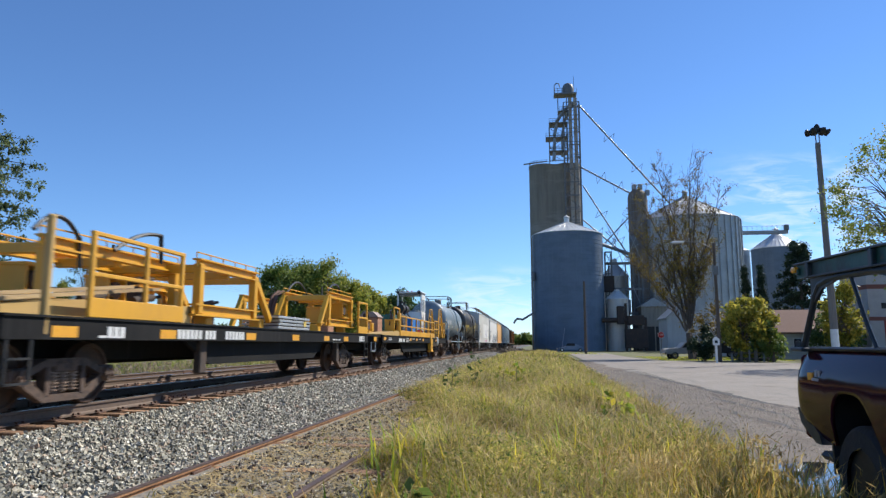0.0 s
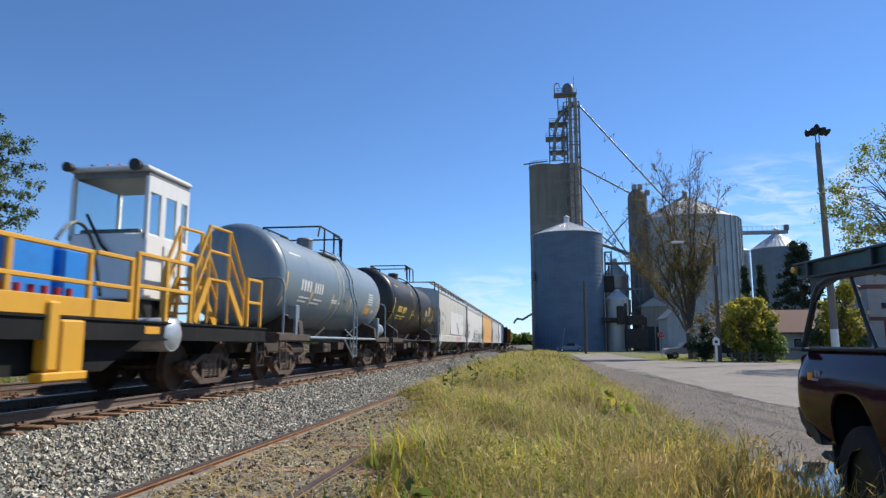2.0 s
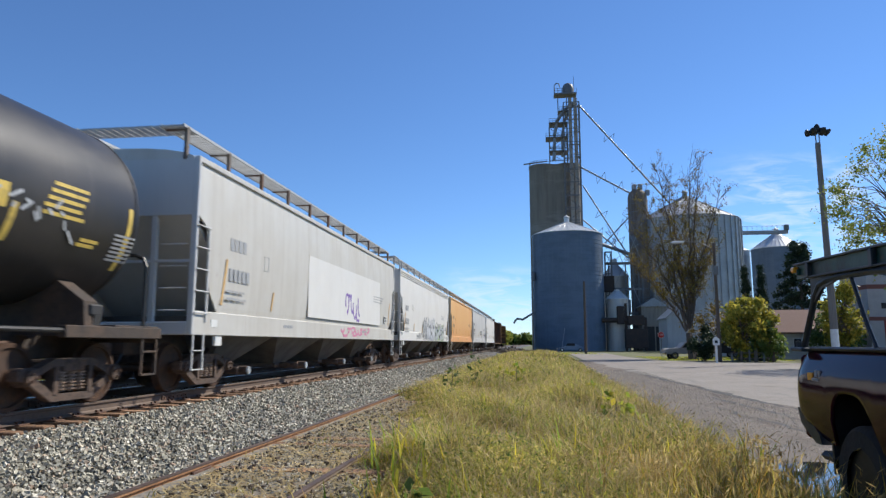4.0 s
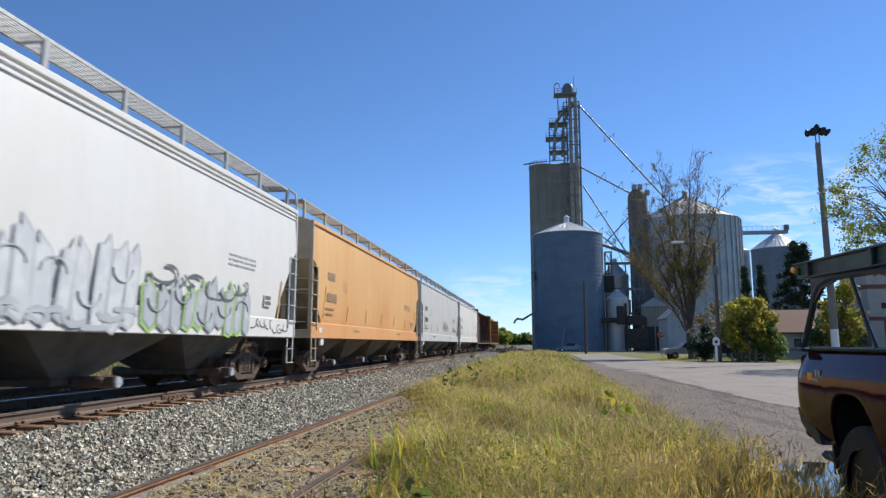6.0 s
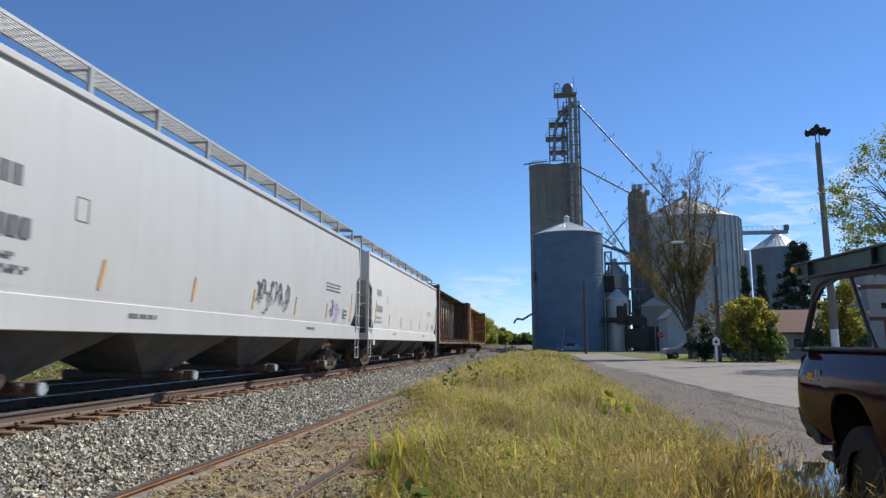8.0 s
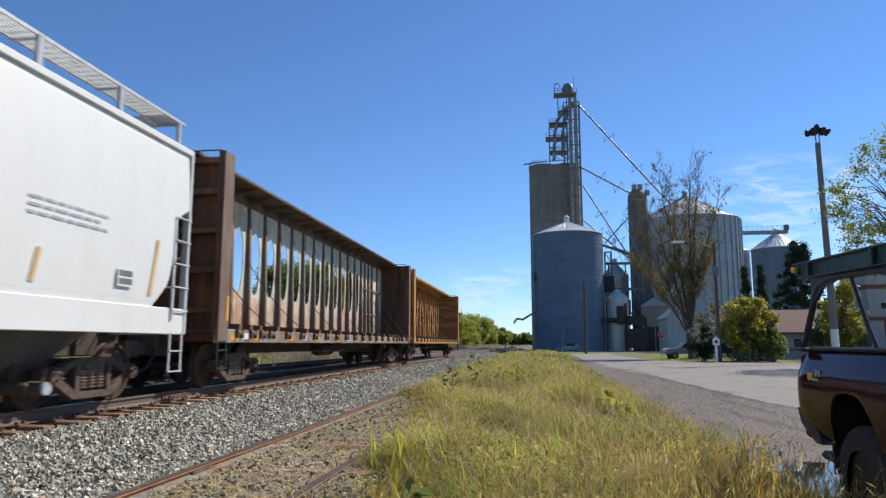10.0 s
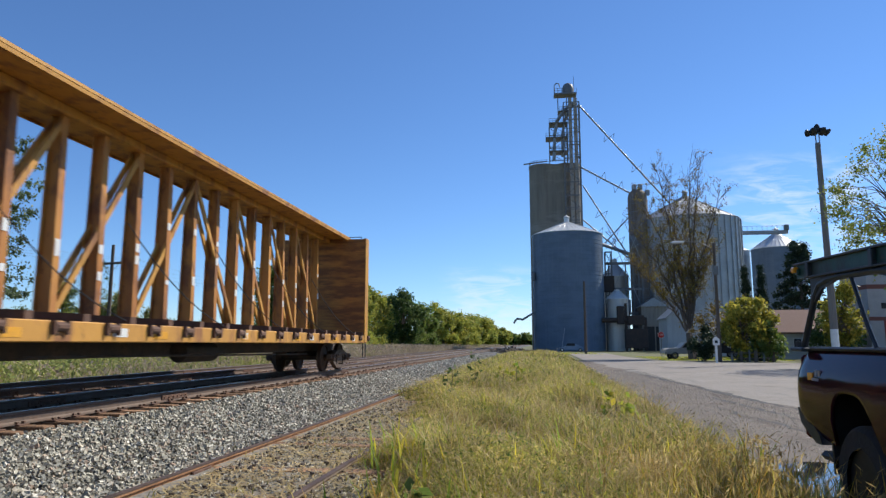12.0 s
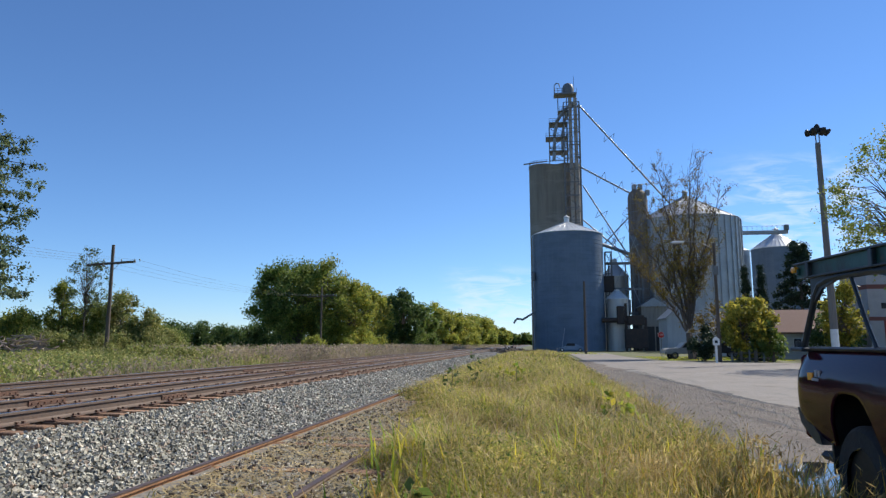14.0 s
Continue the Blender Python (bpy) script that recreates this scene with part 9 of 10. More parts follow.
def build_far_weeds():
    rng = np.random.default_rng(17)
    for name, m, n, y0, y1, x0, x1, hh, w, lab in (
            ("dead_weeds", G_DEAD, 42000, 42, 150, -29, -14.8, 1.4, 0.026, "grey-brown dead weeds along the far track"),
            ("green_weeds", G_WEED, 26000, 20, 110, -44, -16.0, 0.95, 0.045, "rank green weeds beyond the tracks"),
            ("green_weeds", G_WEED, 9000, 20, 50, -36, -15.0, 0.9, 0.03, "rank green weeds close beyond the far track"),
            ("dead_weeds", G_DEAD, 9000, 20, 46, -30, -14.8, 0.95, 0.022, "a few dead weeds close beyond the far track"),
            ("dead_weeds", G_DEAD, 9000, 150, 420, -30, -15, 1.4, 0.09, "grey-brown dead weeds far along the track"),
            ("green_weeds", G_WEED, 9000, 60, 300, -60, -24, 1.1, 0.09, "rank green weeds at the field edge"),
            ("lawn_grass", G_FRESH, 6000, 100, 118, 2, 10, 0.12, 0.05, "mown green lawn before the grain bin"),
            ("lawn_grass", G_FRESH, 5000, 66, 84, 12, 24, 0.12, 0.05, "mown green lawn under the bare tree")):
        y = y0 + (y1 - y0) * rng.uniform(0, 1, n) ** 1.3
        x = rng.uniform(x0, x1, n)
        if hh > 0.5:
            keep = patch(x, y, 0.25, 3.0 if m == G_DEAD else 5.0) > (0.35 if m == G_DEAD else 0.22)
            if m == G_WEED:
                keep &= (rng.uniform(0, 1, len(x)) < np.interp(x + 0.18 * (y - 40), (-22, -18), (1.0, 0.25))) | (y > 150)
            elif y1 < 160:
                keep &= rng.uniform(0, 1, len(x)) < np.interp(x + 0.18 * (y - 40), (-23, -19), (0.25, 1.0))
            x, y = x[keep], y[keep]
        if hh > 0.5:
            sub = rng.uniform(0, 1, len(x)) < 0.5
            c = np.stack([x[sub], y[sub], ground_zs(x[sub]) + hh * rng.uniform(0.1, 1.0, sub.sum())], 1)
            tagged(leaf_cloud(c, np.full(len(c), 0.18), len(c) * (2 if m == G_DEAD else 5), 0.07 if hh < 1.2 else 0.09, m, name, None, 45), lab, "weeds", "", "stuff")
        blades(name, x, y, hh * rng.uniform(0.45, 1.2, len(x)) * (0.65 + 0.6 * np.clip(patch(x, y, 0.55, 2.0), 0, 1) if hh > 0.5 else 1.0), w * rng.uniform(0.6, 1.4, len(x)), 0.6, m, lab, 41, "weeds" if hh > 0.5 else "grass")




def limbs(segs, m, name, parent, sides=5):
    """Tapered limbs from rows of (p, q, r0, r1)."""
    p = np.array([s[0] for s in segs], float)
    q = np.array([s[1] for s in segs], float)
    r0 = np.array([s[2] for s in segs], float)[:, None]
    r1 = np.array([s[3] for s in segs], float)[:, None]
    d = q - p
    d /= np.maximum(np.linalg.norm(d, axis=1), 1e-6)[:, None]
    h = np.where(np.abs(d[:, 2:3]) > 0.9, [[1.0, 0, 0]], [[0, 0, 1.0]])
    u = np.cross(d, h)
    u /= np.linalg.norm(u, axis=1)[:, None]
    w = np.cross(d, u)
    rings = []
    for k in range(sides):
        a = 2 * math.pi * k / sides
        rings.append(p + (u * math.cos(a) + w * math.sin(a)) * r0)
    for k in range(sides):
        a = 2 * math.pi * k / sides
        rings.append(q + (u * math.cos(a) + w * math.sin(a)) * r1)
    n = len(segs)
    v = np.stack(rings, 1).reshape(-1, 3)
    o = np.arange(n) * 2 * sides
    f = np.concatenate([np.stack([o + k, o + (k + 1) % sides, o + sides + (k + 1) % sides, o + sides + k], 1) for k in range(sides)])
    return soup(name, v, f, m, parent)


def leaf_cloud(centres, radii, n, size, m, name, parent, seed, droop=0.0, broad=0.62):
    """Single leaves scattered round twig tips."""
    rng = np.random.default_rng(seed)
    k = rng.integers(0, len(centres), n)
    d = rng.normal(0, 1, (n, 3))
    d /= np.linalg.norm(d, axis=1)[:, None]
    c = centres[k] + d * (radii[k] * np.minimum(np.abs(rng.normal(0, 0.62, n)) + 0.08, 1.15))[:, None]
    c[:, 2] -= droop * rng.uniform(0, 1, n) * radii[k]
    a = rng.normal(0, 1, (n, 3))
    a /= np.linalg.norm(a, axis=1)[:, None]
    b = np.cross(a, rng.normal(0, 1, (n, 3)))
    b /= np.linalg.norm(b, axis=1)[:, None]
    s = (size * rng.uniform(0.6, 1.35, n))[:, None]
    v = np.stack([c - a * s, c + b * s * broad, c + a * s, c - b * s * broad], 1).reshape(-1, 3)
    f = np.arange(n * 4).reshape(-1, 4)
    return soup(name, v, f, m, parent)


def tree(name, label, x, y, h, rx, m, n, size, seed, low=0.22, trunk=0.22, clumps=46, clump_r=0.24, ry=None, category="tree", group="", shape=1.0):
    """A broadleaf tree: trunk, limbs to clumps, leaves round them."""
    rng = np.random.default_rng(seed)
    ry = ry or rx
    t = thing(name, label, category, group, "", pose(x, y, ground_z(x) - 0.1))
    cz, hz = h * (1 + low) / 2, h * (1 - low) / 2
    d = rng.normal(0, 1, (clumps, 3))
    d /= np.linalg.norm(d, axis=1)[:, None]
    rad = rng.uniform(0.35, 1.0, clumps) ** 0.5 * 0.86
    c = d * rad[:, None] * np.array([rx, ry, hz])
    taper = 1 - 0.35 * shape * np.clip(c[:, 2] / hz, 0, 1) + rng.uniform(-0.12, 0.12, clumps)
    c[:, :2] *= taper[:, None]
    c[:, 2] += cz
    segs = []
    fork = h * low * 1.1 + 0.3
    bend = rng.normal(0, 0.05 * h, 2)
    pts = [(0, 0, -0.1), (bend[0] * 0.3, bend[1] * 0.3, fork), (bend[0], bend[1], cz), (bend[0] * 1.2, bend[1], cz + hz * 0.6)]
    for i in range(3):
        segs.append((pts[i], pts[i + 1], trunk * (1, 0.75, 0.45)[i], trunk * (0.78, 0.45, 0.15)[i]))
    for k in range(clumps):
        tt = rng.uniform(0.1, 0.9)
        a = np.array(pts[1]) * (1 - tt) + np.array(pts[2]) * tt
        if a[2] > c[k][2]:
            a = np.array(pts[1])
        mid = (a + c[k]) / 2 + np.array([0, 0, 0.06 * h])
        segs.append((a, mid, trunk * 0.30, trunk * 0.18))
        segs.append((mid, c[k], trunk * 0.18, trunk * 0.05))
    tr = limbs(segs, M_BARK, "trunk", t)
    cr = leaf_cloud(c, rng.uniform(0.7, 1.25, clumps) * clump_r * min(rx, hz), n, size, m, "crown", t, seed + 1)
    tagged(cr, "", "", "", "")
    return t


def bare_tree(x, y, h, seed):
    """A tree of several slender stems from one short bole, thin leaves all along."""
    rng = np.random.default_rng(seed)
    t = thing("bare_tree", "slender many-stemmed tree with thin yellow-brown leaves", "tree", "", "", pose(x, y, 0))
    segs, tips, wts = [], [], []
    stems = ((-2.3, 0.6, 20.2), (-4.9, -0.8, 13.4), (-0.9, 1.4, 18.6), (0.8, -1.4, 19.6), (2.3, 0.8, 20.2), (-3.7, 1.6, 17.2), (3.6, -0.6, 16.6), (-4.8, 1.0, 9.6), (3.2, 1.4, 11.0))
    segs.append(((0.40, 0, -0.1), (0.15, 0, 2.6), 0.42, 0.30))
    for ex, ey, ez in stems:
        fork = np.array([0.15 + 0.04 * ex, 0.05 * ey, rng.uniform(2.3, 4.6)])
        end = np.array([ex, ey, ez])
        n = 11
        pts = [fork + (end - fork) * np.array([(k / n) ** 1.25, (k / n) ** 1.25, k / n]) + rng.normal(0, 0.12, 3) * (0 < k < n) for k in range(n + 1)]
        for k in range(n):
            r0, r1 = 0.125 * (1 - k / n) ** 0.8 + 0.014, 0.125 * (1 - (k + 1) / n) ** 0.8 + 0.014
            segs.append((pts[k], pts[k + 1], r0, r1))
            if k < 2:
                continue
            for j in range(5):
                a = rng.uniform(0, 6.28)
                l = rng.uniform(0.9, 2.3) * (1.15 - 0.45 * k / n)
                d = np.array([math.cos(a), math.sin(a), rng.uniform(0.6, 1.8)])
                d /= np.linalg.norm(d)
                p = pts[k] + (pts[k + 1] - pts[k]) * rng.uniform(0, 1)
                q = p + d * l * 0.55
                e = q + (d + np.array([0, 0, 0.35]) + rng.normal(0, 0.2, 3)) * l * 0.45
                segs.append((p, q, r1 * 0.42 + 0.008, 0.020))
                segs.append((q, e, 0.020, 0.008))
                tips += [q, e]
                for i in range(6):
                    b = p + (e - p) * rng.uniform(0.3, 1.0)
                    w = b + (d * 0.6 + rng.normal(0, 0.45, 3) + np.array([0, 0, 0.5])) * rng.uniform(0.3, 0.8)
                    segs.append((b, w, 0.011, 0.005))
                    tips.append(w)
    limbs(segs, M_BARK, "branch_work", t, 4)
    tips = np.array(tips)
    keep = rng.uniform(0, 1, len(tips)) < np.interp(tips[:, 2], (4, 9, 15, 18, 20), (0.9, 0.75, 0.5, 0.35, 0.2))
    low = tips[keep]
    leaf_cloud(low, np.full(len(low), 0.38), 17000, 0.065, L_BROWN, "leaves", t, seed, 0.5)
    leaf_cloud(low[::2], np.full(len(low[::2]), 0.38), 7000, 0.065, L_YELLOW, "leaves", t, seed + 1, 0.5)
    return t


def tiered_tree(name, label, x, y, h, z0, reach, m, n, size, seed, tiers=34, droop=0.25, taper=0.9, spread=0.34):
    """A tree whose leaves lie in flat sprays along outstretched branches."""
    rng = np.random.default_rng(seed)
    t = thing(name, label, "tree", "", "", pose(x, y, ground_z(x) - 0.1))
    segs = [((0, 0, -0.1), (0, 0, h * 0.55), 0.022 * h, 0.013 * h), ((0, 0, h * 0.55), (0, 0, h * 0.98), 0.013 * h, 0.02)]
    c = []
    for k in range(tiers):
        f = (k + rng.uniform(0, 0.8)) / tiers
        z, a = z0 + (h - z0) * f, 2.399 * k + rng.uniform(-0.3, 0.3)
        l = reach * (1 - taper * f) * rng.uniform(0.72, 1.08)
        d = np.array([math.cos(a), math.sin(a), 0.0])
        p = np.array([0, 0, z - 0.10 * l])
        pts = [p, p + d * l * 0.5 + np.array([0, 0, 0.16 * l]), p + d * l + np.array([0, 0, 0.16 * l - droop * l * 0.6])]
        segs += [(pts[0], pts[1], 0.05 + 0.008 * l, 0.035), (pts[1], pts[2], 0.035, 0.01)]
        side = np.array([-d[1], d[0], 0])
        for j in range(12):
            u = rng.uniform(0.25, 1.0)
            b = pts[0] + (pts[1] - pts[0]) * u * 2 if u < 0.5 else pts[1] + (pts[2] - pts[1]) * (u - 0.5) * 2
            e = b + side * rng.uniform(-1, 1) * l * 0.28 * (1.25 - u) + np.array([0, 0, rng.normal(0, 0.12)])
            segs.append((b, e, 0.014, 0.006))
            c += [e, (b + e) / 2]
    limbs(segs, M_BARK, "trunk", t, 5)
    c = np.array(c)
    leaf_cloud(c, np.full(len(c), spread), n, size, m, "crown", t, seed + 1, 0.4)
    return t


tiered_tree("roadside_tree", "green broadleaf tree reaching over the far side of the tracks", -37.4, 38.0, 16.2, 4.4, 6.0, L_GREYGREEN, 34000, 0.10, 101, 84, 0.1, 0.25, 0.42)
# Shaded left and sunlit right of one broad crown, put into leaf colours.
tree("broad_tree", "broad green tree beyond the telegraph line, leaves darkened for the crown's shaded side", -43.6, 120.0, 18.2, 9.6, L_GREEN, 52000, 0.20, 102, 0.06, 0.4, 130, 0.20)
tree("side_tree", "yellowing tree beside the broad one, leaves lightened for the crown's sunlit side", -37.6, 119.0, 17.6, 6.8, L_MIXED, 26000, 0.20, 103, 0.06, 0.3, 90, 0.22)
tree("side_tree", "yellow-green tree at the shoulder of the broad one", -33.0, 121.0, 14.2, 5.2, L_TURNING, 14000, 0.21, 109, 0.05, 0.3, 70, 0.22)
tree("side_tree", "green and yellow tree in the trackside row", -38.8, 169.0, 14.2, 6.8, L_TURNING, 14000, 0.26, 104, 0.05, 0.3, 80, 0.22)
tree("dark_tree", "dark green tree in the trackside row", -30.4, 154.0, 14.4, 6.0, L_DARK, 15000, 0.26, 105, 0.05, 0.3, 80, 0.22)
tree("side_tree", "yellow-green tree in the trackside row", -34.2, 238.0, 16.8, 7.0, L_TURNING, 13000, 0.28, 106, 0.04, 0.3, 70, 0.24)
tree("side_tree", "far yellow-green tree in the row", -27.5, 250.0, 14.6, 6.5, L_TURNING, 9000, 0.36, 107, 0.03, 0.3, 40, 0.32)
tree("side_tree", "far green tree at the end of the row", -24.8, 300.0, 15.0, 6.8, L_TURNING, 9000, 0.4, 108, 0.03, 0.3, 40, 0.32)
for rx_, ry_, rh_, rr_, rm_, rs_ in ((-36.2, 142.0, 14.6, 6.4, L_TURNING, 171), (-29.6, 172.0, 12.6, 5.8, L_GREEN, 172), (-32.0, 245.0, 13.6, 6.9, L_TURNING, 173), (-26.2, 275.0, 14.4, 6.2, L_TURNING, 174), (-24.0, 350.0, 14.5, 7.0, L_TURNING, 175), (-21.0, 440.0, 12.6, 8.0, L_TURNING, 176)):
    tree("side_tree", "broadleaf tree in the trackside row, green and yellow", rx_, ry_, rh_, rr_, rm_, 10000, 0.2 + ry_ / 1500, rs_, 0.02, 0.25, 70, 0.24)
for k_, (bx_, by_, bh_, br_, bm_) in enumerate(((-45.6, 60, 8.2, 1.9, L_MIXED), (-43.0, 61, 6.0, 2.5, L_MIXED), (-40.6, 60, 6.0, 2.2, L_MIXED), (-48.4, 58, 5.0, 2.4, L_MIXED), (-51.5, 58, 4.4, 3.0, L_GREEN), (-37.8, 58, 7.0, 2.0, G_WEED), (-35.2, 58, 4.8, 1.9, G_WEED), (-32.6, 57, 2.9, 1.9, G_WEED),
                                            (-32.4, 97, 3.0, 2.0, L_TURNING), (-52, 90, 4.2, 3.5, L_GREEN))):
    tree("bush", "scrubby bush by the railway, part green part yellow", bx_, by_, bh_, br_, bm_, 11000 if bh_ > 3.8 else 5500, 0.105, 120 + k_, 0.0, 0.1, 60, 0.30, None, "bush", "trackside bushes")
build_far_weeds()
tree("sapling", "thin sparse-leaved sapling beside the telegraph pole", -41.0, 57.0, 11.0, 2.3, L_GREYGREEN, 3600, 0.075, 181, 0.30, 0.06, 110, 0.16)
bare = bare_tree(15.2, 70.0, 21.0, 131)
tree("yard_tree", "tall thin-leaved tree with yellowing leaves and open branches", 23.3, 45.0, 16.4, 5.2, L_MIXED, 15000, 0.085, 141, 0.30, 0.16, 150, 0.17)
tree("yellow_bush", "large yellow-green broad-leaved shrub by the house", 18.5, 62.0, 6.2, 2.8, L_BUSH, 6400, 0.17, 142, 0.0, 0.1, 30, 0.24, None, "bush")
tree("green_bush", "low dark green shrub at the foot of the yellow one", 19.7, 61.0, 3.4, 1.7, L_GREEN, 4200, 0.13, 148, 0.0, 0.1, 26, 0.3, None, "bush")
tree("dark_bush", "small dark shrub beside the yellow one", 15.4, 64.5, 3.4, 1.3, L_EVER, 4500, 0.12, 143, 0.02, 0.1, 20, 0.4, None, "bush")
tiered_tree("dark_evergreen", "dark ragged evergreen beside the house", 30.9, 82.5, 13.4, 2.0, 5.4, L_EVER, 36000, 0.11, 144, 44, 0.35, 0.84, 0.5)
tree("back_tree", "yellow-green tree behind the tall pole", 26.5, 62.0, 7.6, 2.1, L_BUSH, 7000, 0.13, 145, 0.05, 0.2, 40, 0.3)
tree("yellow_bush", "pale yellow small tree under the bare one", 19.0, 74.0, 6.4, 3.2, L_BROWN, 2600, 0.12, 146, 0.15, 0.12, 30, 0.34)
tree("back_tree", "dark hedge tree between the house and the brick building", 27.6, 66.5, 5.2, 2.4, L_DARK, 5000, 0.16, 147, 0.02, 0.2, 34, 0.36)


def arborvitae(x, y, h, r, seed):
    t = thing("arborvitae", "slim dark columnar evergreen", "tree", "columnar evergreens", "", pose(x, y, 0))
    limbs([((0, 0, 0), (0, 0, h * 0.8), 0.12, 0.03)], M_BARK, "trunk", t)
    rng = np.random.default_rng(seed)
    n = 300
    z = rng.uniform(0.0, 1, n) ** 1.3
    a = rng.uniform(0, 6.28, n)
    rr = r * 1.25 * (1 - z) ** 0.8 * rng.uniform(0.55, 0.95, n)
    c = np.stack([rr * np.cos(a), rr * np.sin(a), z * h * 0.97], 1)
    leaf_cloud(c, np.full(n, 0.34), 17000, 0.065, L_EVER, "crown", t, seed)


arborvitae(19.75, 66.0, 8.9, 0.95, 151)
arborvitae(21.2, 66.0, 9.0, 0.9, 152)


def far_woods(name, label, x0, x1, y, h, n, size, m, seed):
    rng = np.random.default_rng(seed)
    k = int((x1 - x0) / (h * 0.26))
    cx = np.linspace(x0, x1, k) + rng.normal(0, h * 0.2, k)
    c = np.stack([np.concatenate([cx, cx, cx]), y + rng.normal(0, h * 0.5, 3 * k), np.concatenate([rng.uniform(0.0, 0.3, k), rng.uniform(0.4, 0.65, k), rng.uniform(0.55, 0.85, k)]) * h], 1)
    ob = leaf_cloud(c, np.full(3 * k, h * 0.30), n, size, m, name, None, seed)
    tagged(ob, label, "trees", "", "stuff")


far_woods("weed_bank", "bank of rank leafy green weeds before the bushes", -45, -30, 54.5, 2.7, 22000, 0.08, G_WEED, 168)
far_woods("weed_bank", "low leafy weeds along the foot of the bushes", -42, -24, 51.5, 1.3, 14000, 0.06, G_WEED, 169)
far_woods("weed_bank", "leafy weeds close beyond the far track", -28, -20.5, 41.0, 1.5, 11000, 0.055, G_WEED, 170)
far_woods("hedge_row", "scrubby green and yellow bushes under the trackside trees", -35, -27, 118, 3.6, 9000, 0.16, L_TURNING, 165)
far_woods("hedge_row", "scrubby bushes farther along the trackside row", -31, -24, 165, 4.2, 7000, 0.2, L_GREEN, 166)
far_woods("hedge_row", "far yellow bushes at the end of the row", -29, -20, 240, 5.0, 7000, 0.28, L_TURNING, 167)
far_woods("far_woods", "dark line of woods across the field", -300, -116, 330, 12.5, 110000, 0.48, L_DARK, 161)
far_woods("far_woods", "hazy green tree line at the horizon", -800, 40, 850, 14.0, 110000, 2.0, L_GREEN, 162)
far_woods("far_woods", "green trees past the end of the tracks", -60, -30, 420, 11.0, 2600, 0.9, L_GREEN, 163)
far_woods("far_woods", "trees behind the grain plant", 60, 260, 300, 12.0, 6000, 1.0, L_DARK, 164)


# ---------------------------------------------------------------- small plants and litter by the verge
def broad_weed(x, y, h, seed, m, label):
    t = thing("broadleaf_weed", label, "plant", "verge weeds", "", pose(x, y, ground_z(x)))
    rng = np.random.default_rng(seed)
    limbs([((0, 0, 0), (0.02, 0.02, h), 0.012, 0.006)] + [((0, 0, h * k / 6), (0.16 * math.cos(k * 2.4), 0.16 * math.sin(k * 2.4), h * k / 6 + 0.1), 0.006, 0.003) for k in range(1, 6)], M_BARK, "stem", t, 4)
    c = np.array([[0.15 * math.cos(k * 2.4), 0.15 * math.sin(k * 2.4), h * k / 6 + 0.08] for k in range(1, 7)])
    leaf_cloud(c, np.full(6, 0.13), 70, 0.055, m, "leaves", t, seed)


for k_, (wx_, wy_, wh_, wm_) in enumerate(((-1.75, 20.0, 1.0, L_DARK), (-1.95, 16.0, 0.75, L_DARK), (-0.5, 18.5, 0.8, G_FRESH), (-0.9, 19.5, 0.7, G_FRESH), (1.15, 10.2, 0.62, G_FRESH), (1.3, 9.4, 0.5, G_FRESH), (-0.75, 4.4, 0.38, L_GREEN), (-0.62, 4.5, 0.3, L_GREEN), (1.25, 14.5, 0.55, G_FRESH))):
    broad_weed(wx_, wy_, wh_, 170 + k_, wm_, "leafy green weed standing over the verge grass")


def tall_panicle(x, y, h, seed):
    t = thing("dry_panicle_weed", "dry branching seed stalk close to the camera", "plant", "verge weeds", "", pose(x, y, ground_z(x)))
    rng = np.random.default_rng(seed)
    segs = [((0, 0, 0), (0.01, 0, h * 0.6), 0.006, 0.005), ((0.01, 0, h * 0.6), (0.02, 0.01, h), 0.005, 0.002)]
    tips = []
    for k in range(15):
        z = h * (0.55 + 0.43 * k / 15)
        a = k * 2.4
        l = 0.16 * (1.1 - k / 15)
        q = (0.015 + l * math.cos(a), l * math.sin(a), z + l * 0.9)
        segs.append(((0.015, 0, z), q, 0.0022, 0.0014))
        tips.append(q)
    limbs(segs, G_STRAW, "stalk", t, 4)
    tagged(leaf_cloud(np.array(tips + [(0.02, 0.01, h)]), np.full(16, 0.035), 420, 0.008, G_HEAD, "seed_head", t, seed), "", "", "", "stuff")


for k_, (wx_, wy_, wh_) in enumerate(((2.02, 4.1, 0.86), (2.14, 4.2, 0.66), (1.95, 3.9, 0.60), (2.2, 4.6, 0.62), (1.6, 5.2, 0.7), (1.9, 6.3, 0.72), (0.9, 5.6, 0.6))):
    tall_panicle(wx_, wy_, wh_ * 0.92, 190 + k_)


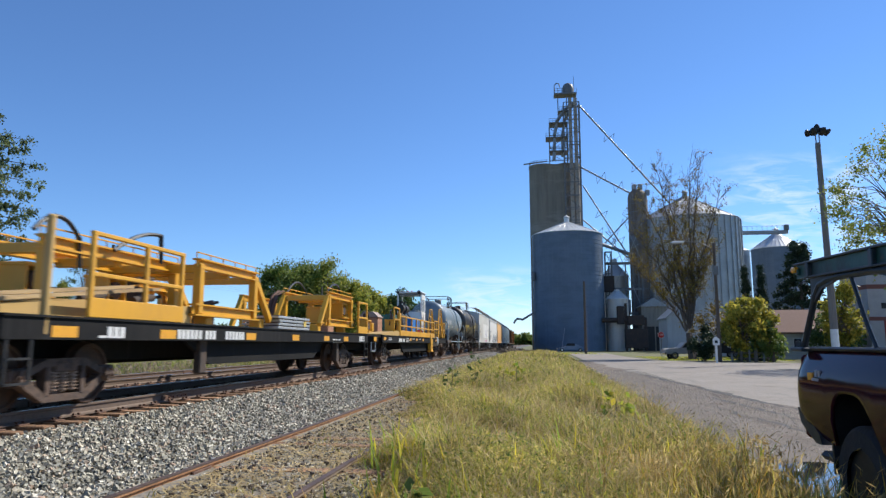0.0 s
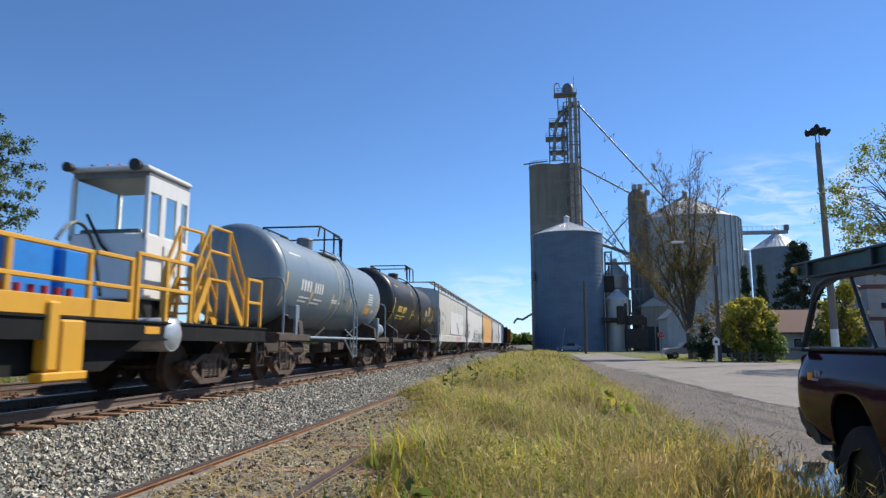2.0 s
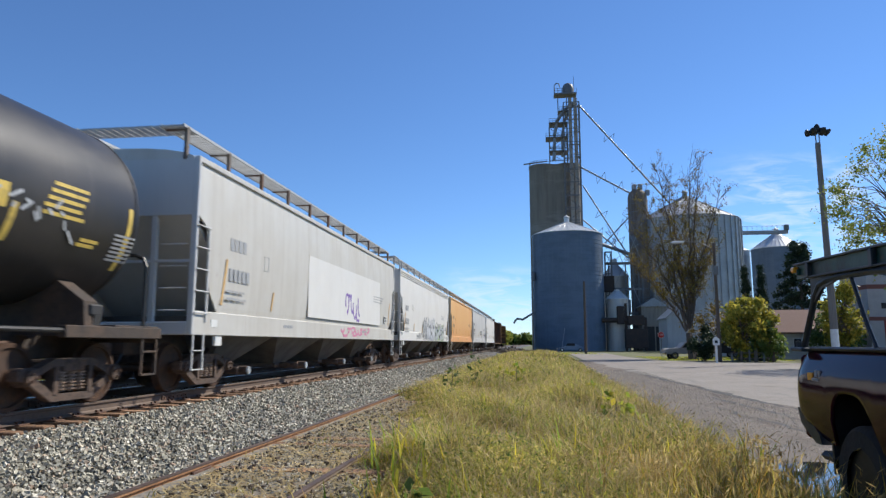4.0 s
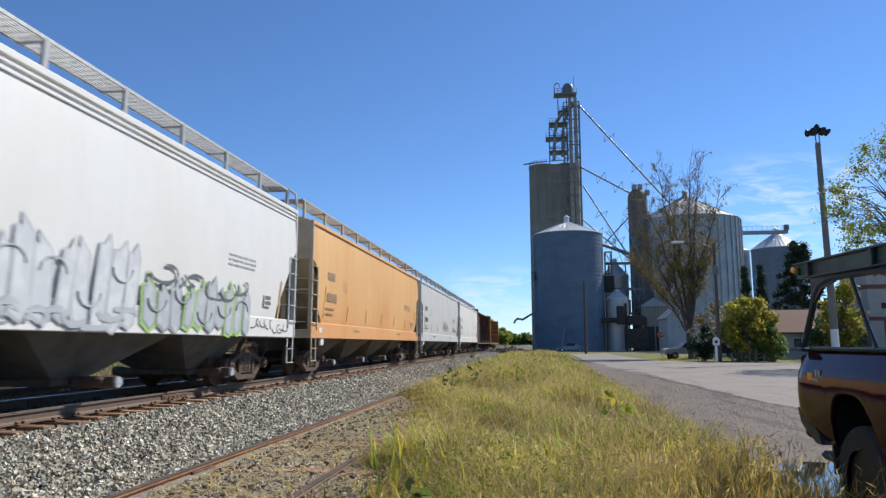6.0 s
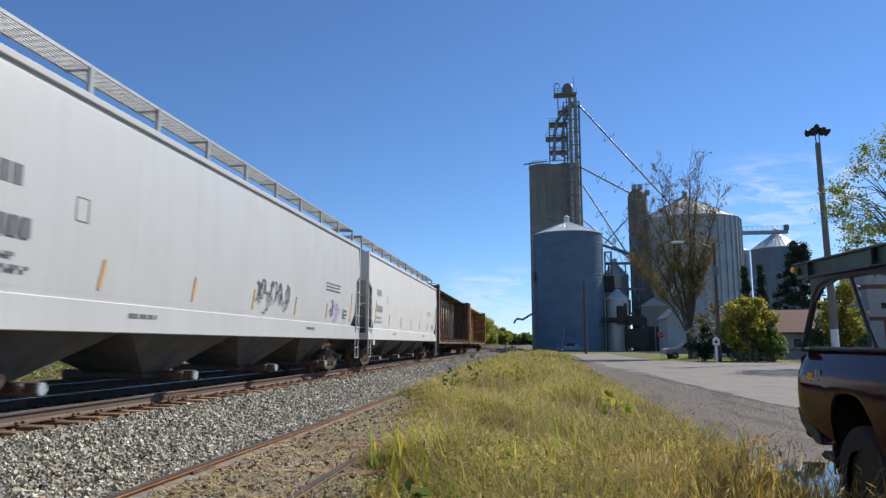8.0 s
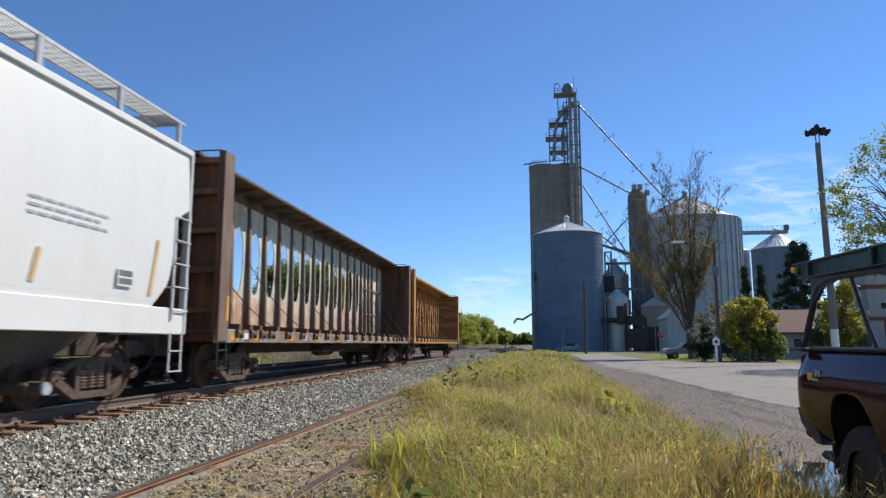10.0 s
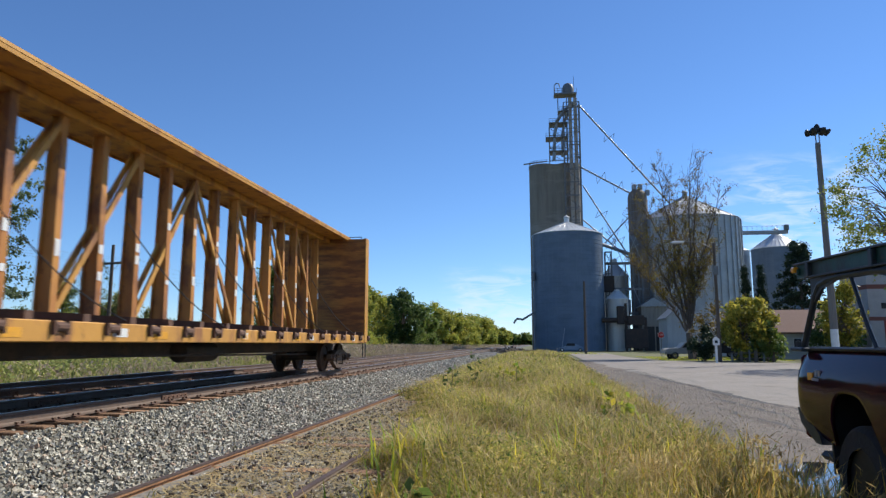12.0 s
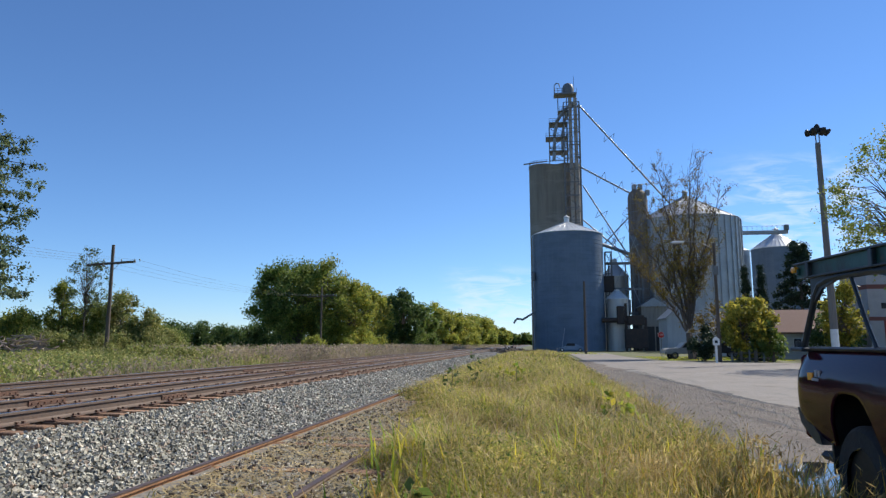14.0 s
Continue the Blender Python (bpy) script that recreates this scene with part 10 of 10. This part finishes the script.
# ---------------------------------------------------------------- ballast stones
def stones(name, x, y, z, size, seed, m, label, ico=True, parent=None):
    """Angular crushed stones, each with its own shape and turn."""
    rng = np.random.default_rng(seed)
    if ico:
        base = np.array([(-1, -1, -1), (1, -1, -1), (1, 1, -1), (-1, 1, -1), (-1, -1, 1), (1, -1, 1), (1, 1, 1), (-1, 1, 1)]) * 0.68
        tri = np.array([(0, 2, 1), (0, 3, 2), (4, 5, 6), (4, 6, 7), (0, 1, 5), (0, 5, 4), (1, 2, 6), (1, 6, 5), (2, 3, 7), (2, 7, 6), (3, 0, 4), (3, 4, 7)])
    else:
        base = np.array([(1, 0, 0), (-1, 0, 0), (0, 1, 0), (0, -1, 0), (0, 0, 1), (0, 0, -1.0)])
        tri = np.array([(0, 2, 4), (2, 1, 4), (1, 3, 4), (3, 0, 4), (2, 0, 5), (1, 2, 5), (3, 1, 5), (0, 3, 5)])
    n, k = len(x), len(base)
    sc = rng.uniform(0.5, 1.3, (n, 1, 3)) * (size * rng.uniform(0.6, 1.35, n))[:, None, None] * 0.5
    v = base[None] * rng.uniform(0.75, 1.2, (n, k, 1)) * sc
    q = rng.normal(0, 1, (n, 4))
    q /= np.linalg.norm(q, axis=1)[:, None]
    w, a, b, c = q.T
    R = np.stack([np.stack([1 - 2 * (b * b + c * c), 2 * (a * b - c * w), 2 * (a * c + b * w)], 1), np.stack([2 * (a * b + c * w), 1 - 2 * (a * a + c * c), 2 * (b * c - a * w)], 1),
                  np.stack([2 * (a * c - b * w), 2 * (b * c + a * w), 1 - 2 * (a * a + b * b)], 1)], 1)
    v = np.einsum("nij,nkj->nki", R, v) + np.stack([x, y, z], 1)[:, None, :]
    f = (np.arange(n) * k)[:, None, None] + tri[None]
    return tagged(soup(name, v.reshape(-1, 3), f.reshape(-1, 3), m, parent), label, "" if parent else "stones", "", "stuff")


def build_ballast():
    rng = np.random.default_rng(5)
    for n, y0, y1, s, ico in ((20500, 2.8, 12, 0.048, True), (20000, 12, 27, 0.056, True), (11000, 27, 75, 0.10, False)):
        y = y0 + (y1 - y0) * rng.uniform(0, 1, n)
        x = rng.uniform(-6.32, -3.72, n) + np.where(y > 20, 0.3 * rng.uniform(0, 1, n), 0)
        z = ground_zs(x) + 0.032 + s * 0.15 + rng.uniform(-0.024, 0.034, n)
        stones("ballast_stones", x, y, z, s, 50 + int(y0), M_STONE, "loose grey and white crushed ballast stones", ico)
    n = 6000
    x, y = rng.uniform(-6.3, -3.8, n), rng.uniform(-9, 2.9, n)
    stones("ballast_stones", x, y, ground_zs(x) + 0.04 + rng.uniform(-0.02, 0.03, n), 0.075, 58, M_STONE, "loose crushed ballast stones farther back", False)
    n = 14000
    y = 3 + 40 * rng.uniform(0, 1, n) ** 1.3
    x = rng.uniform(-12.9, -6.3, n)
    stones("ballast_stones", x, y, ground_zs(x) + 0.035 + rng.uniform(-0.01, 0.02, n), 0.06, 61, M_STONE, "ballast stones between the ties", False)
    n = 9000
    y = 3 + 19 * rng.uniform(0, 1, n) ** 1.2
    x = np.concatenate([rng.uniform(-3.5, -2.2, n // 3 * 2), rng.uniform(-2.1, -1.6, n - n // 3 * 2)])
    stones("siding_gravel", x, y, ground_zs(x) + 0.04, 0.036, 62, M_STONE, "fine dirty gravel between the siding rails", False)
    n = 16000
    y = 4.0 + 34 * rng.uniform(0, 1, n) ** 1.2
    x = rng.uniform(2.4, 5.7, n)
    stones("shoulder_gravel", x, y, np.full(n, 0.022), 0.024, 63, M_STONE, "loose gravel on the road shoulder", False)
    n = 800
    y = 4.0 + 26 * rng.uniform(0, 1, n) ** 1.1
    c = np.stack([2.5 + 0.012 * y + np.abs(rng.normal(0, 0.7, n)), y, np.full(n, 0.028)], 1)
    tagged(leaf_cloud(c, np.full(n, 0.008), n, 0.019, L_BROWN, "fallen_leaves", None, 64), "dry brown leaves blown along the road shoulder", "litter", "", "stuff")


build_ballast()
build_verge()


def build_ties():
    def tie_mesh():
        bm = B()
        box(bm, (-1.30, -0.115, -0.17), (1.30, 0.115, 0.0), 0.015)
        return bm

    def plate_mesh():
        bm = B()
        for sx in (-0.7525, 0.7525):
            box(bm, (sx - 0.18, -0.095, 0.0), (sx + 0.18, 0.095, 0.018), 0.004)
            for dx, dy in ((-0.11, -0.06), (0.11, 0.06), (-0.11, 0.06), (0.11, -0.06)):
                box(bm, (sx + dx - 0.010, dy - 0.010, 0.0), (sx + dx + 0.010, dy + 0.010, 0.045))
                box(bm, (sx + dx - 0.020, dy - 0.016, 0.034), (sx + dx + 0.020, dy + 0.016, 0.05))
        return bm
    rng = random.Random(9)
    for tr, cx, n in ((track_1, TRACK_X, 148), (track_2, TRACK2_X, 128)):
        for k in range(n):
            y = -8.2 + 0.535 * k + rng.uniform(-0.03, 0.03)
            t = shared("tie", "tie", tie_mesh, M_TIE, tr, "", pose(cx + rng.uniform(-0.05, 0.06), y, RAIL_Z - 0.182, 0, rng.uniform(-0.4, 0.4), rng.uniform(-1.2, 1.2)))
            if 10 < k < 90:
                shared("tie_plate", "plate", plate_mesh, M_PLATE, t)
    for k in range(34):
        y = 1.2 + 0.62 * k + rng.uniform(-0.08, 0.08)
        if rng.random() < 0.72:
            shared("tie", "tie", tie_mesh, M_TIE, siding, "", pose(siding_centre(y) + rng.uniform(-0.12, 0.12), y, 0.118 + rng.uniform(-0.02, 0.014), rng.uniform(-1, 1), rng.uniform(-0.5, 0.5), rng.uniform(-3, 3)))


build_ties()


def build_rubble():
    rng = np.random.default_rng(77)
    n = 900
    x = rng.normal(-3.5, 1.9, n)
    y = rng.normal(104, 2.5, n)
    z = 0.1 + np.abs(rng.normal(0, 0.32, n)) * np.exp(-((x + 3.5) / 3.5) ** 2)
    stones("dirt_heap", x, y, z, 0.42, 78, M_SHOULDER, "low heap of dark broken earth across the siding", False)
    d = thing("driftwood_pile", "heap of grey broken branches and logs", "branches", "", "", pose(-40.9, 49.6, 0.05))
    segs = []
    for k in range(26):
        a, l = 2.4 * k, rng.uniform(0.5, 1.3)
        segs.append(((1.3, 0.1, 1.3), (1.3 + l * math.cos(a), 0.1 + 0.4 * rng.uniform(-1, 1), 1.3 + l * math.sin(a)), 0.09, 0.02))
    for k in range(60):
        a, l = rng.uniform(0, 3.14), rng.uniform(0.8, 2.4)
        c = np.array([rng.normal(0, 1.6), rng.normal(0, 0.6), rng.uniform(0.3, 2.1)])
        v = np.array([math.cos(a), math.sin(a) * 0.5, rng.uniform(-0.3, 0.45)]) * l
        segs.append((c - v / 2, c + v / 2, rng.uniform(0.04, 0.13), rng.uniform(0.02, 0.07)))
    limbs(segs, mat("bleached_wood", (0.36, 0.28, 0.21), [((0.22, 0.16, 0.12), 3.0, 0.45, 0.65, 0.7)], 0.9), "logs", d, 6)


build_rubble()


# ---------------------------------------------------------------- motion
def train_shift(t):
    """How far the train stands along the track at t seconds; it slows a little."""
    return -15.624 * (t - 6.5) + 0.0408 * (t - 6.5) ** 2


def motions():
    car_times = [k / 10 for k in range(141)]
    for car, mid in CARS:
        walk(car, [(t, pose(TRACK_X, mid + train_shift(t), RAIL_Z)) for t in car_times])
    wheel_times = [k / 30 for k in range(421)]
    turns = [(t, math.degrees(-train_shift(t) / WHEEL_R)) for t in wheel_times]
    for k, (w, a) in enumerate(WHEELSETS):
        walk(w, [(t, pose(0, a, WHEEL_R, (ang + 37 * k) % 360, 0, 0)) for t, ang in turns])


motions()
